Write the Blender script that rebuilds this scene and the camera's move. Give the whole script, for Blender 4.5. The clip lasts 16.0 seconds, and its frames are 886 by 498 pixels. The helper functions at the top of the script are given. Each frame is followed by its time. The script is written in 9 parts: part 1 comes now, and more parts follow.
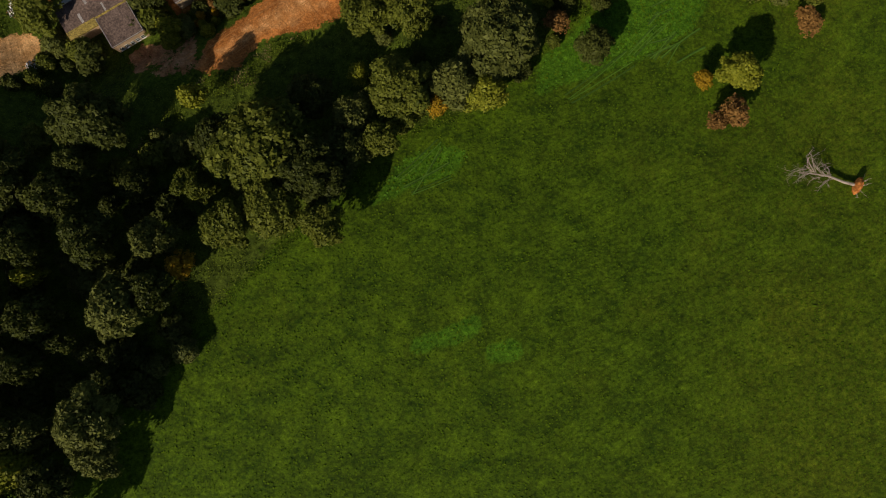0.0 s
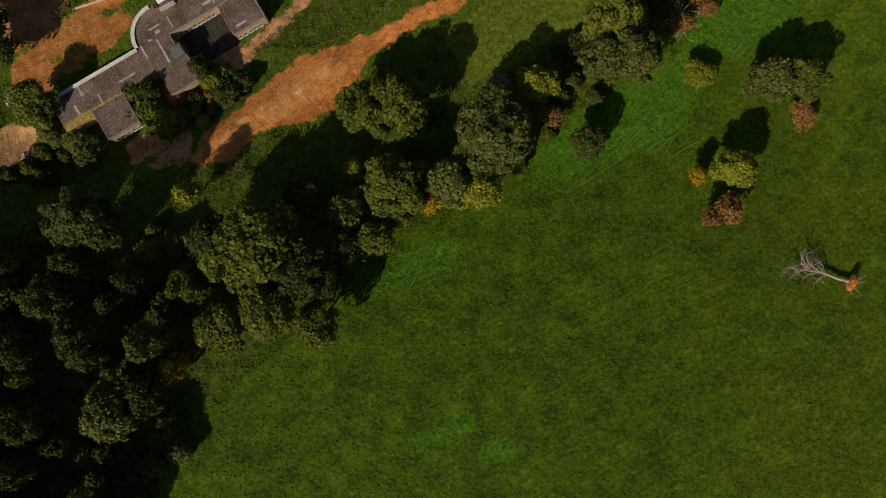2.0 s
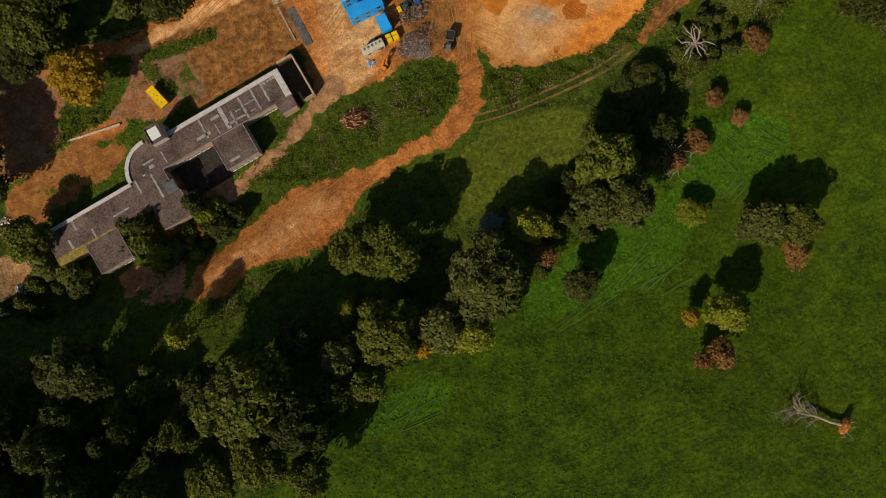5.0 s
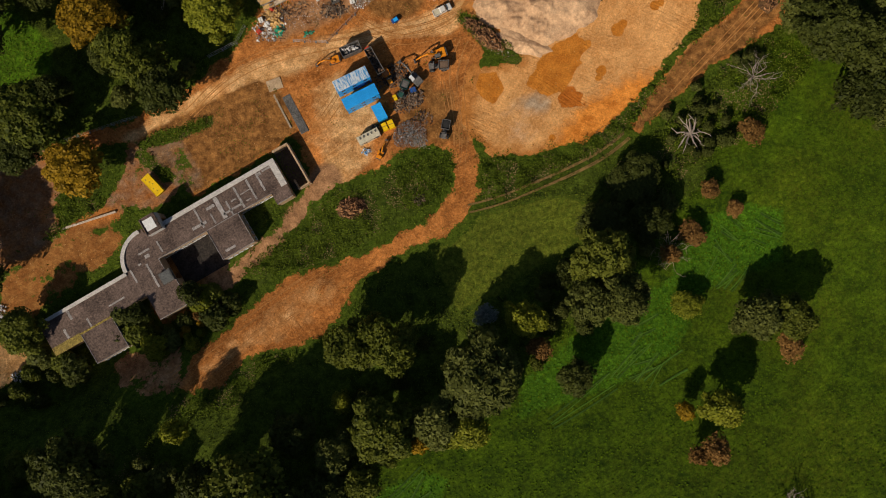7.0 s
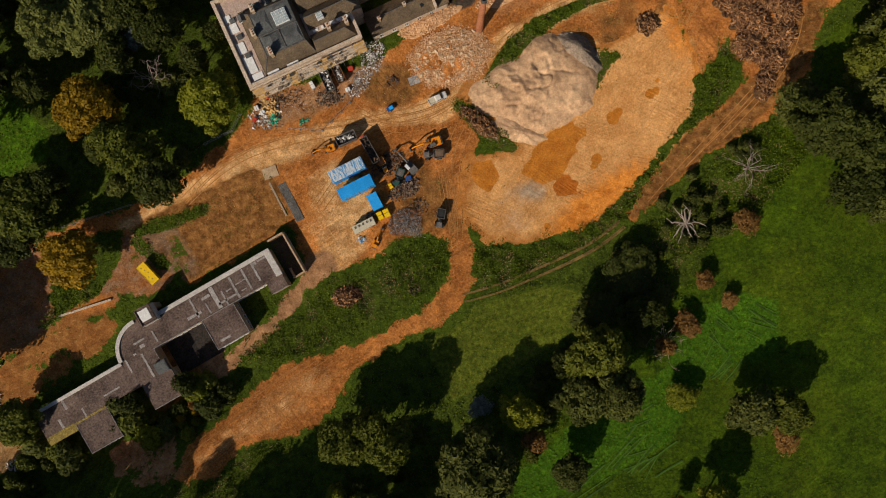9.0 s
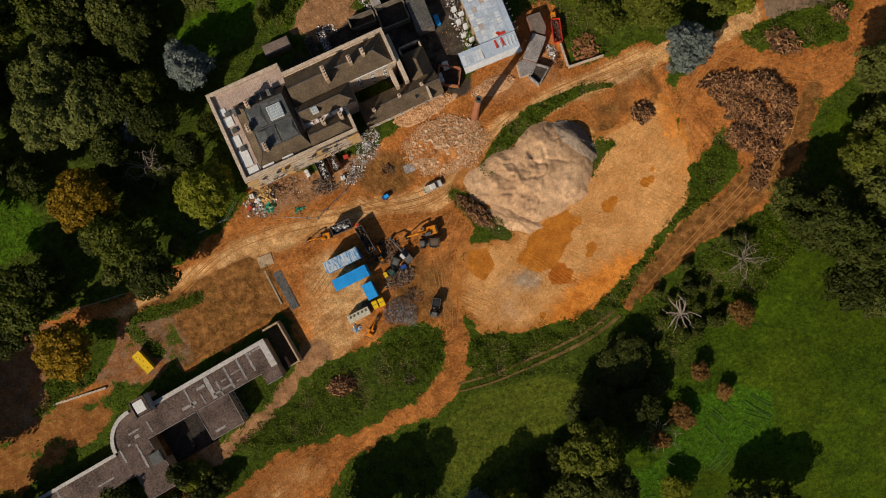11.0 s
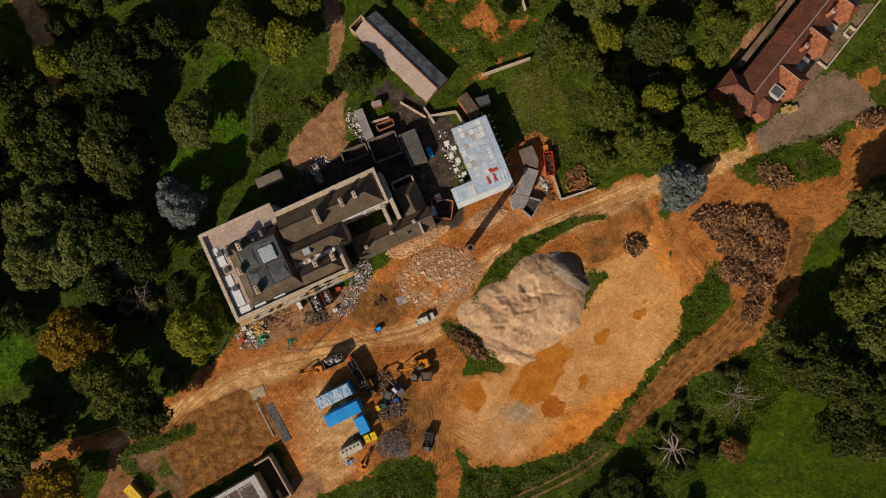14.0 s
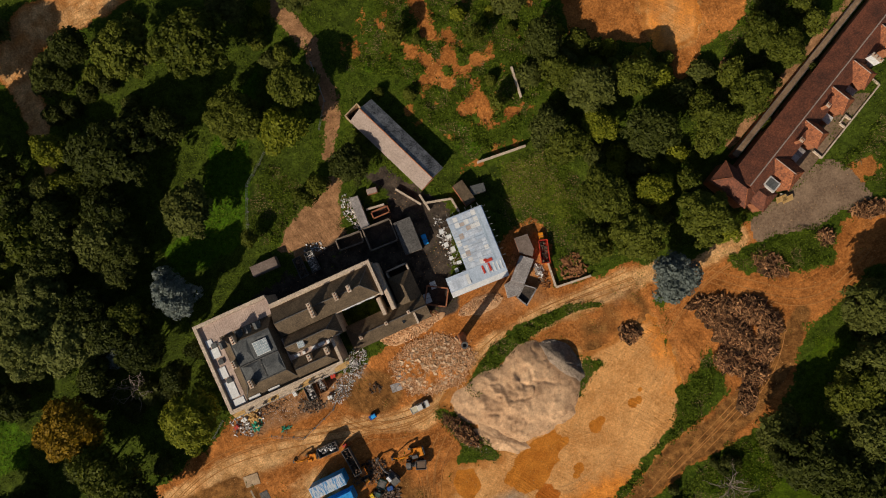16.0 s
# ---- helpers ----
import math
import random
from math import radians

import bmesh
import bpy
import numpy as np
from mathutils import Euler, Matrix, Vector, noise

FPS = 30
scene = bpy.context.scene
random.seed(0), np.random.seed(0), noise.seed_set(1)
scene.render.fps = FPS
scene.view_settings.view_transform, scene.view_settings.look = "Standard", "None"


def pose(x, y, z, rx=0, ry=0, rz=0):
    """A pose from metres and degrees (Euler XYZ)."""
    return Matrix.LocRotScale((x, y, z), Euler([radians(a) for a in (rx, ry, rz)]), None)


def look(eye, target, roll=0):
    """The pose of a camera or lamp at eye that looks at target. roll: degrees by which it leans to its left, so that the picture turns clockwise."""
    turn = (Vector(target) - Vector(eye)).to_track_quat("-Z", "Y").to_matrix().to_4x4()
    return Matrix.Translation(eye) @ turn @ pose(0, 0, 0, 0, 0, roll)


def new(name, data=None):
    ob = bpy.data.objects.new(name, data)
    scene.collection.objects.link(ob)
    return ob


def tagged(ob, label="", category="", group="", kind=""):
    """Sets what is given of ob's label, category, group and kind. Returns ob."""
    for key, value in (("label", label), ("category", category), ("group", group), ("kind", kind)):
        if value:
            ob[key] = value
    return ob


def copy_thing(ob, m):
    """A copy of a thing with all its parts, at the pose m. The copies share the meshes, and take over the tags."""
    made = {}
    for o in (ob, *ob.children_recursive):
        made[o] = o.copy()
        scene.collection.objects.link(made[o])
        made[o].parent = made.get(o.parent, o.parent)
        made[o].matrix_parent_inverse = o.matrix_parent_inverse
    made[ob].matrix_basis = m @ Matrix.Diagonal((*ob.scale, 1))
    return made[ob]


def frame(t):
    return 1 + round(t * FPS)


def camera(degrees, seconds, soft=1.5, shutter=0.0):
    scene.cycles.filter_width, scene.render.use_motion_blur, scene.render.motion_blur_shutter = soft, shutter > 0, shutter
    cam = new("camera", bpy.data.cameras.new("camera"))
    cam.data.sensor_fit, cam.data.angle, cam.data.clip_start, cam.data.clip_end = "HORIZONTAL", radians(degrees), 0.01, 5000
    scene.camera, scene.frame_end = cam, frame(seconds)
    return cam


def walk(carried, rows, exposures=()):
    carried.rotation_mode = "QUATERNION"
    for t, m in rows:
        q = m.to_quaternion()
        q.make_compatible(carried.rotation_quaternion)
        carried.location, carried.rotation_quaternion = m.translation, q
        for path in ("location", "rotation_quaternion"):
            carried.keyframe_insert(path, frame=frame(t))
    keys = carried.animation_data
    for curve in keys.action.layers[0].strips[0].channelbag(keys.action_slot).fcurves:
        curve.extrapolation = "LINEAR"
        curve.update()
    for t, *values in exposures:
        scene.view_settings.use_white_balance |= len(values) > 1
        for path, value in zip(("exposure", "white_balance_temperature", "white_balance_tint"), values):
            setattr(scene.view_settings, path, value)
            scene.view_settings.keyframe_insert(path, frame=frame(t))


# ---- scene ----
cam = camera(66.0, 16.0, soft=1.05)
PATH = [
    (0.0, 0.073, 0.451, 181.385, -0.6303, -0.0638, -0.0705),
    (1.0, 0.789, 11.813, 181.439, -0.4599, -0.0452, -0.0356),
    (2.0, 1.467, 23.157, 181.471, -0.3179, -0.0278, 0.0109),
    (3.0, 2.112, 34.493, 181.491, -0.1967, -0.0127, 0.0631),
    (4.0, 2.729, 45.829, 181.509, -0.0900, -0.0006, 0.1165),
    (5.0, 3.324, 57.171, 181.534, 0.0080, 0.0079, 0.1675),
    (6.0, 3.903, 68.523, 181.570, 0.1020, 0.0128, 0.2133),
    (7.0, 4.468, 79.887, 181.623, 0.1957, 0.0140, 0.2527),
    (8.0, 5.026, 91.262, 181.695, 0.2924, 0.0119, 0.2850),
    (9.0, 5.580, 102.646, 181.788, 0.3940, 0.0072, 0.3108),
    (10.0, 6.135, 114.034, 181.901, 0.5019, 0.0008, 0.3318),
    (11.0, 6.694, 125.420, 182.032, 0.6165, -0.0061, 0.3507),
    (12.0, 7.261, 136.795, 182.178, 0.7371, -0.0120, 0.3712),
    (13.0, 7.839, 148.147, 182.332, 0.8626, -0.0153, 0.3979),
    (14.0, 8.431, 159.464, 182.489, 0.9905, -0.0138, 0.4369),
    (15.0, 9.040, 170.730, 182.640, 1.1179, -0.0053, 0.4949),
    (16.0, 9.668, 181.929, 182.774, 1.2408, 0.0129, 0.5798),
]

walk(cam, [(t, pose(x, y, z, rx, ry, rz)) for t, x, y, z, rx, ry, rz in PATH],
     exposures=[(0.0, 0.05), (4.0, 0.0), (7.5, -0.08), (12.5, -0.22), (16.0, -0.2)])

# ---- light ----
SUN_ELEVATION, SUN_AZIMUTH = 35.0, 215.0
world = bpy.data.worlds.new("sky")
scene.world = world
world.use_nodes = True
sky = world.node_tree.nodes.new("ShaderNodeTexSky")
sky.sky_type, sky.sun_disc = "NISHITA", False
sky.sun_elevation, sky.sun_rotation = radians(SUN_ELEVATION), radians(SUN_AZIMUTH)
background = world.node_tree.nodes["Background"]
background.inputs["Strength"].default_value = 0.055
world.node_tree.links.new(sky.outputs["Color"], background.inputs["Color"])
sun = new("sun", bpy.data.lights.new("sun", "SUN"))
sun.data.energy, sun.data.angle, sun.data.color = 4.8, radians(0.5), (1.0, 0.885, 0.725)
flat = math.cos(radians(SUN_ELEVATION))
sun_way = Vector((0.574 * flat, 0.819 * flat, -math.sin(radians(SUN_ELEVATION))))
sun.matrix_world = look((0, 0, 150), Vector((0, 0, 150)) + sun_way)


# ---- materials ----
def material(name, dark, light, big=0.2, small=3.0, rough=0.85, bump=0.3, metal=0.0, contrast=0.5, island=0.0, per_object=0.0,
             stretch=(1, 1, 1), translucent=0.0, spec=0.3):
    """A surface whose colour wanders between two tones at two scales, with fine relief."""
    m = bpy.data.materials.new(name)
    m.use_nodes = True
    n, ln = m.node_tree.nodes, m.node_tree.links
    b = n["Principled BSDF"]
    b.inputs["Roughness"].default_value, b.inputs["Metallic"].default_value = rough, metal
    b.inputs["Specular IOR Level"].default_value = spec
    co = n.new("ShaderNodeTexCoord")
    mp = n.new("ShaderNodeMapping")
    mp.inputs["Scale"].default_value = stretch
    ln.new(co.outputs["Object"], mp.inputs["Vector"])
    noises = []
    for scale, detail in ((big, 5.0), (small, 6.0)):
        t = n.new("ShaderNodeTexNoise")
        t.inputs["Scale"].default_value, t.inputs["Detail"].default_value, t.inputs["Roughness"].default_value = scale, detail, 0.62
        ln.new(mp.outputs["Vector"], t.inputs["Vector"])
        noises.append(t)
    add = n.new("ShaderNodeMath")
    add.operation = "ADD"
    ln.new(noises[0].outputs["Fac"], add.inputs[0])
    ln.new(noises[1].outputs["Fac"], add.inputs[1])
    last = add
    for amount, node, out in ((island, "ShaderNodeNewGeometry", "Random Per Island"), (per_object, "ShaderNodeObjectInfo", "Random")):
        if amount:
            g = n.new(node)
            k = n.new("ShaderNodeMath")
            k.operation = "MULTIPLY_ADD"
            k.inputs[1].default_value, k.inputs[2].default_value = amount, -amount / 2
            ln.new(g.outputs[out], k.inputs[0])
            s = n.new("ShaderNodeMath")
            s.operation = "ADD"
            ln.new(last.outputs[0], s.inputs[0])
            ln.new(k.outputs[0], s.inputs[1])
            last = s
    r = n.new("ShaderNodeMapRange")
    r.inputs["From Min"].default_value, r.inputs["From Max"].default_value = 1.0 - contrast / 2, 1.0 + contrast / 2
    ln.new(last.outputs[0], r.inputs["Value"])
    mix = n.new("ShaderNodeMix")
    mix.data_type = "RGBA"
    mix.inputs["A"].default_value, mix.inputs["B"].default_value = (*dark, 1), (*light, 1)
    ln.new(r.outputs["Result"], mix.inputs["Factor"])
    ln.new(mix.outputs["Result"], b.inputs["Base Color"])
    if bump:
        bp = n.new("ShaderNodeBump")
        bp.inputs["Strength"].default_value, bp.inputs["Distance"].default_value = min(1.0, bump), 0.1 if bump <= 1 else 0.1 * bump
        ln.new(noises[1].outputs["Fac"], bp.inputs["Height"])
        ln.new(bp.outputs["Normal"], b.inputs["Normal"])
    if translucent:
        t = n.new("ShaderNodeBsdfTranslucent")
        ln.new(mix.outputs["Result"], t.inputs["Color"])
        ms = n.new("ShaderNodeMixShader")
        ms.inputs["Fac"].default_value = translucent
        ln.new(b.outputs["BSDF"], ms.inputs[1])
        ln.new(t.outputs["BSDF"], ms.inputs[2])
        ln.new(ms.outputs["Shader"], n["Material Output"].inputs["Surface"])
    m.diffuse_color = (*[(a + c) / 2 for a, c in zip(dark, light)], 1)
    return m


def blended(m, attribute, colour_a, colour_b, sharp=(0.35, 0.65), noise_scale=0.5, ragged=0.7):
    """Mixes a second pair of tones into a material where a soil map stored on the mesh says so."""
    n, ln = m.node_tree.nodes, m.node_tree.links
    base = n["Principled BSDF"].inputs["Base Color"]
    before = base.links[0].from_socket
    a = n.new("ShaderNodeAttribute")
    a.attribute_name = attribute
    co = n.new("ShaderNodeTexCoord")
    t = n.new("ShaderNodeTexNoise")
    t.inputs["Scale"].default_value, t.inputs["Detail"].default_value, t.inputs["Roughness"].default_value = noise_scale, 7.0, 0.65
    ln.new(co.outputs["Object"], t.inputs["Vector"])
    tone = n.new("ShaderNodeMix")
    tone.data_type = "RGBA"
    tone.inputs["A"].default_value, tone.inputs["B"].default_value = (*colour_a, 1), (*colour_b, 1)
    r0 = n.new("ShaderNodeMapRange")
    r0.inputs["From Min"].default_value, r0.inputs["From Max"].default_value = 0.36, 0.64
    ln.new(t.outputs["Fac"], r0.inputs["Value"])
    ln.new(r0.outputs["Result"], tone.inputs["Factor"])
    wob = n.new("ShaderNodeMath")
    wob.operation = "MULTIPLY_ADD"
    wob.inputs[1].default_value, wob.inputs[2].default_value = ragged, -ragged / 2
    ln.new(t.outputs["Fac"], wob.inputs[0])
    s = n.new("ShaderNodeMath")
    s.operation = "ADD"
    ln.new(a.outputs["Fac"], s.inputs[0])
    ln.new(wob.outputs[0], s.inputs[1])
    r = n.new("ShaderNodeMapRange")
    r.inputs["From Min"].default_value, r.inputs["From Max"].default_value = sharp
    ln.new(s.outputs[0], r.inputs["Value"])
    mix = n.new("ShaderNodeMix")
    mix.data_type = "RGBA"
    ln.new(r.outputs["Result"], mix.inputs["Factor"])
    ln.new(before, mix.inputs["A"])
    ln.new(tone.outputs["Result"], mix.inputs["B"])
    ln.new(mix.outputs["Result"], base)
    return m


def gritty(m, amount, scale):
    """Fine light and dark grain over whatever colour a material has."""
    n, ln = m.node_tree.nodes, m.node_tree.links
    base = n["Principled BSDF"].inputs["Base Color"]
    before = base.links[0].from_socket
    co = n.new("ShaderNodeTexCoord")
    t = n.new("ShaderNodeTexNoise")
    t.inputs["Scale"].default_value, t.inputs["Detail"].default_value, t.inputs["Roughness"].default_value = scale, 5.0, 0.75
    ln.new(co.outputs["Object"], t.inputs["Vector"])
    r = n.new("ShaderNodeMapRange")
    r.inputs["From Min"].default_value, r.inputs["From Max"].default_value = 0.36, 0.64
    r.inputs["To Min"].default_value, r.inputs["To Max"].default_value = 1.0 - amount, 1.0 + amount
    ln.new(t.outputs["Fac"], r.inputs["Value"])
    v = n.new("ShaderNodeVectorMath")
    v.operation = "SCALE"
    ln.new(before, v.inputs[0])
    ln.new(r.outputs["Result"], v.inputs["Scale"])
    ln.new(v.outputs["Vector"], base)
    return m


def streaked(m, amount, relief, turn, long=0.10, across=1.3, patch=0.05, bend=5.0, limits=(0.44, 0.62)):
    """Drawn-out marks of wheels and rakes, in patches: streaks in colour and relief that follow one bending direction."""
    n, ln = m.node_tree.nodes, m.node_tree.links
    shader = n["Principled BSDF"]
    base, normal = shader.inputs["Base Color"], shader.inputs["Normal"]
    before = base.links[0].from_socket
    co = n.new("ShaderNodeTexCoord")
    sway = n.new("ShaderNodeTexNoise")
    sway.inputs["Scale"].default_value, sway.inputs["Detail"].default_value = 0.03, 1.0
    ln.new(co.outputs["Object"], sway.inputs["Vector"])
    bent = n.new("ShaderNodeVectorMath")
    bent.operation = "MULTIPLY_ADD"
    bent.inputs[1].default_value = (bend * 3, bend * 3, 0)
    ln.new(sway.outputs["Color"], bent.inputs[0])
    ln.new(co.outputs["Object"], bent.inputs[2])
    turned = n.new("ShaderNodeMapping")
    turned.inputs["Rotation"].default_value = (0, 0, radians(-turn))
    ln.new(bent.outputs["Vector"], turned.inputs["Vector"])
    drawn = n.new("ShaderNodeMapping")
    drawn.inputs["Scale"].default_value = (long, across, 0.2)
    ln.new(turned.outputs["Vector"], drawn.inputs["Vector"])
    lines = n.new("ShaderNodeTexNoise")
    lines.inputs["Scale"].default_value, lines.inputs["Detail"].default_value, lines.inputs["Roughness"].default_value = 1.0, 4.0, 0.6
    ln.new(drawn.outputs["Vector"], lines.inputs["Vector"])
    where = n.new("ShaderNodeTexNoise")
    where.inputs["Scale"].default_value, where.inputs["Detail"].default_value = patch, 3.0
    ln.new(turned.outputs["Vector"], where.inputs["Vector"])
    mask = n.new("ShaderNodeMapRange")
    mask.inputs["From Min"].default_value, mask.inputs["From Max"].default_value = limits
    ln.new(where.outputs["Fac"], mask.inputs["Value"])
    level = n.new("ShaderNodeMapRange")
    level.inputs["From Min"].default_value, level.inputs["From Max"].default_value = 0.36, 0.64
    level.inputs["To Min"].default_value, level.inputs["To Max"].default_value = -1.0, 1.0
    ln.new(lines.outputs["Fac"], level.inputs["Value"])
    held = n.new("ShaderNodeMath")
    held.operation = "MULTIPLY"
    ln.new(level.outputs["Result"], held.inputs[0])
    ln.new(mask.outputs["Result"], held.inputs[1])
    gain = n.new("ShaderNodeMath")
    gain.operation = "MULTIPLY_ADD"
    gain.inputs[1].default_value, gain.inputs[2].default_value = amount, 1.0
    ln.new(held.outputs[0], gain.inputs[0])
    v = n.new("ShaderNodeVectorMath")
    v.operation = "SCALE"
    ln.new(before, v.inputs[0])
    ln.new(gain.outputs[0], v.inputs["Scale"])
    ln.new(v.outputs["Vector"], base)
    bp = n.new("ShaderNodeBump")
    bp.inputs["Strength"].default_value, bp.inputs["Distance"].default_value = 1.0, relief
    ln.new(held.outputs[0], bp.inputs["Height"])
    if normal.links:
        ln.new(normal.links[0].from_socket, bp.inputs["Normal"])
    ln.new(bp.outputs["Normal"], normal)
    return m


M_GRASS = material("meadow_grass", (0.0155, 0.034, 0.0012), (0.062, 0.102, 0.003), 0.16, 0.9, 0.9, 1.0, contrast=0.5, stretch=(1, 1.25, 1), spec=0.1)
blended(M_GRASS, "olive", (0.032, 0.050, 0.002), (0.080, 0.102, 0.004), (0.2, 0.9), 0.8)
blended(M_GRASS, "coarse", (0.052, 0.074, 0.006), (0.112, 0.128, 0.012), (0.3, 0.7), 0.9)
blended(M_GRASS, "lush", (0.024, 0.066, 0.002), (0.058, 0.128, 0.005), (0.3, 0.7), 0.9)
blended(M_GRASS, "lawn", (0.03, 0.07, 0.002), (0.065, 0.13, 0.004), (0.2, 0.7), 0.8)
blended(M_GRASS, "wild", (0.026, 0.040, 0.004), (0.07, 0.097, 0.009), (0.3, 0.7), 0.35)
M_EARTH = material("bare_earth", (0.232, 0.078, 0.0165), (0.495, 0.186, 0.046), 0.13, 1.6, 0.95, 1.0, contrast=0.4, spec=0.1)
blended(M_EARTH, "pale", (0.44, 0.22, 0.075), (0.64, 0.37, 0.16), (0.3, 0.8), 0.3)
blended(M_EARTH, "sandy", (0.42, 0.215, 0.068), (0.60, 0.34, 0.122), (0.25, 0.95), 0.35)
blended(M_EARTH, "plot", (0.135, 0.056, 0.015), (0.27, 0.122, 0.034), (0.3, 0.7), 0.5)
blended(M_EARTH, "grey", (0.10, 0.066, 0.042), (0.22, 0.15, 0.10), (0.3, 0.7), 0.4)
blended(M_EARTH, "pinkish", (0.22, 0.11, 0.05), (0.38, 0.20, 0.095), (0.2, 0.8), 0.4)
# Near-black tones that put building shade into the grey soil of the north yards.
blended(M_EARTH, "shadow", (0.028, 0.022, 0.018), (0.09, 0.068, 0.05), (0.3, 0.7), 0.4)
blended(M_EARTH, "verge", (0.026, 0.046, 0.003), (0.07, 0.098, 0.008), (0.4, 0.6), 0.9, 2.0)
M_SAND = material("sand", (0.469, 0.207, 0.0598), (0.694, 0.357, 0.128), 0.12, 1.6, 0.95, 1.0, contrast=0.42, spec=0.1)
blended(M_SAND, "earthy", (0.306, 0.111, 0.0211), (0.51, 0.207, 0.0528), (0.3, 0.8), 0.45)
blended(M_SAND, "orange", (0.51, 0.154, 0.0194), (0.714, 0.265, 0.0458), (0.3, 0.75), 0.35)
blended(M_SAND, "ashy", (0.347, 0.241, 0.15), (0.49, 0.347, 0.22), (0.3, 0.8), 0.35)
blended(M_SAND, "soaked", (0.367, 0.101, 0.0123), (0.479, 0.145, 0.0194), (0.4, 0.6), 0.5)
blended(M_SAND, "wet", (0.40, 0.13, 0.015), (0.52, 0.19, 0.026), (0.4, 0.55), 0.3)
blended(M_SAND, "verge", (0.026, 0.046, 0.003), (0.07, 0.098, 0.008), (0.4, 0.6), 0.9, 2.0)
gritty(M_GRASS, 0.34, 1.1)
gritty(M_GRASS, 0.22, 2.6)
gritty(M_GRASS, 0.22, 0.3)
gritty(M_GRASS, 0.16, 0.06)
gritty(M_EARTH, 0.28, 2.4)
gritty(M_EARTH, 0.2, 0.5)
gritty(M_EARTH, 0.16, 0.12)
gritty(M_SAND, 0.19, 2.4)
gritty(M_SAND, 0.12, 0.35)
streaked(M_EARTH, 0.16, 0.03, 32, 0.10, 1.3, 0.05, 3.0)
streaked(M_EARTH, 0.12, 0.03, -55, 0.13, 1.2, 0.05, 4.0)
streaked(M_SAND, 0.08, 0.03, 55, 0.06, 1.2, 0.05, 3.0)
streaked(M_SAND, 0.08, 0.03, -20, 0.14, 1.6, 0.07, 4.0)
streaked(M_GRASS, 0.10, 0.05, 35, 0.16, 0.8, 0.025, 4.0, (0.36, 0.6))
M_ASPHALT = material("old_asphalt", (0.135, 0.085, 0.052), (0.27, 0.18, 0.112), 0.22, 1.6, 0.9, 0.4)
gritty(M_ASPHALT, 0.2, 2.0)
M_BARK = material("bark", (0.05, 0.035, 0.022), (0.13, 0.095, 0.06), 0.8, 6.0, 0.9, 0.8)
M_DEADWOOD = material("bleached_wood", (0.15, 0.115, 0.09), (0.36, 0.29, 0.23), 0.8, 5.0, 0.85, 0.5)
LEAF = {}
for kind_name, lo, hi in (
        ("dark", (0.0203, 0.027, 0.004), (0.0644, 0.074, 0.013)),
        ("oak", (0.0316, 0.043, 0.004), (0.122, 0.132, 0.016)),
        ("olive", (0.037, 0.045, 0.008), (0.118, 0.126, 0.026)),
        ("lime", (0.0621, 0.08, 0.004), (0.209, 0.21, 0.017)),
        ("autumn", (0.113, 0.07, 0.004), (0.339, 0.20, 0.012)),
        ("rust", (0.102, 0.052, 0.014), (0.249, 0.13, 0.036)),
        ("willow", (0.05, 0.06, 0.011), (0.15, 0.16, 0.038)),
        ("grey", (0.066, 0.08, 0.07), (0.19, 0.215, 0.185))):
    LEAF[kind_name] = material("leaves_" + kind_name, lo, hi, 0.35, 1.5, 0.6, 0.0, contrast=1.0, island=0.7, per_object=0.45, translucent=0.18, spec=0.08)


# ---- ground shape ----
KNOT_Y = (-400, -80, -45, -25, 0, 20, 40, 60, 86, 110, 125, 140, 200, 240, 300, 900)
KNOT_Z = (34, 26, 22, 19.3, 15.3, 11.8, 7.9, 5.6, 3.4, 1.3, 0.3, 0, 0, 1, 2, 6)
LINE_Y = np.arange(-500, 1000, 1.0)
LINE_Z = np.convolve(np.pad(np.interp(LINE_Y, KNOT_Y, KNOT_Z), 10, mode="edge"), np.ones(21) / 21, "valid")


def ease(a, b, x):
    u = np.clip((np.asarray(x, float) - a) / (b - a), 0, 1)
    return u * u * (3 - 2 * u)


def along_block(x, y):
    """Plan coordinates along and across the derelict block."""
    c, s = math.cos(radians(30.3)), math.sin(radians(30.3))
    return (x + 70.5) * c + (y - 77.1) * s, (y - 77.1) * c - (x + 70.5) * s


def land(x, y):
    """The height of the land: a meadow slope that falls to the flat yard, higher in the east, lower by the derelict block."""
    z = np.interp(y, LINE_Y, LINE_Z) + 3.5 * ease(45, 110, x) * ease(55, 100, y)
    z = z - 2.6 * (1 - ease(-45, 0, x)) * ease(25, 75, y) * (1 - ease(95, 125, y))
    u, v = along_block(x, y)
    level = ease(-60, -40, u) * (1 - ease(40, 52, u)) * ease(-30, -17, v) * (1 - ease(12, 22, v))
    return z * (1 - level) + 0.3 * level


def lattice(ix, iy, seed):
    h = (ix * 374761393 + iy * 668265263 + seed * 974711) & 0x7FFFFFFF
    h = ((h ^ (h >> 13)) * 1274126177) & 0x7FFFFFFF
    return ((h ^ (h >> 16)) & 0xFFFF) / 65535.0


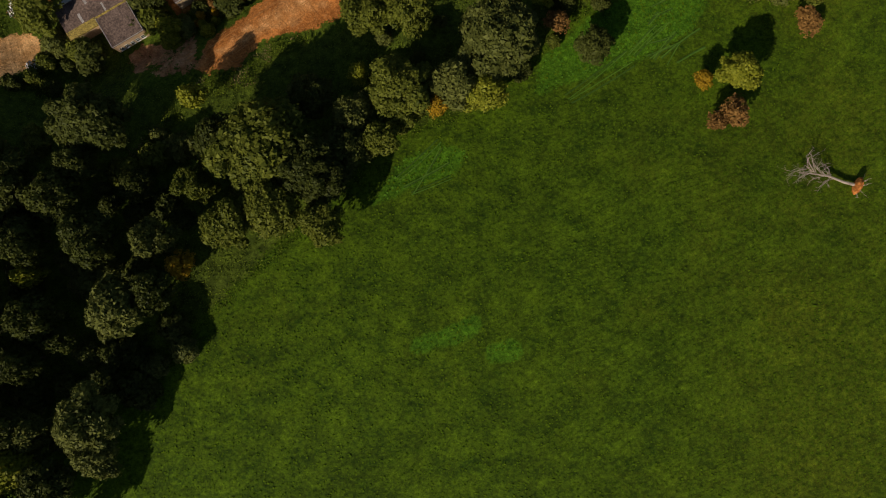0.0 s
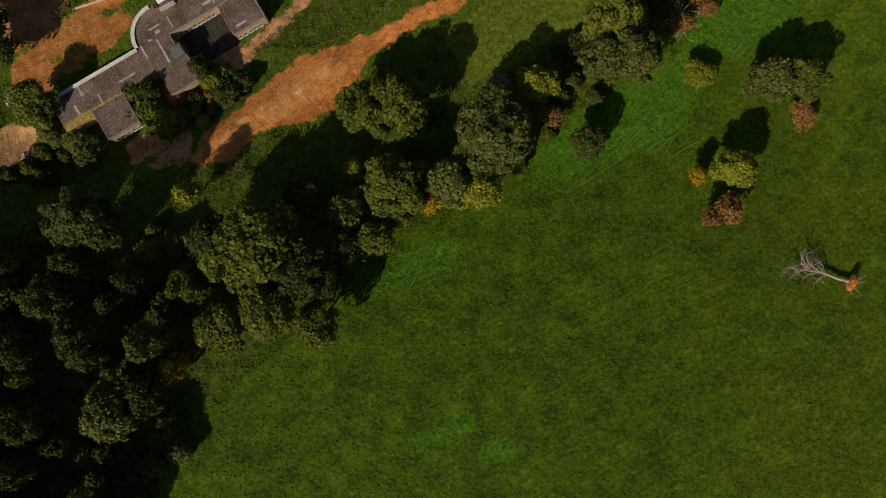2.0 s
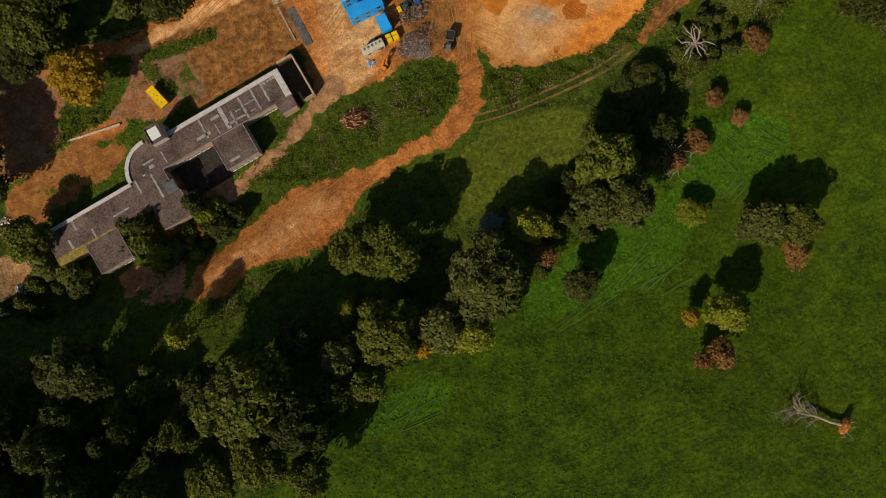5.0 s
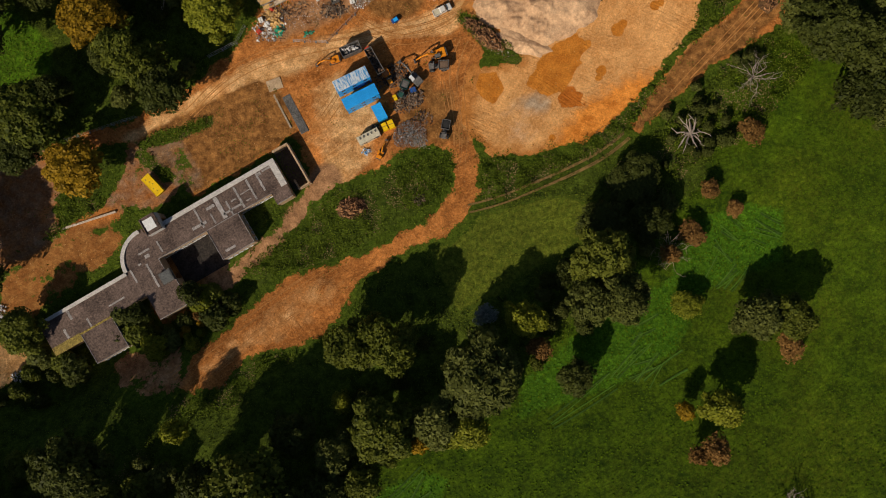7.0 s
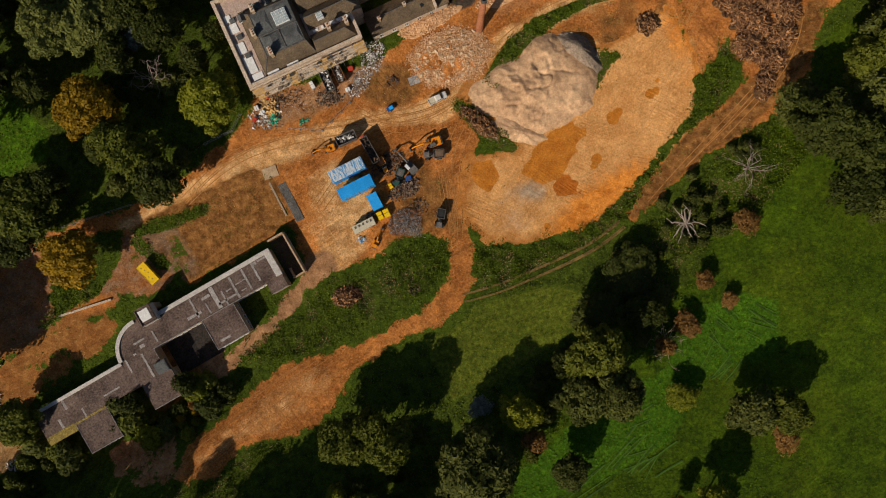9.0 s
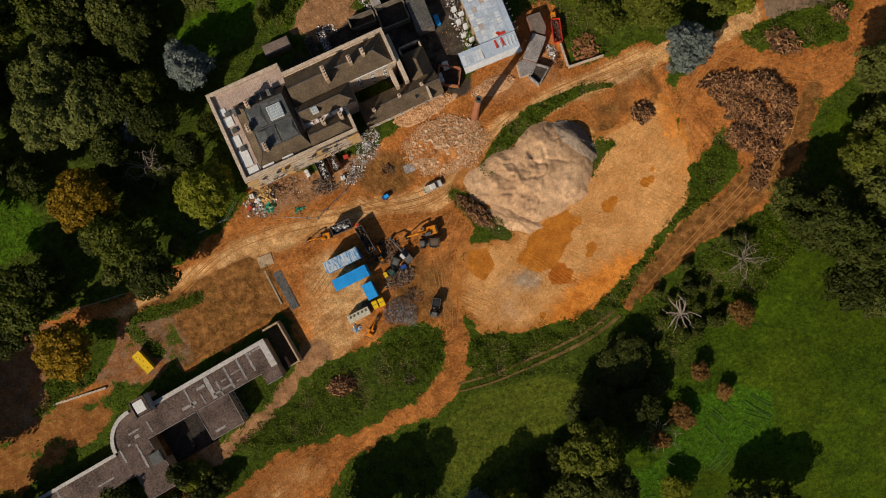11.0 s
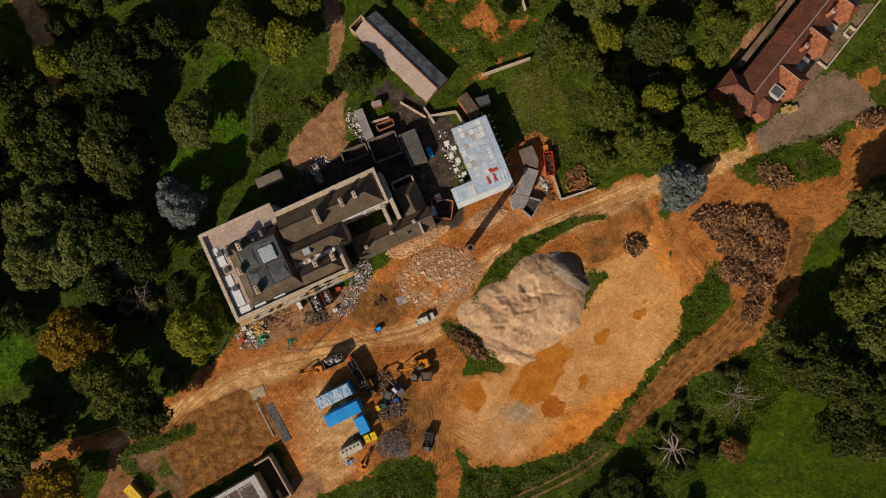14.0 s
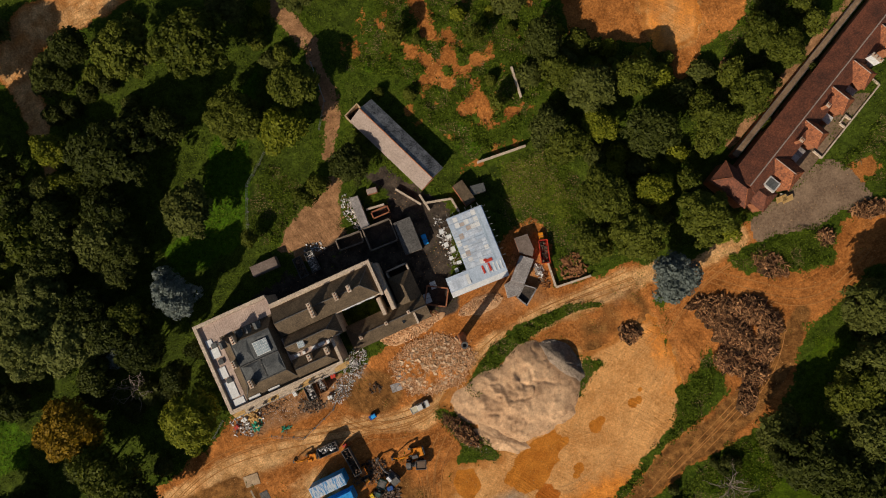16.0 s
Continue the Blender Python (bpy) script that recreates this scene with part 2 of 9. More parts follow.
def wander(x, y, size, seed=1, octaves=3):
    """Smooth noise from -1 to 1 over the plan, with features of that size in metres."""
    total, weight = 0.0, 0.0
    for o in range(octaves):
        u, v = np.asarray(x, float) / size * 2 ** o, np.asarray(y, float) / size * 2 ** o
        iu, iv = np.floor(u).astype(np.int64), np.floor(v).astype(np.int64)
        fu, fv = u - iu, v - iv
        fu, fv = fu * fu * (3 - 2 * fu), fv * fv * (3 - 2 * fv)
        a, b = lattice(iu, iv, seed + o), lattice(iu + 1, iv, seed + o)
        c, d = lattice(iu, iv + 1, seed + o), lattice(iu + 1, iv + 1, seed + o)
        total = total + ((a + (b - a) * fu) * (1 - fv) + (c + (d - c) * fu) * fv) * 0.5 ** o
        weight += 0.5 ** o
    return total / weight * 2 - 1


def in_area(x, y, corners):
    """Signed distance to a polygon, positive inside."""
    x, y = np.asarray(x, float), np.asarray(y, float)
    best, inside = np.full(x.shape, 1e9), np.zeros(x.shape, bool)
    for (ax, ay), (bx, by) in zip(corners, corners[1:] + corners[:1]):
        dx, dy = bx - ax, by - ay
        s = np.clip(((x - ax) * dx + (y - ay) * dy) / (dx * dx + dy * dy + 1e-9), 0, 1)
        best = np.minimum(best, np.hypot(x - ax - s * dx, y - ay - s * dy))
        cross = ((ay > y) != (by > y)) & (x < (bx - ax) * (y - ay) / (by - ay + 1e-12) + ax)
        inside ^= cross
    return np.where(inside, best, -best)


def on_way(x, y, way):
    """Signed distance to a way of changing half-width, positive inside."""
    x, y = np.asarray(x, float), np.asarray(y, float)
    best = np.full(x.shape, -1e9)
    for (ax, ay, aw), (bx, by, bw) in zip(way, way[1:]):
        dx, dy = bx - ax, by - ay
        s = np.clip(((x - ax) * dx + (y - ay) * dy) / (dx * dx + dy * dy + 1e-9), 0, 1)
        best = np.maximum(best, aw + (bw - aw) * s - np.hypot(x - ax - s * dx, y - ay - s * dy))
    return best


TRACK_MAIN = [(12.7, 107.6), (9.7, 98.5), (5.3, 91.0), (-2.1, 86.5), (-8.0, 82.8), (-16.9, 78.3), (-29.0, 74.5), (-38.1, 71.5), (-48.2,
    62.6), (-55.2, 56.7), (-62.0, 51.0), (-64.0, 43.4), (-52.6, 45.6), (-45.8, 52.6), (-34.1, 54.1), (-28.3, 57.1), (-22.5, 62.9), (-16.8,
    73.2), (-5.0, 80.6), (5.3, 84.3), (11.9, 95.5)]
TRACK_HEAD = [(2.5, 86.8, 2.6), (7.6, 90.2, 3.2), (10.4, 95.5, 2.9), (10.6, 103.0, 2.8), (9.6, 114.4, 2.9), (8.9, 124.2, 3.8)]
YARD = [(-80.2, 110.8), (-62.8, 120.2), (-52.4, 130.5), (-46.5, 139.2), (-16.4, 147.7), (6.2, 150.8), (15.3, 144.8), (15.3, 130.9), (10.1,
    120.6), (13.6, 105.6), (7.2, 106.3), (1.9, 109.2), (-7.0, 106.2), (-10.0, 102.5), (-22.0, 98.2), (-29.2, 94.8), (-34.2, 108.3), (-41.8,
    123.3), (-47.7, 118.0), (-62.8, 115.0), (-77.0, 108.4)]
DRIVE_WEST = [(-53.8, 126.3, 4.2), (-64.3, 119.4, 2.8), (-77.9, 111.9, 2.4), (-94.5, 107.3, 1.7), (-106.6, 103.4, 2.0), (-121.7, 101.9, 2.0)]
FORECOURT = [(-48.7, 134.1), (-45.1, 144.0), (-27.0, 148.6), (-13.4, 153.3), (-5.9, 159.1), (9.1, 170.4), (25.0, 171.7), (39.3, 174.3),
    (61.8, 182.7), (64.5, 180.1), (40.9, 171.0), (31.8, 167.9), (22.8, 159.2), (16.8, 148.9), (14.6, 142.5), (3.3, 138.2), (-5.7, 127.6),
    (-20.7, 126.0), (-47.8, 127.4)]
EAST_YARD = [(53.6, 175.7), (62.6, 181.0), (67.7, 168.1), (71.4, 174.1), (78.7, 183.1), (84.5, 187.5), (85.9, 181.1), (97.5, 179.2), (104.8,
    181.0), (112.2, 183.0), (113.7, 193.4), (123.8, 198.7), (134.5, 202.5), (134.5, 186.1), (122.6, 183.0), (109.2, 169.5), (101.9, 163.6),
    (101.8, 151.7), (96.0, 141.3), (83.0, 136.7), (87.4, 145.7), (84.5, 151.6), (80.2, 160.6), (74.4, 151.6), (70.7, 148.6), (68.5, 154.6),
    (68.5, 162.1)]
MIDDLE_EARTH = [(28.8, 161.9), (34.0, 166.5), (49.1, 172.4), (62.6, 179.9), (66.3, 171.1), (69.2, 162.1), (71.4, 151.6), (55.2, 151.5),
    (49.2, 156.8), (40.1, 159.7)]
EAST_TRACK = [(55.8, 113.1, 1.1), (61.8, 120.6, 2.3), (72.2, 131.9, 3.7), (82.3, 138.6, 4.2), (91.0, 147.6, 4.5), (98.9, 158.0, 3.5),
    (104.0, 169.9, 2.1)]
NORTH_TRACK = [(61.8, 180.1, 1.4), (77.2, 182.9, 1.7), (83.7, 187.3, 2.3), (98.2, 194.1, 2.5), (109.9, 200.4, 2.5), (121.7, 208.6, 2.3)]
PLOT = [(-77.1, 109.9), (-61.2, 118.3), (-44.8, 125.6), (-38.7, 122.9), (-34.9, 112.4), (-40.1, 107.1), (-61.0, 94.2), (-71.5, 98.6), (-75.6, 104.6)]
PATH_SKIP = [(-77.6, 107.6, 2.0), (-79.3, 98.5, 3.1), (-82.0, 90.4, 2.5), (-95.2, 82.9, 1.3), (-106.8, 77.8, 2.3), (-115.4, 73.4, 3.1)]
WEST_DIRT = [(-112.8, 73.5), (-102.6, 79.5), (-93.9, 83.3), (-80.6, 85.5), (-82.0, 79.5), (-98.5, 67.4), (-105.9, 61.4), (-113.0, 60.0)]
WEST_DIRT_B = [(-126.2, 103.3), (-103.6, 106.5), (-94.6, 103.5), (-98.7, 91.5), (-98.3, 85.5), (-105.5, 79.5), (-124.3, 72.1)]
BANK_TRACK = [(9.6, 90.8, 1.4), (18.4, 93.0, 1.0), (27.3, 96.7, 0.8), (39.3, 101.9, 0.8), (48.3, 106.8, 0.8), (54.3, 112.3, 1.1)]
FOOTPATH = [(-26.5, 99.0, 1.7), (-32.5, 92.2, 1.6), (-39.9, 83.1, 1.6), (-47.3, 77.1, 1.7), (-54.8, 70.3, 1.8)]
NORTH_COURT = [(-33.7, 184.8), (-33.5, 190.2), (-27.5, 196.3), (-22.3, 204.2), (-18.5, 204.0), (-18.4, 191.8), (-12.2, 185.8), (-24.3, 181.2)]
NORTH_YARDS = [(-24.3, 180.4), (-18.3, 185.8), (-9.3, 191.9), (-4.8, 199.5), (-10.9, 205.6), (-6.4, 207.1), (4.3, 200.4), (10.4, 197.4),
    (12.0, 187.6), (11.4, 170.9), (0.1, 167.8), (-12.1, 173.7), (-24.2, 173.6), (-42.2, 167.4), (-48.3, 167.3), (-33.3, 178.0)]
NORTH_PATH = [(-43.3, 256.8, 1.6), (-34.1, 248.5, 1.8), (-26.4, 240.2, 1.8), (-22.5, 229.7, 1.8), (-20.2, 219.9, 1.7), (-21.6, 210.8, 1.3)]
NW_ROAD = [(-70.7, 261.1, 5.0), (-85.7, 251.8, 5.5), (-100.8, 244.1, 6.2), (-106.8, 234.9, 5.5), (-102.1, 224.3, 3.2), (-97.5, 213.8, 2.4), (-95.9, 204.7, 1.8)]
SKIP_YARD = [(-80.0, 105.8), (-84.8, 92.3), (-75.1, 89.4), (-67.0, 94.2), (-60.3, 98.0), (-65.8, 107.7), (-70.3, 109.9)]
HUT_YARD = [(10.7, 170.2), (13.9, 173.7), (22.3, 181.6), (27.1, 191.5), (32.4, 194.6), (36.5, 192.4), (40.1, 176.5), (51.4, 178.9), (61.1,
    181.3), (64.8, 182.1), (67.0, 176.1), (57.4, 168.4), (42.4, 170.5), (27.3, 165.1), (16.8, 161.9)]
FRONT_RUBBLE = [(-46.5, 135.8), (-44.3, 143.3), (-32.3, 147.9), (-14.3, 157.1), (-11.3, 159.4), (-9.7, 154.1), (-17.2, 145.0), (-26.2,
    140.4), (-38.2, 135.8)]
BLOCK_COURT = [(-70.5 + u * 0.8634 - v * 0.5045, 77.1 + u * 0.5045 + v * 0.8634) for u, v in ((-8, -15), (9, -15), (15, -9.5), (15, 0.5),
    (-1, 0.5), (-8, -6))]
SCRUB_CORE = [(1.3, 246.9), (11.1, 247.0), (13.4, 240.2), (23.3, 235.7), (24.1, 230.4), (20.4, 222.0), (15.1, 221.2), (9.8, 227.2),
    (2.9, 231.7), (2.1, 239.3)]
LANE = [(-26.1, 135.1, 1.3), (-11.1, 138.3, 1.6), (4.0, 139.9, 1.7), (13.0, 147.5, 2.0), (25.0, 161.6, 2.3), (40.1, 169.3, 2.3), (62.6,
    179.5, 2.0), (80.1, 185.3, 2.0), (87.4, 189.0, 2.3)]
LANE_WEST = [(-80.3, 109.5, 1.2), (-64.6, 116.3, 2.2), (-54.7, 121.9, 3.0), (-42.8, 128.1, 3.2), (-32.4, 132.5, 3.0), (-18.9, 136.5,
    2.0), (-2.3, 140.3, 1.6), (10.3, 145.3, 1.8)]
PALE_YARD = [(-30.4, 120.9), (-23.0, 126.9), (-13.9, 119.5), (-13.7, 106.1), (-19.6, 97.2), (-25.7, 98.5), (-30.3, 108.8)]
WEEDS_P = [(-75.5, 108.0, 1.0), (-70.7, 109.6, 1.7), (-64.7, 111.4, 1.7), (-57.9, 114.2, 1.2)]
SCRUB_DIRT_A = [(39.4, 256.1), (64.1, 262.1), (90.4, 261.5), (87.6, 246.6), (77.5, 240.7), (75.4, 233.2), (71.8, 230.3), (68.8, 236.3),
    (64.3, 242.4), (50.8, 242.5), (43.3, 244.0)]
SCRUB_DIRT_B = [(1.5, 252.7, 1.7), (5.4, 243.6, 1.7), (11.5, 236.1, 2.8), (19.1, 233.1, 3.1), (14.6, 225.5, 2.5), (19.3, 218.0, 1.7)]
HOUSE_PATH = [(86.1 + u * 0.617 - v * 0.787, 201.9 + u * 0.787 + v * 0.617, 0.8) for u, v in ((9, 8.6), (26, 8.2), (44, 7.9), (62, 7.9))]
SAND = [(11.9, 127.1), (11.1, 118.2), (12.4, 110.8), (16.2, 106.1), (25.1, 105.3), (34.1, 107.7), (41.6, 109.2), (49.1, 115.2), (55.1,
    121.2), (62.6, 129.5), (70.0, 139.3), (71.7, 145.6), (71.1, 151.6), (68.8, 160.6), (64.8, 166.6), (58.2, 162.1), (51.4, 158.3), (47.7,
    156.0), (40.1, 159.0), (29.6, 158.9), (17.5, 151.3), (10.0, 145.2), (14.5, 140.7), (25.1, 131.7), (19.1, 129.4), (15.4, 130.2)]
SAND_NORTH = [(63.8, 262.1), (76.6, 261.8), (74.8, 243.8), (67.2, 240.9), (64.2, 247.0)]
SAND_WET_A = [(39.9, 137.8), (43.2, 135.6), (40.7, 129.6), (36.4, 122.8), (31.9, 121.0), (25.9, 124.2), (29.7, 130.2), (34.2, 134.8)]
SAND_WET_B = [(13.9, 127.1), (18.4, 127.5), (20.3, 123.4), (17.7, 119.4), (14.3, 121.2), (12.8, 124.1)]
SAND_WET_C = [(37.2, 125.1), (43.2, 123.6), (42.0, 119.1), (37.9, 118.1), (34.9, 121.0)]
SAND_SPOTS = [(50.4, 139.0, 1.5), (52.2, 140.9, 1.0), (60.4, 145.5, 1.0), (62.0, 146.2, 0.8), (46.2, 128.1, 1.3), (45.6, 126.2, 0.9),
    (62.3, 149.1, 0.5), (33.0, 110.0, 0.9)]
ASPHALT = [(92.4, 193.5), (101.1, 201.0), (107.0, 206.3), (110.6, 209.0), (115.9, 206.1), (120.4, 201.2), (117.4, 198.9), (112.9, 198.2),
    (107.0, 194.1), (98.2, 192.1), (93.0, 190.5)]
SLAB_WEST = [(-122.6, 50.0), (-114.5, 54.5), (-108.7, 55.6), (-103.7, 52.8), (-106.2, 48.2), (-110.4, 44.3), (-112.3, 41.9), (-120.6, 36.7)]
TRACK_END = [(-64.8, 56.4), (-78.6, 52.5), (-83.1, 50.2), (-79.8, 43.5), (-65.3, 42.0), (-61.5, 48.3)]
MEADOW = [(-133.0, -66.6), (-84.5, -51.9), (-54.4, -20.6), (-36.2, -2.5), (-20.0, 10.8), (-11.9, 23.1), (12.2, 31.5), (23.8, 42.9), (35.5,
    54.5), (50.3, 66.2), (60.8, 81.1), (77.0, 97.3), (83.3, 119.8), (93.6, 143.4), (105.1, 159.4), (125.6, 162.3), (166.9, 140.3), (148.4,
    -66.0)]
LUSH_A = [(23.7, 37.1), (25.3, 47.2), (35.5, 55.9), (50.3, 66.2), (63.6, 73.6), (71.1, 88.4), (82.5, 92.7), (92.4, 91.1), (92.4, 77.9),
    (72.2, 70.7), (64.6, 54.5), (48.3, 45.8), (33.8, 41.4)]
LUSH_B = [(-17.2, 9.5), (-10.4, 20.3), (-0.6, 24.5), (6.4, 23.1), (3.6, 17.6), (-6.1, 13.6)]
LUSH_C = [(-5.7, -24.3, 1.4), (1.0, -22.4, 2.3), (7.7, -19.2, 2.0)]
LUSH_D = [(13.1, -26.2, 2.0), (16.5, -25.5, 2.0)]
COARSE = [(2.2, 74.6), (-0.8, 81.9), (11.0, 89.3), (34.7, 95.3), (46.5, 92.4), (37.5, 80.6), (19.8, 69.0), (8.1, 63.2)]
LAWN_A = [(-54.2, 206.6), (-52.7, 214.2), (-43.0, 232.5), (-38.6, 238.6), (-42.9, 217.4), (-42.0, 205.2), (-44.8, 185.5), (-59.0, 177.8),
    (-63.5, 176.2), (-65.2, 185.3), (-54.8, 193.0)]
LAWN_B = [(-122.0, 148.6), (-106.8, 141.1), (-99.9, 134.4), (-100.5, 126.8), (-109.4, 123.0), (-121.4, 119.9)]
WEEDS_A = [(-48.9, 73.7), (-46.0, 81.2), (-32.5, 85.8), (-25.0, 96.4), (-14.4, 96.5), (-11.2, 84.7), (-23.3, 78.5), (-39.9, 73.0)]
WEEDS_B = [(-12.9, 95.0), (-8.4, 101.7), (2.0, 106.3), (7.2, 105.5), (6.5, 98.1), (-0.9, 90.7), (-8.3, 91.3)]
WEEDS_C = [(13.2, 104.1), (25.8, 104.1), (37.8, 106.4), (51.3, 117.0), (67.7, 132.8), (73.6, 143.3), (75.0, 153.8), (82.2, 161.1), (82.2,
    153.6), (77.9, 141.7), (67.7, 128.3), (57.2, 114.8), (49.7, 108.8), (36.2, 101.2), (22.8, 93.7), (12.4, 92.9)]
WEEDS_D = [(54.2, 108.8), (64.6, 114.8), (76.4, 126.8), (83.7, 135.7), (96.6, 140.1), (102.3, 131.1), (93.5, 120.7), (84.6, 110.4), (73.0,
    104.4), (64.1, 95.5), (50.9, 92.4), (46.6, 98.3)]
WEEDS_E = [(18.3, 148.9, 2.0), (24.3, 158.0, 2.3), (33.3, 164.9, 1.7), (43.9, 170.3, 1.3), (51.4, 171.5, 0.8)]
WEEDS_F = [(-18.8, 234.3), (-12.8, 243.4), (-3.9, 258.7), (35.5, 262.1), (40.2, 247.0), (35.8, 228.7), (28.4, 216.6), (16.3, 208.9), (2.5,
    222.4), (-0.6, 231.4)]
WEEDS_G = [(27.7, 207.5), (36.0, 213.6), (49.7, 203.1), (51.4, 186.5), (42.3, 180.3), (31.6, 192.3)]
LOW_SCRUB = [(25.1, 209.2), (35.7, 210.8), (42.6, 201.8), (44.2, 195.0), (40.4, 189.6), (26.8, 189.5), (25.2, 200.1)]
WEEDS_H = [(-107.7, 93.9), (-97.1, 92.5), (-85.2, 94.1), (-80.6, 92.6), (-92.3, 83.6), (-103.9, 79.2)]
WEEDS_I = [(-77.5, 21.1, 1.6), (-68.5, 30.5, 2.0), (-62.8, 37.9, 2.6), (-50.9, 42.1, 3.4), (-44.1, 49.1, 2.6), (-34.8, 52.7, 1.6)]
WEEDS_J = [(-42.5, 187.0), (-41.2, 202.2), (-36.8, 208.3), (-27.6, 202.3), (-27.5, 196.3), (-33.5, 190.2), (-34.2, 185.6)]
WEEDS_K = [(79.4, 182.1), (88.1, 186.4), (107.0, 193.0), (111.4, 189.3), (109.9, 180.3), (95.3, 181.9), (83.7, 180.5)]
WEEDS_L = [(76.5, 161.1, 2.5), (73.6, 152.1, 3.1), (72.2, 143.1, 3.1), (66.3, 135.6, 2.0)]
WEEDS_M = [(112.9, 207.8), (124.6, 222.8), (136.3, 237.8), (136.6, 215.5), (126.0, 203.5), (118.9, 204.9)]
WEEDS_N = [(75.9, 258.8), (90.4, 261.5), (109.4, 261.3), (100.7, 243.4), (86.5, 216.7), (77.8, 207.7), (70.5, 210.7), (84.8, 234.6)]
WEEDS_R = [(-76.5, 105.6, 1.2), (-73.0, 102.6, 1.6), (-68.8, 99.4, 1.4)]
WEEDS_S = [(51.9, 155.7, 1.0), (48.5, 154.2, 1.8), (47.0, 150.7, 1.4), (45.9, 147.7, 0.9)]
WEEDS_Q = [(8.8, 142.5, 1.1), (12.3, 139.9, 2.1), (16.8, 135.9, 2.7), (20.9, 132.9, 2.5), (23.9, 130.5, 1.1)]

STEP = 0.66
GX, GY = np.arange(-135, 151, STEP), np.arange(-78, 288, STEP)
PX, PY = np.meshgrid(GX, GY)
PZ = land(PX, PY) + 0.12 * wander(PX, PY, 7, 5) * ease(-1, 3, -in_area(PX, PY, YARD))
RAGGED = 0.9 * wander(PX, PY, 6.0, 11, 4) + 0.7 * wander(PX, PY, 1.8, 12, 2)


def ground_z(x, y):
    return float(land(x, y)) + 0.0


EARTH_D = np.max([in_area(PX, PY, a) for a in (YARD, FORECOURT, EAST_YARD, MIDDLE_EARTH, PLOT, WEST_DIRT, SLAB_WEST, TRACK_END, WEST_DIRT_B, TRACK_MAIN,
    NORTH_COURT, NORTH_YARDS, SCRUB_DIRT_A, SKIP_YARD, HUT_YARD, BLOCK_COURT)]
                 + [on_way(PX, PY, a) for a in (TRACK_HEAD, DRIVE_WEST, EAST_TRACK, NORTH_TRACK, PATH_SKIP, FOOTPATH, NORTH_PATH, NW_ROAD,
                                                SCRUB_DIRT_B[:2], HOUSE_PATH)], axis=0) + RAGGED
SCRUB_D = 3.6 * wander(PX, PY, 3.6, 140, 4) - 1.8 + 1.5 * ease(-4, 3, in_area(PX, PY, SCRUB_CORE)) + 0.3 * ease(-3, 3, in_area(PX, PY, WEEDS_F))
SCRUB_D = np.where(in_area(PX, PY, WEEDS_F) > -4, SCRUB_D, -9.0)
EARTH_D = np.maximum(EARTH_D, SCRUB_D)
SAND_D = np.maximum(in_area(PX, PY, SAND), in_area(PX, PY, SAND_NORTH)) + RAGGED
PATCH_D = np.max([on_way(PX, PY, a) for a in (WEEDS_E, WEEDS_P, WEEDS_Q, WEEDS_R, WEEDS_S)], axis=0) + 0.5 * RAGGED
ASPHALT_D = in_area(PX, PY, ASPHALT) + 0.5 * RAGGED


def sheet(name, z, keep=None, soils=None, mat=None):
    """A piece of the ground on the common plan grid, with soil maps on it."""
    rows_n, cols_n = PX.shape
    index = np.arange(rows_n * cols_n).reshape(rows_n, cols_n)
    quads = np.stack([index[:-1, :-1], index[:-1, 1:], index[1:, 1:], index[1:, :-1]], -1).reshape(-1, 4)
    if keep is not None:
        quads = quads[keep.reshape(-1)[quads].any(axis=1)]
    used, flat_ids = np.unique(quads, return_inverse=True)
    verts = np.stack([PX.reshape(-1)[used], PY.reshape(-1)[used], z.reshape(-1)[used]], -1)
    me = bpy.data.meshes.new(name)
    me.from_pydata(verts.tolist(), [], flat_ids.reshape(-1, 4).tolist())
    me.polygons.foreach_set("use_smooth", np.ones(len(me.polygons), bool))
    for key, values in (soils or {}).items():
        me.attributes.new(key, "FLOAT", "POINT").data.foreach_set("value", np.ascontiguousarray(values.reshape(-1)[used], dtype=np.float32))
    me.materials.append(mat)
    return new(name, me)


MEADOW_D = in_area(PX, PY, MEADOW)
soils = {
    "wild": ease(-2, -7, MEADOW_D + RAGGED),
    "lush": np.max([ease(-2.5, 2.5, in_area(PX, PY, a) + RAGGED) for a in (LUSH_A, LUSH_B)]
                   + [ease(-2, 1.5, on_way(PX, PY, a) + RAGGED) for a in (LUSH_C, LUSH_D)], axis=0),
    "coarse": np.maximum(ease(-1, 2, in_area(PX, PY, COARSE) + RAGGED) * 0.9, ease(-2, 2, in_area(PX, PY, LOW_SCRUB) + RAGGED)),
    "olive": ease(30, 95, PX - 0.15 * PY) * 0.5 + 0.5 * wander(PX, PY, 16, 150, 4),
    "lawn": np.max([ease(-2, 2, in_area(PX, PY, a) + RAGGED) for a in (LAWN_A, LAWN_B, WEEDS_F)], axis=0),
}
soils["wild"] = soils["wild"] * (1 - soils["coarse"]) * (1 - soils["lawn"])
meadow = sheet("ground", PZ, None, soils, M_GRASS)
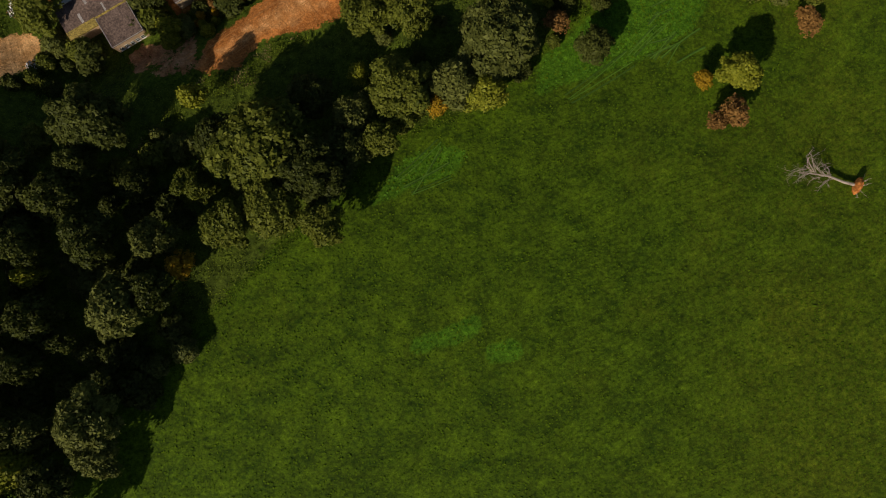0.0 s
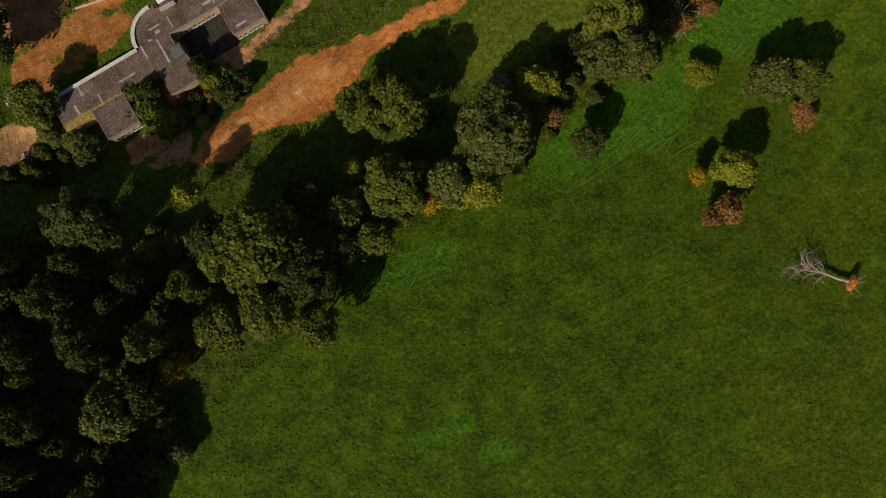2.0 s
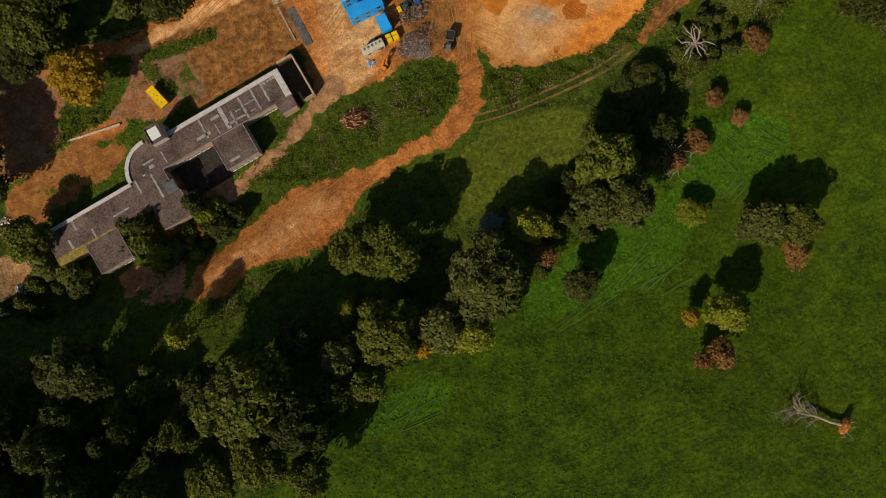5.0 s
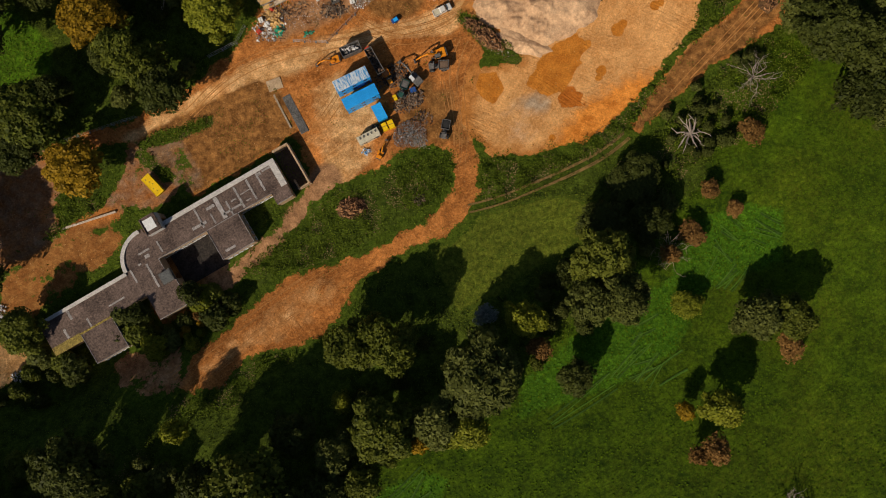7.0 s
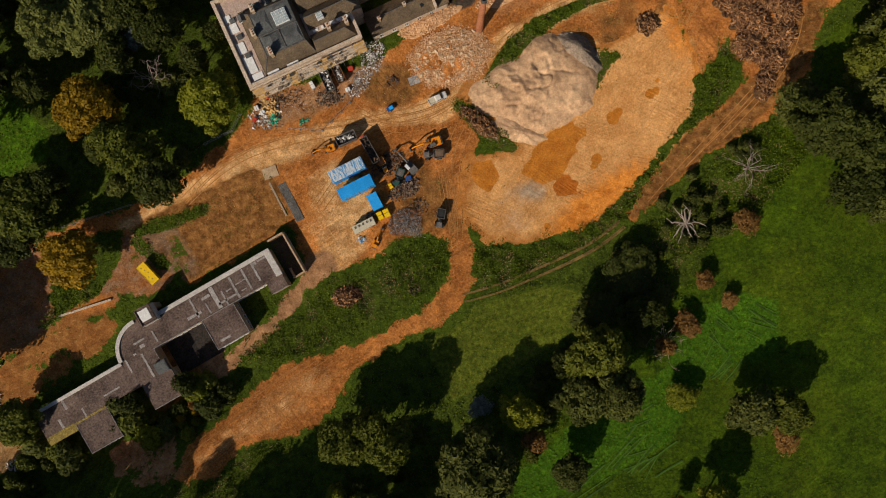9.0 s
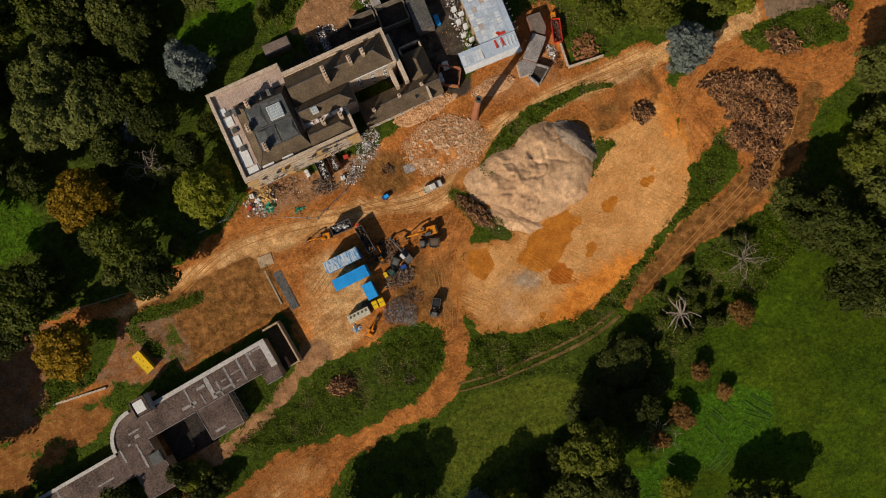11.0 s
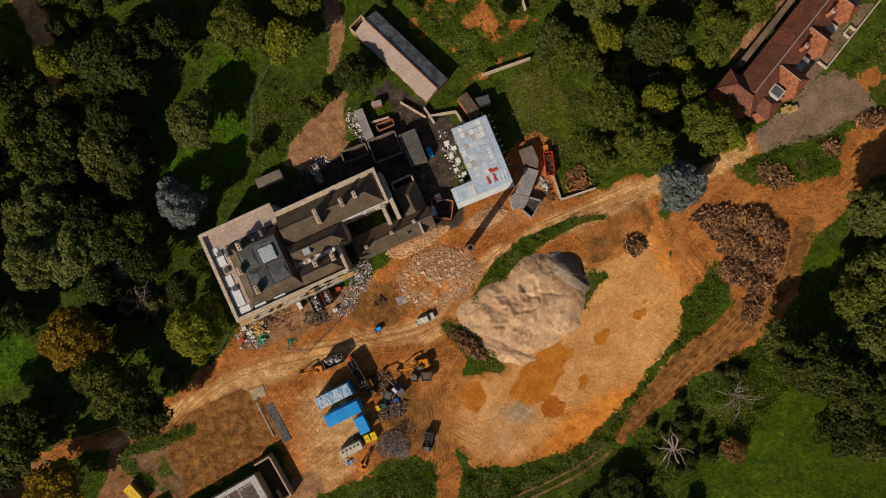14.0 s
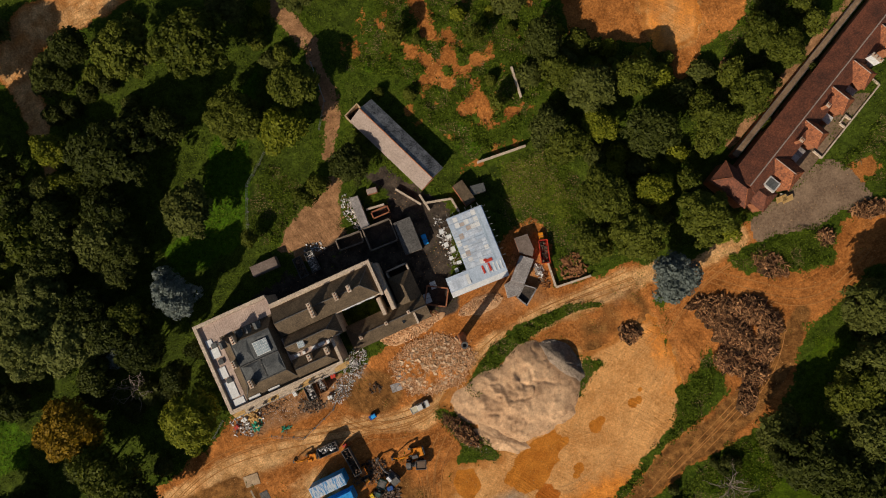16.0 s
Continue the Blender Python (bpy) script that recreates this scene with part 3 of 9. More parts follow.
# the land beyond, out to the horizon, on the same sheet
bm = bmesh.new()
bm.from_mesh(meadow.data)
x0, x1, y0, y1 = GX[0], GX[-1], GY[0], GY[-1]
edges = [e for e in bm.edges if e.is_boundary]
grown = bmesh.ops.extrude_edge_only(bm, edges=edges)
for v in [g for g in grown["geom"] if isinstance(g, bmesh.types.BMVert)]:
    cx, cy = (x0 + x1) / 2, (y0 + y1) / 2
    v.co.x, v.co.y = cx + (v.co.x - cx) * 14, cy + (v.co.y - cy) * 12
    v.co.z = 20.0 if v.co.y < 0 else 6.0
bm.to_mesh(meadow.data)
bm.free()
tagged(meadow, "green meadow and rough grass sloping down to the yard", "ground", kind="structure")

SKIRT = 3.2
lift = lambda d, top: np.clip(0.04 * (d + SKIRT), -0.25, top)
earth = sheet("earth_ground", PZ + lift(EARTH_D, 0.05) + 0.03 * wander(PX, PY, 1.6, 40), EARTH_D > -SKIRT - 1, {
    "pale": np.max([ease(-4, 3, in_area(PX, PY, PALE_YARD) + RAGGED) * 0.8, ease(-3, 2, on_way(PX, PY, LANE) + RAGGED) * 1.1, ease(-2.5, 1.5, on_way(PX, PY, LANE_WEST) + RAGGED) * 0.85, ease(-2, 2, on_way(PX, PY, NW_ROAD)) * 0.6, 0.55 * ease(0, 4, in_area(PX, PY, TRACK_MAIN) + RAGGED) * ease(-10, -45, PX), ease(-2, 1, in_area(PX, PY, SLAB_WEST)) * 1.5], axis=0) + 0.45 * wander(PX, PY, 9, 60, 4),
    "pinkish": np.maximum.reduce([np.max([ease(-5, -1, in_area(PX, PY, a)) for a in (NORTH_COURT,)], axis=0), 0.7 * ease(-3, 1, in_area(PX, PY, TRACK_END)), 0.5 * ease(0, 6, in_area(PX, PY, HUT_YARD)), 0.75 * ease(-2, 2, in_area(PX, PY, FRONT_RUBBLE) + RAGGED), np.max([ease(-4, -1, on_way(PX, PY, a)) for a in (NORTH_PATH, HOUSE_PATH, FOOTPATH)], axis=0)]),
    "verge": ease(-1.0, 0.6, PATCH_D) + ease(2.0, -2.4, np.maximum(EARTH_D, SAND_D + 0.3) + 1.2 * wander(PX, PY, 3.0, 231, 3)) * 1.5 - 0.25 + np.clip(0.25 + 1.3 * wander(PX, PY, 5.0, 233, 4), 0, 1) * ease(-3, 1, np.maximum.reduce([in_area(PX, PY, WEST_DIRT), in_area(PX, PY, SKIP_YARD), 0.4 * in_area(PX, PY, TRACK_END)])),
    "sandy": ease(-4, 0, SAND_D + RAGGED) * 0.8 + 0.15 * wander(PX, PY, 6, 66, 3),
    "grey": np.maximum(ease(-4, -1, in_area(PX, PY, WEST_DIRT_B)) * 0.5, ease(-4, 0, in_area(PX, PY, SKIP_YARD)) * 0.5)
            ,
    # Shade of mansion and rooms, put into the yards' soil colour.
    "shadow": ease(-4, -1, in_area(PX, PY, NORTH_YARDS)),
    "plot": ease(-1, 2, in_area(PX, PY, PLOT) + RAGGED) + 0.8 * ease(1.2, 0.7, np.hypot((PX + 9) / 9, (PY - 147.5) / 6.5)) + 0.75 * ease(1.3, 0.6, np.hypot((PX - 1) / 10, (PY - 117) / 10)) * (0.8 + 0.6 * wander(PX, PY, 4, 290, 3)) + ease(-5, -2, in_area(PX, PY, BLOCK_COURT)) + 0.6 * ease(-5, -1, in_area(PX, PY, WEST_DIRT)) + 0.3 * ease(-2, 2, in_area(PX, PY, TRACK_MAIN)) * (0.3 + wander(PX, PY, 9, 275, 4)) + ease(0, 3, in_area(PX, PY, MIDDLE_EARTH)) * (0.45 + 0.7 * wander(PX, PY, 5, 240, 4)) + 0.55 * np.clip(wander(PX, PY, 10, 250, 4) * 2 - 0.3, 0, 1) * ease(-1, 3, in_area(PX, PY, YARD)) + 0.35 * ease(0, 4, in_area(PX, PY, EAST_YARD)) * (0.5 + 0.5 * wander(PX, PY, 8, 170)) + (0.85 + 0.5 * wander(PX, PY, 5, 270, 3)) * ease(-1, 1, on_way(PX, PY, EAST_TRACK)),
}, M_EARTH)
tagged(earth, "bare orange-brown earth of yard and tracks", "earth track", kind="structure")
sand = sheet("sand_ground", PZ + lift(SAND_D, 0.11) + 0.05 * wander(PX, PY, 2.2, 44), SAND_D > -SKIRT - 1, {
    "wet": np.maximum.reduce([ease(-1.2, 1.2, in_area(PX, PY, SAND_WET_A) + 1.1 * RAGGED), ease(-1.2, 1, in_area(PX, PY, SAND_WET_B) + 0.5 * RAGGED)]
                             + [ease(-0.8, 0.6, r - np.hypot(PX - x, PY - y) + 0.5 * RAGGED) for x, y, r in SAND_SPOTS]),
    "soaked": ease(-1.5, 1.2, in_area(PX, PY, SAND_WET_C) - 0.6 + 2.2 * RAGGED),
    "earthy": np.maximum(ease(5.0, -1.0, SAND_D + 1.5 * RAGGED) * ease(60, 30, PX) * 0.9, ease(0.5, -1.5, SAND_D)) + 0.2 * wander(PX, PY, 7, 88, 3),
    "orange": 1.2 * ease(13, 1, SAND_D) * ease(26, 44, PX - 0.2 * (PY - 120)) * ease(140, 118, PY) + 0.5 * ease(8, 0, SAND_D) * ease(140, 150, PY) * ease(60, 66, PX) + 0.4 * wander(PX, PY, 11, 180, 3),
    "ashy": 0.5 * ease(4, 1, np.hypot((PX - 29.5) * 0.7, PY - 119.6) + RAGGED) + 0.35 * ease(14, 4, np.hypot(PX - 24, PY - 113)) + 0.3 * wander(PX, PY, 8, 190, 3),
    "verge": (ease(1.4, -1.8, SAND_D + 0.9 * wander(PX, PY, 2.5, 232, 3)) * 1.5 - 0.25) * ease(1.0, -0.6, EARTH_D) + ease(-1.0, 0.6, PATCH_D),
}, M_SAND)
tagged(sand, "pale yellow sand spread over the ground", "sand", kind="structure")
asphalt = sheet("asphalt_ground", PZ + lift(ASPHALT_D, 0.08), ASPHALT_D > -1.2, None, M_ASPHALT)
tagged(asphalt, "worn grey asphalt forecourt by the tiled house", "asphalt", kind="structure")


# ---- mesh helpers ----
def part(name, bm, mat, parent=None, label="", smooth=False):
    """Links a bmesh as one mesh object, under a thing or a part where one is given."""
    me = bpy.data.meshes.new(name)
    bm.normal_update()
    bm.to_mesh(me)
    bm.free()
    if smooth:
        me.polygons.foreach_set("use_smooth", np.ones(len(me.polygons), bool))
    me.materials.append(mat)
    ob = new(name, me)
    if parent:
        ob.parent = parent
    return tagged(ob, label)


def raw(name, verts, faces, mat, parent=None, label="", smooth=False):
    me = bpy.data.meshes.new(name)
    me.from_pydata([tuple(v) for v in verts], [], [tuple(f) for f in faces])
    if smooth:
        me.polygons.foreach_set("use_smooth", np.ones(len(me.polygons), bool))
    me.materials.append(mat)
    ob = new(name, me)
    if parent:
        ob.parent = parent
    return tagged(ob, label)


def thing(name, m, label, category, group=""):
    ob = new(name)
    ob.empty_display_size = 0.3
    ob.matrix_basis = m
    return tagged(ob, label, category, group)


def tube(bm, path, radii, sides=6):
    """A tapered tube along a path."""
    rings = []
    for k, (p, r) in enumerate(zip(path, radii)):
        a, b = Vector(path[max(0, k - 1)]), Vector(path[min(len(path) - 1, k + 1)])
        q = (b - a).to_track_quat("Z", "Y")
        rings.append([bm.verts.new(Vector(p) + q @ Vector((r * math.cos(2 * math.pi * s / sides), r * math.sin(2 * math.pi * s / sides), 0))) for s in range(sides)])
    for lower, upper in zip(rings, rings[1:]):
        for s in range(sides):
            bm.faces.new((lower[s], lower[(s + 1) % sides], upper[(s + 1) % sides], upper[s]))
    bm.faces.new(rings[-1])
    bm.faces.new(rings[0][::-1])


# ---- trees ----
def leaf_mesh(name, rng, lobes, count, size, mat, up=0.0):
    """A crown of many small three-cornered leaf sprays on the outsides of lobes."""
    centres, radii = np.array([l[:3] for l in lobes]), np.array([l[3] for l in lobes])
    pick = rng.choice(len(lobes), count, p=radii ** 2 / (radii ** 2).sum())
    way = rng.normal(size=(count, 3))
    way[:, 2] = np.where(way[:, 2] < -0.35, -way[:, 2], way[:, 2])
    way /= np.linalg.norm(way, axis=1)[:, None]
    depth = 1 - 0.45 * rng.random(count) ** 2.0 + 0.20 * rng.random(count) ** 2
    at = centres[pick] + way * np.array([1, 1, 0.82]) * (radii[pick] * depth)[:, None]
    normal = way + rng.normal(size=(count, 3)) * 0.5 + np.array([0, 0, 0.3 + up])
    normal /= np.linalg.norm(normal, axis=1)[:, None]
    side = np.cross(normal, rng.normal(size=(count, 3)))
    side /= np.linalg.norm(side, axis=1)[:, None]
    other = np.cross(normal, side)
    s = size * (0.5 + 1.0 * rng.random(count) ** 1.5)[:, None]
    corners = []
    for a, b in ((-0.66, -0.34), (0.62, -0.40), (0.02, 0.70)):
        wob = 0.7 + 0.6 * rng.random((count, 2))
        corners.append(at + side * s * a * wob[:, :1] + other * s * b * wob[:, 1:])
    verts = np.stack(corners, 1).reshape(-1, 3)
    faces = np.arange(count * 3).reshape(-1, 3)
    return raw(name, verts.tolist(), faces.tolist(), mat)


def make_tree(kind_name, seed, count, size, lobe_n, lobe_r):
    """A tree 10 m high with a crown of 5 m radius: a trunk with limbs and a domed crown of leafy boughs."""
    rng = np.random.default_rng(seed)
    height, phase = 10.0, rng.uniform(0, 6.28, 3)
    lobes = [(0, 0, 5.6, 2.9), (1.4, 0.5, 5.0, 2.2), (-1.2, -0.8, 5.0, 2.2)]
    for k in range(lobe_n):
        f = (k + 0.5) / lobe_n
        turn = k * 2.39996 + rng.normal() * 0.25
        swell = 1 + 0.10 * math.sin(2 * turn + phase[0]) + 0.09 * math.sin(3 * turn + phase[1]) + 0.06 * math.sin(5 * turn + phase[2])
        r = lobe_r * (0.65 + 0.7 * rng.random())
        out = (4.9 - r * 0.8) * math.sqrt(f) * swell * (0.92 + 0.12 * rng.random())
        z = 4.0 + 4.9 * math.sqrt(max(0.0, 1 - 0.9 * f)) + rng.normal() * 0.5
        lobes.append((out * math.cos(turn), out * math.sin(turn), z, r))
    root = thing("tree", Matrix(), "", "tree")
    bm = bmesh.new()
    tube(bm, [(0, 0, -0.8), (0.1, 0, 0.3), (0.15, 0.1, height * 0.28), (0.0, 0.2, height * 0.62)], [0.42, 0.32, 0.25, 0.13], 7)
    part("trunk", bm, M_BARK, root)
    for lx, ly, lz, lr in lobes[6::max(1, lobe_n // 7)]:
        start = height * (0.25 + 0.2 * rng.random())
        bm = bmesh.new()
        tube(bm, [(0.12, 0.08, start), (lx * 0.45, ly * 0.45, (start + lz) / 2 + 0.2), (lx, ly, lz)], [0.15, 0.10, 0.04], 5)
        part("limb", bm, M_BARK, root)
    crown = leaf_mesh("crown", rng, lobes, count, size, LEAF[kind_name])
    crown.parent = root
    return root


PROTOS = {}


def plant(kind_name, variant, x, y, radius, label, group, category="tree", height=0.0):
    """Plants a tree or bush of that crown radius, and of that height where one is given."""
    grade = 0 if radius < 4.2 else 1 if radius < 7.4 else 2
    key = (kind_name, variant, grade)
    turn = (x * 37.7 + y * 91.3) % 360
    height = height or min(15.5, 3.2 + 1.35 * radius, 2.2 * radius + 0.4) * (1.3 if x < -50 and (y < 45 or y > 115) else 1.25 if x > 95 and y < 200 else 1.0)
    k = radius / 5.0
    m = pose(x, y, ground_z(x, y) - 0.1, 0, 0, turn) @ Matrix.Diagonal((k * 0.96, k * 1.04, height / 10.0, 1))
    if key not in PROTOS:
        seed = sum(ord(c) for c in kind_name) * 7 + variant + 100 * grade
        fine = ((1900, 0.62, 16, 1.7), (7000, 0.43, 34 + 8 * variant, 1.35), (12500, 0.34, 64 + 12 * variant, 1.0))[grade]
        if kind_name in ("willow", "grey"):
            fine = (fine[0] * 1.15, fine[1] * 0.9, fine[2] * 1.5, fine[3] * 0.8)
        PROTOS[key] = make_tree(kind_name, seed, int(fine[0]), fine[1], int(fine[2]), fine[3])
        ob = PROTOS[key]
    else:
        ob = copy_thing(PROTOS[key], m)
    ob.matrix_basis = m
    ob.name = "tree" if category == "tree" else "bush"
    return tagged(ob, label, category, group)


TREES_DARK_A = [(-100.9, 16.2, 7.8), (-106.1, -16.3, 9.1), (-110.4, 6.8, 7.8), (-103.8, -33.8, 7.8), (-87.6, -21.9, 4.0), (-71.5, 13.7,
    4.6), (-107.6, -48.4, 7.8), (-86.8, -52.4, 6.5), (-96.7, -41.6, 5.9), (-30.5, 17.2, 8.7, 18), (-52.5, 23.7, 6.4, 15), (-31.8, 35.4, 6.0,
    13), (-82.5, 29.0, 9.5, 19), (-23.2, 22.4, 6.1, 13), (-80.3, 1.8, 6.7, 18), (37.4, 49.0, 5.0, 9), (-95.6, 0.5, 5.9, 18), (-91.4, -16.2,
    5.8, 18), (-94.4, -26.9, 5.0, 16), (-85.0, 18.4, 5.3, 16), (-65.5, -10.8, 5.7, 17), (-88.9, 10.7, 6.3, 18)]
# Several by the park are added to deepen shade and cover lit lawn.
TREES_DARK_B = [(-58.5, 152.3, 4.2), (-53.5, 159.4, 3.2), (-67.1, 158.7, 6.0), (-73.8, 163.6, 6.3), (-77.9, 152.3, 5.3), (-81.9, 129.5,
    4.5), (-62.4, 216.0, 6.0), (-76.8, 195.4, 6.3), (-89.8, 182.3, 6.0), (-71.9, 184.7, 5.3), (-81.0, 170.7, 5.8), (-97.2, 194.6, 6.0),
    (-103.3, 204.1, 5.8), (-105.3, 105.6, 7.8), (100.1, 134.8, 9.7), (110.4, 129.2, 9.7), (106.8, 118.9, 7.2), (-60.6, 68.9, 3.7), (-74.1,
    63.4, 3.4), (-86.4, 236.0, 5.4), (62.1, 215.9, 7.3), (-14.6, 207.6, 5.5), (34.7, 240.0, 5.9), (53.5, 97.9, 7.4, 6), (43.7, 87.9, 5.7,
    8), (56.8, 88.0, 5.7, 9), (-73.0, 208.8, 10.7, 20), (-68.4, 215.2, 6.4, 16), (-89.7, 192.0, 6.4, 16), (-67.3, 120.6, 7.2, 14)]
TREES_OAK_A = [(-57.9, 13.6, 5.3), (-42.2, 22.4, 12.1, 20), (-49.4, 4.7, 6.8, 15), (-39.6, 8.6, 7.6, 16), (-9.9, 36.6, 9.0, 15), (-14.6,
    25.1, 5.1, 12), (-18.5, 56.5, 7.0, 14), (-7.3, 56.2, 6.4, 16), (-12.5, 60.2, 5.6, 14)]
TREES_OAK_B = [(-76.9, 129.9, 6.8), (-101.7, 113.6, 10.4), (-70.8, 234.7, 8.1), (-54.0, 236.2, 9.7), (58.6, 230.5, 6.5), (50.8, 200.0,
    7.6), (59.4, 189.9, 7.6), (48.4, 187.7, 5.5), (-107.2, 183.2, 9.1), (-95.2, 187.7, 7.2), (79.3, 219.0, 5.9), (87.4, 226.0, 6.3), (96.0,
    237.6, 5.5), (89.8, 241.3, 5.3), (39.2, 231.5, 5.3), (40.8, 213.2, 5.9), (90.6, 64.2, 6.2, 12), (-71.8, 126.2, 6.3, 14), (-29.3, 226.9,
    6.9, 13)]
TREES_OLIVE_A = [(-77.5, -38.7, 8.1), (-92.0, -41.7, 5.3), (-102.8, 59.1, 6.5), (-76.3, -46.6, 5.5), (13.4, 49.9, 11.0, 17), (2.4, 38.1,
    6.8, 13), (-27.9, 4.7, 5.8, 14), (-65.6, 1.0, 5.4, 17), (-72.3, -14.2, 7.3, 19), (-21.5, 30.6, 5.5, 12), (43.2, 78.7, 8.2, 19), (47.3, 69.6, 7.7, 18), (40.4, 68.1, 6.5, 17), (82.3, 64.2, 6.4, 12)]
TREES_OLIVE_B = [(47.0, 227.5, 7.2), (36.4, 217.6, 5.5), (76.2, 194.4, 7.6), (-88.6, 186.8, 5.9), (-92.4, 199.5, 4.6), (-75.9, 190.9,
    5.0), (-83.6, 201.1, 4.6), (-47.0, 248.0, 5.9), (-29.7, 251.3, 5.3), (25.8, 251.6, 5.9), (-44.7, 219.0, 8.0, 12), (-55.9, 194.8, 7.2,
    13), (-74.4, 178.8, 5.0, 11), (-78.7, 186.5, 6.5, 14)]
TREES_LIME = [(72.8, 42.1, 5.5), (-70.1, 55.5, 3.3), (64.2, 201.7, 5.0), (49.7, 218.5, 5.0), (-89.9, 201.1, 3.7), (81.2, 191.9, 4.7),
    (-94.6, -50.0, 6.3), (-60.4, 35.8, 3.7), (9.9, 36.8, 6.1, 11), (25.0, 63.3, 5.4, 11), (-94.8, -6.9, 3.6, 13), (-20.9, 42.1, 3.1, 6),
    (66.4, 66.5, 4.3, 5), (-91.3, 209.9, 5.2, 12), (-85.9, 194.1, 4.4, 10), (-54.2, 141.3, 8.1, 14), (-32.3, 216.2, 6.7, 12)]
TREES_AUTUMN = [(62.2, 79.4, 2.9), (-89.5, 101.0, 7.8), (71.3, 31.7, 4.0), (64.7, 40.6, 2.7), (-59.8, 62.5, 1.5), (-62.7, 59.5, 1.5),
    (67.5, 29.8, 2.7), (-60.1, -5.0, 3.7, 13), (28.7, 55.8, 3.4, 6), (-1.1, 33.4, 3.3, 10), (83.8, 111.6, 3.8, 4),
    (-84.7, 139.0, 8.6, 15)]
TREES_WILLOW = [(-94.2, 158.9, 7.8), (-93.9, 167.6, 10.4, 15), (-85.9, 161.9, 10.4, 15), (-92.2, 172.7, 7.9, 14)]
TREES_GREY = [(68.8, 179.2, 6.8), (-61.6, 177.8, 3.3), (15.3, 63.9, 3.2, 5), (-58.1, 172.9, 6.0, 15), (-74.3, 158.3, 4.4, 10)]
TREES_EAST = [(115.4, 172.7, 8.1), (118.5, 158.8, 9.1), (110.9, 151.5, 7.2), (116.4, 142.1, 9.7), (126.9, 182.7, 7.8), (123.8, 128.4,
    9.1), (125.1, 138.2, 9.1), (114.7, 115.8, 5.5), (120.9, 134.2, 10.4), (94.3, 140.5, 6.5)]
TREES_SCRUB = [(-69.4, 167.6, 5.5), (-65.2, 160.3, 4.7), (-23.6, 201.8, 3.7), (-26.6, 198.9, 3.3), (-41.3, 188.1, 2.7), (77.2, 214.2,
    4.0), (73.1, 204.1, 4.0), (82.7, 231.6, 4.0), (103.6, 244.5, 4.0), (75.8, 224.5, 3.7), (17.3, 242.1, 3.3), (-3.4, 241.9, 3.3), (23.4,
    224.5, 2.9)]
# Edge trees, mostly out of view, added to cast shade and close the wood.
TREES_FRINGE = [(-112.6, 73.3, 6.8), (-117.0, 80.6, 8.1), (-93.5, -60.6, 7.2), (-99.6, -67.1, 9.1), (-83.9, -65.8, 5.9), (-112.5, -57.6,
    10.4), (-117.1, -33.6, 10.4), (-119.7, -8.7, 10.4), (-121.9, 20.1, 8.4, 9), (-110.0, 21.4, 6.4, 8), (-115.1, 134.7, 10.4), (-114.0, 157.6,
    10.4), (-112.0, 147.4, 10.4), (-113.4, 204.7, 10.4), (-113.5, 226.2, 9.1), (-15.0, 258.3, 6.5), (11.1, 261.2, 7.2), (47.3, 263.0, 7.2),
    (96.7, 260.9, 6.5), (-118.0, 95.8, 7.8), (-119.6, 99.9, 7.8), (-100.0, 145.6, 5.3), (-94.8, 119.3, 5.3)]
TREES_RUST = [(68.3, 84.5, 3.8, 4), (79.3, 91.1, 2.6, 3), (92.8, 56.4, 4.0, 4), (72.8, 96.2, 2.9, 4)]
STANDS = (
    ("dark", TREES_DARK_A, "dark green broadleaf tree in the shaded wood", "wood by the meadow"),
    ("dark", TREES_DARK_B, "dark green dense-crowned tree", "trees round the yard"),
    ("oak", TREES_OAK_A, "mid-green oak with a rounded lobed crown at the meadow's edge", "wood by the meadow"),
    ("oak", TREES_OAK_B, "mid-green broadleaf tree with a lumpy crown", "trees round the yard"),
    ("olive", TREES_OLIVE_A, "olive-green tree turning brown at the meadow's edge", "wood by the meadow"),
    ("olive", TREES_OLIVE_B, "olive-green tree with a ragged crown", "park trees"),
    ("lime", TREES_LIME, "bright yellow-green leafy tree", "trees round the yard"),
    ("autumn", TREES_AUTUMN, "yellow-brown tree in autumn leaf", "trees round the yard"),
    ("rust", TREES_RUST, "low brown bush in autumn leaf on the meadow", "meadow bushes"),
    ("willow", TREES_WILLOW, "wide pale green tree with fine drooping leaves", "park trees"),
    ("grey", TREES_GREY, "blue-grey conifer with fine needles", "park trees"),
    ("olive", TREES_EAST, "dark olive tree in the eastern wood", "eastern wood"),
    ("oak", TREES_SCRUB, "low green scrub tree among rough growth", "scrub"),
    ("dark", TREES_FRINGE, "dark broadleaf tree added to fill out the surrounding wood", "surrounding wood"),
)
for leaf_kind, spots, words, stand in STANDS:
    for k, (x, y, r, *tall) in enumerate(spots):
        small = r < 4.2
        use = leaf_kind
        if leaf_kind == "autumn" and small and k % 2 == 0:
            use = "rust"
        if leaf_kind == "olive" and k % 4 == 2:
            use = "oak"
        plant(use, k % 2, x, y, r, words.replace("tree", "bush") if small else words, stand, "bush" if small else "tree", tall[0] if tall else 0.0)


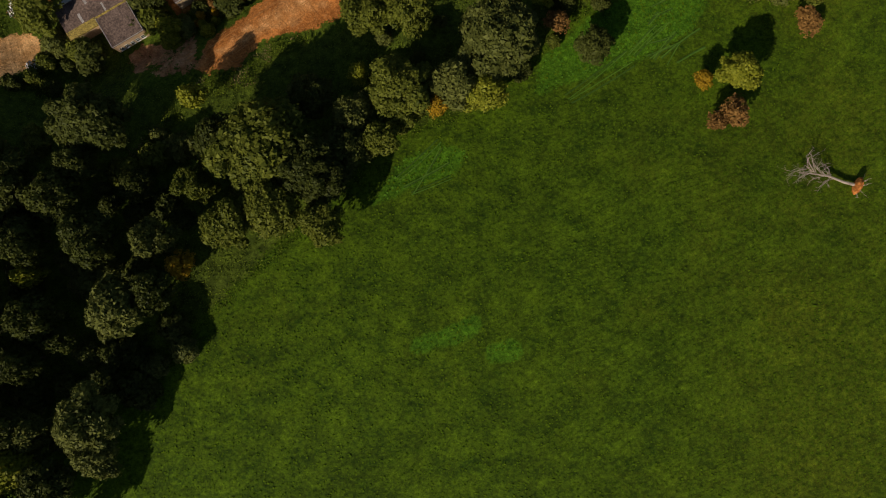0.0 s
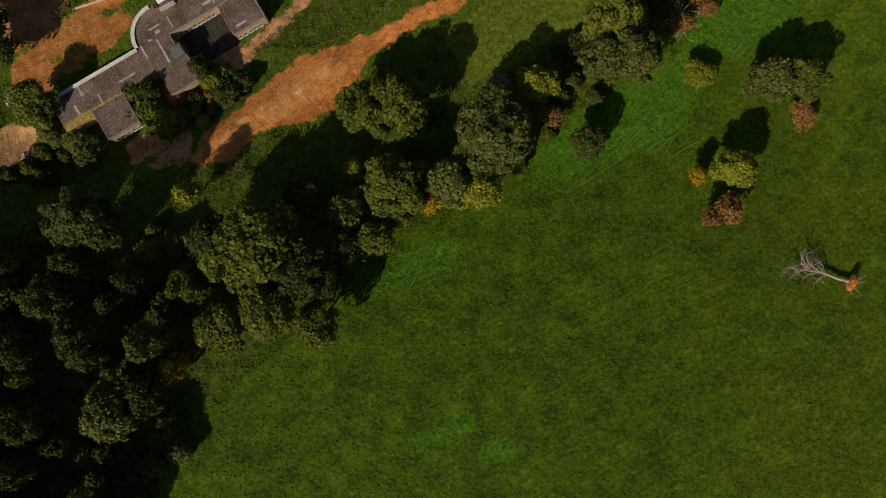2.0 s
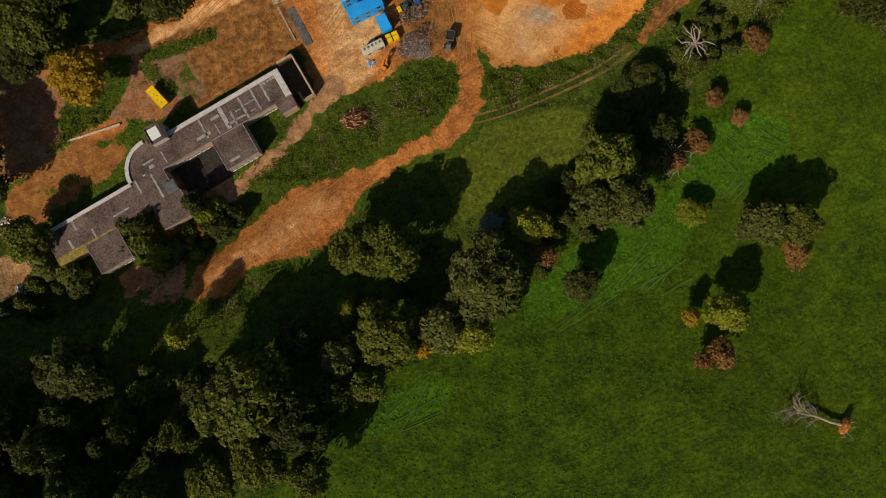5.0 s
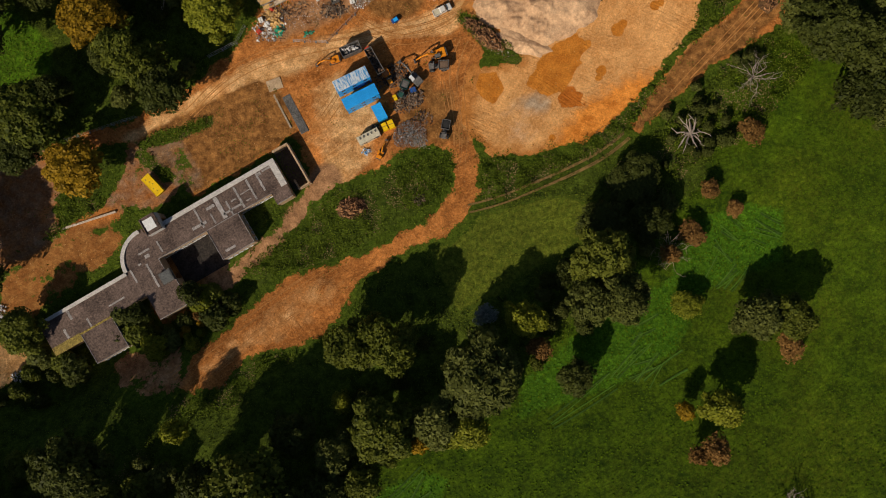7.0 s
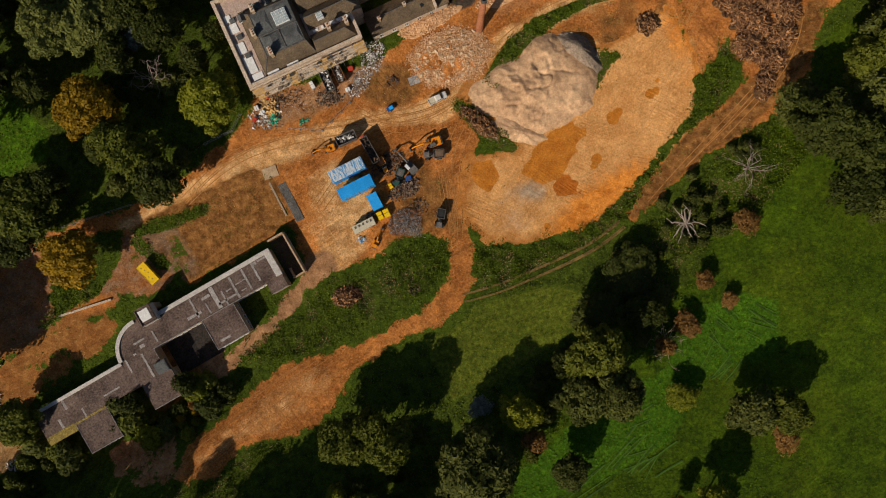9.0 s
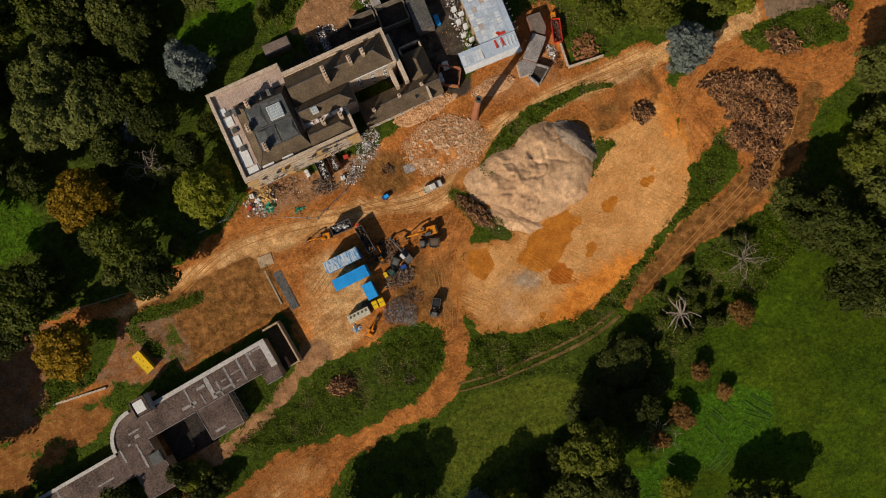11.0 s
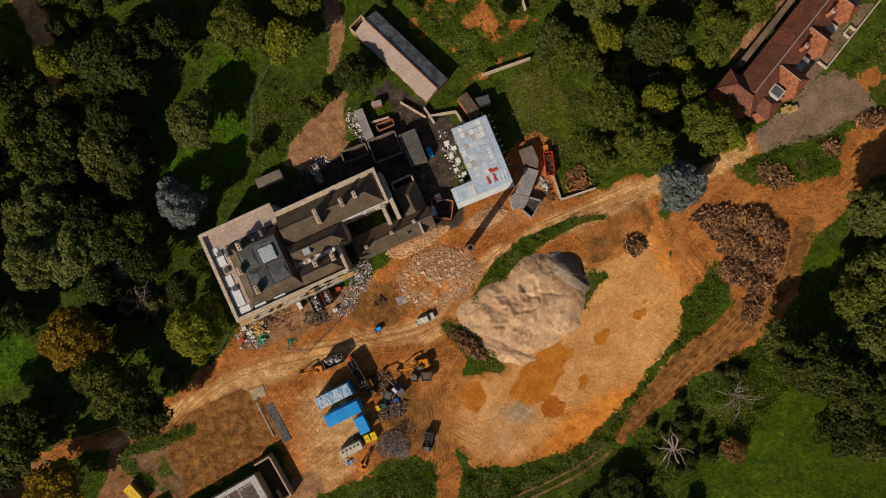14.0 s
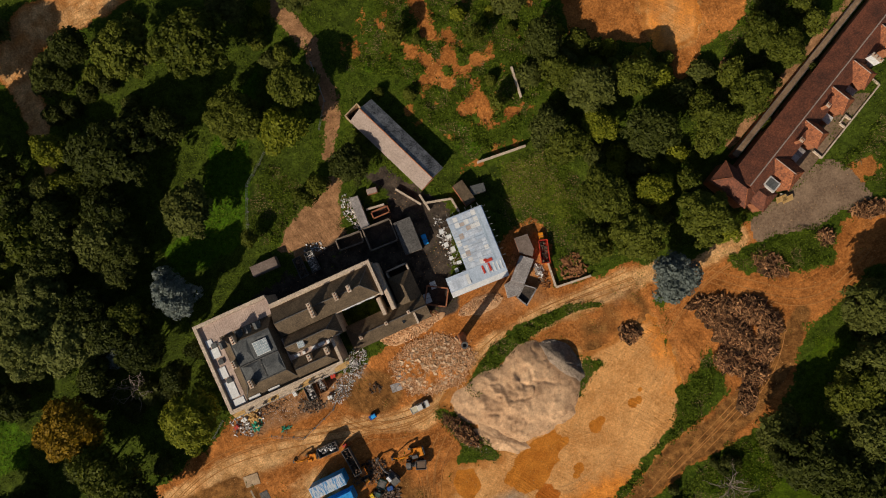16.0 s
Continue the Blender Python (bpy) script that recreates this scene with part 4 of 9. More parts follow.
# ---- building materials ----
M_SLATE = material("brown_slate", (0.062, 0.043, 0.026), (0.155, 0.11, 0.066), 0.35, 5.0, 0.75, 0.5, stretch=(1, 1, 1), spec=0.25)
M_SLATE_DARK = material("dark_slate", (0.05, 0.046, 0.042), (0.13, 0.12, 0.11), 0.5, 4.0, 0.8, 0.6)
M_LICHEN = material("lichened_slate", (0.05, 0.05, 0.052), (0.36, 0.35, 0.34), 0.5, 3.0, 0.85, 0.5, contrast=0.45)
M_MOSS = material("mossy_brick", (0.12, 0.085, 0.02), (0.30, 0.22, 0.05), 0.5, 4.0, 0.9, 0.5)
M_DECK_GREY = material("grey_roof_felt", (0.05, 0.052, 0.052), (0.11, 0.112, 0.108), 0.3, 3.0, 0.8, 0.3)
M_STONE = material("pale_stone", (0.38, 0.29, 0.21), (0.60, 0.48, 0.36), 0.4, 4.0, 0.85, 0.4)
M_PINK = material("pinkish_boards", (0.34, 0.24, 0.19), (0.52, 0.39, 0.32), 0.3, 3.0, 0.8, 0.3)
M_WHITE = material("white_sheet", (0.55, 0.54, 0.52), (0.78, 0.77, 0.75), 0.5, 3.0, 0.6, 0.2)
M_BRICK = material("red_brick", (0.22, 0.075, 0.035), (0.42, 0.17, 0.08), 0.6, 7.0, 0.85, 0.5)
M_BUFF = material("buff_brick", (0.32, 0.21, 0.12), (0.50, 0.36, 0.22), 0.6, 7.0, 0.85, 0.5)
M_FELT = material("flat_roof_felt", (0.034, 0.021, 0.016), (0.165, 0.112, 0.09), 0.22, 2.0, 0.85, 0.35, contrast=0.5)
gritty(M_FELT, 0.2, 1.3)
M_SCREED = material("pale_patches", (0.17, 0.15, 0.14), (0.37, 0.335, 0.315), 0.5, 3.0, 0.85, 0.3)
M_CONCRETE = material("pale_concrete", (0.34, 0.31, 0.28), (0.58, 0.54, 0.50), 0.4, 3.0, 0.85, 0.3, contrast=0.7)
M_TILE = material("red_clay_tile", (0.055, 0.024, 0.016), (0.21, 0.068, 0.034), 0.28, 3.0, 0.8, 0.6, contrast=0.55)
# Brighter tile for wings facing the sun: sunlight put into the colour.
M_TILE_LIT = material("sunlit_clay_tile", (0.12, 0.04, 0.02), (0.36, 0.12, 0.045), 0.5, 3.0, 0.8, 0.6, contrast=0.5)
# Pale tin whose blue carries the sky's reflection in its base colour.
M_TIN = material("sky_tinted_tin_sheet", (0.33, 0.39, 0.47), (0.50, 0.57, 0.66), 0.35, 2.0, 0.45, 0.15, spec=0.45)
M_TIN_DULL = material("dull_translucent_sheet", (0.40, 0.44, 0.50), (0.60, 0.64, 0.70), 0.6, 3.0, 0.55, 0.15, per_object=0.5)
M_TIN_BLUE = material("bluish_tin_sheet", (0.36, 0.44, 0.52), (0.55, 0.63, 0.70), 0.35, 2.0, 0.5, 0.15, spec=0.4)
M_TIN_PINK = material("stained_tin_sheet", (0.34, 0.27, 0.23), (0.52, 0.43, 0.37), 0.6, 3.0, 0.6, 0.15)
M_STEEL = material("galvanised_steel", (0.25, 0.25, 0.25), (0.45, 0.45, 0.44), 1.0, 8.0, 0.45, 0.1, metal=0.6)
M_GLASS = material("dark_glass", (0.012, 0.014, 0.016), (0.03, 0.034, 0.038), 0.4, 2.0, 0.08, 0.0, spec=0.6)
M_ROOFGLASS = material("skylight_glass", (0.25, 0.30, 0.32), (0.42, 0.47, 0.48), 0.8, 3.0, 0.15, 0.0, spec=0.6)
M_TIMBER = material("grey_timber", (0.20, 0.15, 0.10), (0.42, 0.33, 0.23), 0.8, 6.0, 0.85, 0.4)
# One dark tone for all floors inside roofless walls.
M_FLOOR_DARK = material("dark_floor", (0.025, 0.02, 0.016), (0.085, 0.066, 0.052), 0.5, 3.0, 0.95, 0.9)
# Deepest floor tone, for the block's court only.
M_COURT_DARK = material("near_black_floor", (0.010, 0.008, 0.007), (0.045, 0.036, 0.03), 0.5, 2.0, 0.95, 0.9)
M_OLDWALL = material("grey_old_wall", (0.10, 0.08, 0.06), (0.26, 0.205, 0.155), 0.5, 4.0, 0.9, 0.5)
M_BROWNFELT = material("brown_roof_felt", (0.12, 0.088, 0.07), (0.23, 0.175, 0.145), 0.4, 3.0, 0.9, 0.3)
M_MESH = material("dark_debris_netting", (0.02, 0.02, 0.018), (0.07, 0.065, 0.06), 0.8, 4.0, 0.9, 0.3)
M_PLANK = material("new_yellow_boards", (0.42, 0.24, 0.08), (0.62, 0.40, 0.16), 0.8, 5.0, 0.8, 0.2)
M_RED_PAINT = material("red_paint", (0.42, 0.03, 0.015), (0.58, 0.06, 0.03), 0.6, 3.0, 0.5, 0.1)
M_BARN = material("pinkish_sheet_roof", (0.24, 0.18, 0.145), (0.40, 0.31, 0.26), 0.35, 3.0, 0.8, 0.3, contrast=0.6)
for m_worn, amount, scale in ((M_FELT, 0.3, 2.2), (M_SCREED, 0.3, 2.5), (M_TILE, 0.38, 2.0), (M_TILE_LIT, 0.35, 2.0), (M_SLATE, 0.3, 2.2), (M_SLATE_DARK, 0.3, 2.2), (M_STONE, 0.2, 2.0), (M_DECK_GREY, 0.25, 2.0),
                              (M_BARN, 0.2, 2.2), (M_CONCRETE, 0.22, 2.2), (M_PINK, 0.2, 2.2), (M_BRICK, 0.2, 3.0), (M_BUFF, 0.2, 3.0), (M_MOSS, 0.35, 2.0), (M_TIN_DULL, 0.12, 2.0)):
    gritty(m_worn, amount, scale)


def box(bm, x0, x1, y0, y1, z0, z1):
    v = [bm.verts.new((x, y, z)) for z in (z0, z1) for x, y in ((x0, y0), (x1, y0), (x1, y1), (x0, y1))]
    for f in ((3, 2, 1, 0), (4, 5, 6, 7), (0, 1, 5, 4), (1, 2, 6, 5), (2, 3, 7, 6), (3, 0, 4, 7)):
        bm.faces.new([v[k] for k in f])


def prism(bm, outline, z0, z1):
    low, high = [bm.verts.new((x, y, z0)) for x, y in outline], [bm.verts.new((x, y, z1)) for x, y in outline]
    bm.faces.new(low[::-1])
    bm.faces.new(high)
    for k in range(len(outline)):
        j = (k + 1) % len(outline)
        bm.faces.new((low[k], low[j], high[j], high[k]))


def one_box(name, mat, parent, x0, x1, y0, y1, z0, z1, label="", soft=0.0):
    bm = bmesh.new()
    box(bm, x0, x1, y0, y1, z0, z1)
    if soft:
        bmesh.ops.bevel(bm, geom=bm.edges[:], offset=soft, segments=2, affect="EDGES")
    return part(name, bm, mat, parent, label)


def hip_roof(bm, x0, x1, y0, y1, z0, z1, along="x", hip_a=1.0, hip_b=1.0, thick=0.18):
    """A pitched roof with a ridge along x or y; hip 0 makes a gable, 1 a full hip at that end."""
    if along == "y":
        half = (x1 - x0) / 2
        ridge = [((x0 + x1) / 2, y0 + half * hip_a, z1), ((x0 + x1) / 2, y1 - half * hip_b, z1)]
        eave = [(x0, y0, z0), (x1, y0, z0), (x1, y1, z0), (x0, y1, z0)]
        sides = ((0, 1, "A"), (1, 2, "AB"), (2, 3, "B"), (3, 0, "BA"))
    else:
        half = (y1 - y0) / 2
        ridge = [(x0 + half * hip_a, (y0 + y1) / 2, z1), (x1 - half * hip_b, (y0 + y1) / 2, z1)]
        eave = [(x0, y1, z0), (x0, y0, z0), (x1, y0, z0), (x1, y1, z0)]
        sides = ((0, 1, "A"), (1, 2, "AB"), (2, 3, "B"), (3, 0, "BA"))
    top = [bm.verts.new(p) for p in eave]
    low = [bm.verts.new((p[0], p[1], p[2] - thick)) for p in eave]
    rv = {"A": bm.verts.new(ridge[0]), "B": bm.verts.new(ridge[1])}
    for a, b, ends in sides:
        bm.faces.new([top[a], top[b]] + [rv[e] for e in reversed(ends)] if len(ends) == 2 else [top[a], top[b], rv[ends]])
        bm.faces.new((low[a], low[b], top[b], top[a]))
    bm.faces.new(low[::-1])


def roof_part(parent, mat, *size, name="roof", label="", **more):
    bm = bmesh.new()
    hip_roof(bm, *size, **more)
    return part(name, bm, mat, parent, label)


def ridge_part(parent, mat, a, b, wide=0.28, high=0.12, name="ridge"):
    """A row of ridge tiles between two points."""
    bm = bmesh.new()
    tube(bm, [a, b], [wide / 2, wide / 2], 6)
    return part(name, bm, mat, parent)


def shell(parent, mat, outline, z0, z1, thick=0.35, name="wall"):
    """The walls round an outline, one mesh a side."""
    n = len(outline)
    area = sum(outline[k][0] * outline[(k + 1) % n][1] - outline[(k + 1) % n][0] * outline[k][1] for k in range(n))
    flip = 1 if area > 0 else -1
    for k in range(n):
        a, b = Vector(outline[k]), Vector(outline[(k + 1) % n])
        d = (b - a).normalized()
        inward = Vector((-d.y, d.x)) * thick * flip
        bm = bmesh.new()
        prism(bm, [a, b, b + inward, a + inward] if flip > 0 else [b, a, a + inward, b + inward], z0, z1)
        part(name, bm, mat, parent)


def window(parent, x, y, z, wide, high, facing, frame_mat, cols=2, rows_n=2):
    """A window set into the face of a wall; facing: degrees of its outward side."""
    ob = new("window")
    ob.parent = parent
    ob.matrix_basis = pose(x, y, z, 0, 0, facing + 90)
    bm = bmesh.new()
    for x0, x1, z0, z1 in ((-wide / 2, -wide / 2 + 0.07, 0, high), (wide / 2 - 0.07, wide / 2, 0, high), (-wide / 2, wide / 2, high - 0.07, high)):
        box(bm, x0, x1, -0.05, 0.03, z0, z1)
    for c in range(1, cols):
        box(bm, -wide / 2 + wide * c / cols - 0.025, -wide / 2 + wide * c / cols + 0.025, -0.045, 0.02, 0.07, high - 0.07)
    for r in range(1, rows_n):
        box(bm, -wide / 2 + 0.07, wide / 2 - 0.07, -0.04, 0.015, high * r / rows_n - 0.025, high * r / rows_n + 0.025)
    part("frame", bm, frame_mat, ob)
    one_box("sill", frame_mat, ob, -wide / 2 - 0.06, wide / 2 + 0.06, -0.14, 0.02, -0.08, 0.0)
    one_box("pane", M_GLASS, ob, -wide / 2 + 0.06, wide / 2 - 0.06, -0.02, 0.01, 0.0, high - 0.06)
    return ob


def stack(parent, x, y, z0, z1, lx, ly, pots=2, mat=None):
    """A chimney stack with a cap and pots."""
    ob = one_box("chimney", mat or M_BUFF, parent, x - lx / 2, x + lx / 2, y - ly / 2, y + ly / 2, z0, z1)
    one_box("cap", M_STONE, ob, x - lx / 2 - 0.1, x + lx / 2 + 0.1, y - ly / 2 - 0.1, y + ly / 2 + 0.1, z1 - 0.002, z1 + 0.22)
    for k in range(pots):
        bm = bmesh.new()
        f = (k + 0.5) / pots - 0.5
        px, py = (x + lx * f, y) if lx > ly else (x, y + ly * f)
        tube(bm, [(px, py, z1 + 0.2), (px, py, z1 + 0.75)], [0.17, 0.13], 8)
        part("pot", bm, M_BRICK, ob)
    return ob


# ---- the mansion ----
mansion = thing("mansion", pose(-42.9, 144.2, 0, 0, 0, 25.0), "large stone mansion with brown slate roofs, terraces and chimneys, partly stripped", "mansion")
WALL_H = 10.6
shell(mansion, M_STONE, [(0, 0), (18.4, 0), (30.5, 0), (30.5, 6.6), (33.6, 6.6), (33.6, 11.6), (46.6, 11.6), (46.6, 20.2), (19.4, 20.6), (19.4, 23.2), (0, 23.2)], -0.6, WALL_H, 0.5)
# parapets and copings
for x0, x1, y0, y1 in ((-0.35, 0.55, -0.3, 23.5), (0.55, 19.4, 22.6, 23.5), (0.55, 18.4, -0.3, 0.5), (18.4, 30.7, -0.3, 0.5), (19.4, 46.9, 19.9, 20.8), (46.1, 46.9, 11.2, 19.9),
                       (30.0, 30.8, 0.5, 6.4)):
    one_box("parapet", M_STONE, mansion, x0, x1, y0, y1, WALL_H - 0.3, WALL_H + 1.0, soft=0.05)
one_box("cornice", M_STONE, mansion, -0.55, 19.2, -0.65, -0.32, WALL_H - 0.55, WALL_H - 0.1)
# terraces
one_box("terrace", M_PINK, mansion, 0.55, 4.6, 0.5, 22.6, WALL_H - 0.3, WALL_H + 0.05, "pinkish boarded terrace")
for k in range(30):
    one_box("board", M_PINK, mansion, 4.65 + k * 0.49, 4.65 + k * 0.49 + 0.46, 18.4, 22.55, WALL_H - 0.25, WALL_H + 0.07)
one_box("terrace", M_SLATE, mansion, 4.6, 19.2, 0.5, 18.4, WALL_H - 0.35, WALL_H + 0.02)
one_box("terrace", M_PINK, mansion, 18.6, 30.0, 4.9, 11.6, WALL_H - 0.3, WALL_H + 0.03)
for x0, x1, y0, y1 in ((0.9, 2.6, 17.0, 18.9), (1.0, 3.3, 13.9, 16.4), (0.9, 3.0, 8.4, 11.3), (1.0, 3.5, 2.9, 7.4), (1.3, 4.2, 0.8, 2.6), (5.2, 8.3, 0.75, 1.5), (10.5, 13.6, 0.75, 1.4)):
    one_box("roof_panel", M_WHITE, mansion, x0, x1, y0, y1, WALL_H + 0.06, WALL_H + 0.26, "white panel lying on the terrace", soft=0.03)
for y0 in (12.0, 6.9, 16.4):
    one_box("hatch", M_DECK_GREY, mansion, 2.0, 3.4, y0, y0 + 1.2, WALL_H + 0.05, WALL_H + 0.55, soft=0.03)
# main roof: steep slate sides round a flat grey deck
bm = bmesh.new()
outer, inner, zo, zi = [(4.8, 1.6), (18.6, 1.6), (18.6, 17.9), (4.8, 17.9)], [(7.0, 4.2), (17.6, 4.0), (17.6, 15.6), (7.2, 15.8)], WALL_H + 0.1, 13.4
lo_v, hi_v = [bm.verts.new((*p, zo)) for p in outer], [bm.verts.new((*p, zi)) for p in inner]
for k in range(4):
    bm.faces.new((lo_v[k], lo_v[(k + 1) % 4], hi_v[(k + 1) % 4], hi_v[k]))
bm.faces.new(hi_v)
part("roof", bm, M_SLATE, mansion, "brown slate mansard sides")
one_box("roof_deck", M_DECK_GREY, mansion, 7.3, 17.5, 4.4, 15.5, 13.35, 13.5, "dark grey flat roof deck")
for k, (x0, x1, y0, y1, dz) in enumerate(((7.6, 11.4, 9.6, 15.2, 0.28), (7.5, 12.4, 4.7, 9.2, 0.5), (12.7, 17.3, 4.6, 9.0, 0.34), (11.7, 17.2, 13.8, 15.3, 0.2))):
    roof_part(mansion, M_DECK_GREY, x0, x1, y0, y1, 13.52, 13.6 + dz, name="roof_bay", along="y" if k % 2 else "x", hip_a=0.3, hip_b=0.3, thick=0.06)
for a, b in (((7.2, 4.3, 13.5), (7.3, 15.7, 13.5)), ((7.2, 4.3, 13.5), (17.5, 4.2, 13.5)), ((12.5, 4.5, 13.75), (12.5, 9.2, 13.75)), ((7.4, 9.4, 13.7), (17.4, 9.3, 13.7)), ((4.9, 1.7, 10.8), (7.1, 4.2, 13.5)),
             ((18.5, 1.7, 10.8), (17.6, 4.1, 13.5)), ((4.9, 17.8, 10.8), (7.3, 15.7, 13.5))):
    ridge_part(mansion, M_SLATE_DARK, a, b, 0.22)
skylight = one_box("skylight", M_WHITE, mansion, 12.5, 16.1, 10.1, 13.6, 13.4, 14.05, "white framed rooflight with glass panes")
for i in range(4):
    for j in range(5):
        one_box("pane", M_ROOFGLASS, skylight, 12.62 + i * 0.87, 12.62 + i * 0.87 + 0.76, 10.2 + j * 0.67, 10.2 + j * 0.67 + 0.58, 14.04, 14.1)
stack(mansion, 8.8, 16.2, 11.0, 15.2, 0.8, 1.9, 3)
stack(mansion, 6.6, 10.6, 11.5, 15.2, 0.8, 1.8, 3)
stack(mansion, 8.6, 4.6, 11.5, 15.4, 0.8, 1.9, 3)
for dx, dy in ((5.2, 16.3), (10.0, 17.2), (12.4, 17.3), (14.9, 17.3)):
    d = roof_part(mansion, M_DECK_GREY, dx - 0.9, dx + 0.9, dy - 1.0, dy + 1.0, 12.3, 13.0, name="dormer", along="y", hip_a=0, hip_b=0.4)
    one_box("dormer_face", M_WHITE, d, dx - 0.75, dx + 0.75, dy - 0.6, dy + 0.75, 10.7, 12.28)
# north wing
roof_part(mansion, M_SLATE, 19.2, 46.0, 11.9, 19.6, WALL_H + 0.15, 13.6, along="x", hip_a=0.0, hip_b=0.95)
ridge_part(mansion, M_SLATE_DARK, (19.3, 15.75, 13.62), (42.4, 15.75, 13.62))
for e in ((46.0, 11.9), (46.0, 19.6)):
    ridge_part(mansion, M_SLATE_DARK, (42.4, 15.75, 13.62), (*e, WALL_H + 0.2), 0.2)
stack(mansion, 29.3, 15.0, 11.5, 15.3, 0.8, 3.6, 5)
stack(mansion, 36.2, 15.6, 12.0, 15.2, 0.8, 1.9, 3)
stack(mansion, 39.9, 16.0, 12.0, 15.1, 0.8, 1.6, 2)
one_box("gutter_walk", M_STONE, mansion, 19.4, 46.1, 19.62, 19.9, WALL_H - 0.3, WALL_H + 0.1)
one_box("eaves_board", M_WHITE, mansion, 35.5, 44.5, 11.62, 11.86, WALL_H - 0.25, WALL_H + 0.1)
# middle block
roof_part(mansion, M_SLATE, 19.2, 33.6, 6.9, 11.75, WALL_H + 0.2, 13.2, along="x", hip_a=0.0, hip_b=1.3, name="roof")
ridge_part(mansion, M_SLATE_DARK, (19.3, 9.32, 13.22), (30.4, 9.32, 13.22))
ridge_part(mansion, M_SLATE_DARK, (30.4, 9.32, 13.22), (33.5, 6.95, 10.9), 0.2)
ridge_part(mansion, M_SLATE_DARK, (30.4, 9.32, 13.22), (33.5, 11.7, 10.9), 0.2)
lantern = one_box("roof_light", M_WHITE, mansion, 22.3, 24.0, 7.6, 9.4, 12.0, 13.1, "small white roof light")
for i in range(2):
    for j in range(3):
        one_box("pane", M_ROOFGLASS, lantern, 22.38 + i * 0.8, 22.38 + i * 0.8 + 0.7, 7.66 + j * 0.58, 7.66 + j * 0.58 + 0.5, 13.09, 13.14)
# south-east block
roof_part(mansion, M_SLATE, 18.8, 29.9, 0.7, 5.6, WALL_H + 0.15, 12.9, along="x", hip_a=0.2, hip_b=0.9)
ridge_part(mansion, M_SLATE_DARK, (19.3, 3.15, 12.92), (27.7, 3.15, 12.92))
stack(mansion, 24.0, 4.6, 11.0, 14.5, 0.8, 1.5, 2)
stack(mansion, 28.6, 4.3, 11.0, 14.3, 0.8, 1.7, 2)
for x0, y0, w, d, z in ((24.8, 5.9, 1.2, 0.8, 0.5), (26.6, 6.0, 1.7, 0.7, 0.35), (22.3, 5.8, 0.7, 0.7, 0.8), (20.0, 5.9, 1.4, 0.6, 0.3), (28.9, 5.7, 0.7, 0.9, 0.6)):
    one_box("roof_box", M_WHITE, mansion, x0, x0 + w, y0, y0 + d, WALL_H, WALL_H + z, soft=0.03)
# windows of the fronts
for floor_z in (1.0, 4.6, 7.9):
    for k in range(9):
        window(mansion, 1.8 + k * 3.3, 0, floor_z, 1.2, 2.0 if floor_z < 7 else 1.5, -90, M_WHITE)
    for k in range(6):
        window(mansion, 0, 2.2 + k * 3.6, floor_z, 1.2, 2.0 if floor_z < 7 else 1.5, 180, M_WHITE)
    for k in range(3):
        window(mansion, 36.5 + k * 3.4, 11.6, floor_z, 1.1, 1.7, -90, M_WHITE)
    for k in range(2):
        window(mansion, 46.6, 13.6 + k * 3.6, floor_z, 1.1, 1.7, 0, M_WHITE)
# scaffold boards along the south front
scaffold = thing("scaffold", pose(-42.9, 144.2, 0, 0, 0, 25.0), "steel scaffold with timber boards along the mansion front", "scaffold")
for z in (4.2, 7.6, 9.9):
    for k in range(10):
        one_box("board", M_STONE if k % 3 else M_PLANK, scaffold, -0.3 + k * 3.1, -0.3 + k * 3.1 + 3.0, -1.75, -0.75, z, z + 0.06)
rng = np.random.default_rng(66)
for k in range(70):
    z = (4.3, 7.7, 10.0)[k % 3]
    x0, y0 = rng.uniform(0, 27.5), rng.uniform(-1.8, -1.0)
    long_b, turn_b = rng.uniform(1.6, 3.6), rng.normal() * 5
    ob = one_box("board", (M_PLANK, M_STONE, M_TIMBER, M_OLDWALL)[int(rng.integers(4))], scaffold, 0, long_b, -0.12, 0.12, 0, 0.05)
    ob.matrix_basis = pose(x0, y0, z - 0.22 + 0.02 * (k % 9), 0, 0, turn_b)
for k in range(26):
    x0 = rng.uniform(0.5, 30)
    one_box("plank_stack", (M_OLDWALL, M_TIMBER, M_MESH)[k % 3], scaffold, x0, x0 + rng.uniform(0.4, 1.3), -1.6, -1.6 + rng.uniform(0.3, 0.7), (4.29, 7.69, 9.99)[k % 3], (4.29, 7.69, 9.99)[k % 3] + rng.uniform(0.2, 0.6))
for k in range(14):
    for yy in (-1.85, -0.75):
        bm = bmesh.new()
        tube(bm, [(0.1 + k * 2.35, yy, -0.3), (0.1 + k * 2.35, yy, 11.3)], [0.035, 0.035], 5)
        part("pole", bm, M_STEEL, scaffold)
for z in (4.1, 7.5, 9.8, 10.8):
    bm = bmesh.new()
    tube(bm, [(-0.5, -1.85, z), (31.2, -1.85, z)], [0.035, 0.035], 5)
    part("rail", bm, M_STEEL, scaffold)
# ruined end of the wing and colonnade
ruin_arm = thing("ruined_wall", pose(-42.9, 144.2, 0, 0, 0, 25.0), "ruined pale stone end wall of the mansion wing", "wall")
for x0, x1, y0, y1, z in ((46.9, 48.0, 6.6, 19.4, 9.0), (44.2, 45.2, 6.2, 11.0, 8.0)):
    one_box("masonry", M_STONE, ruin_arm, x0, x1, y0, y1, -0.4, z, soft=0.08)
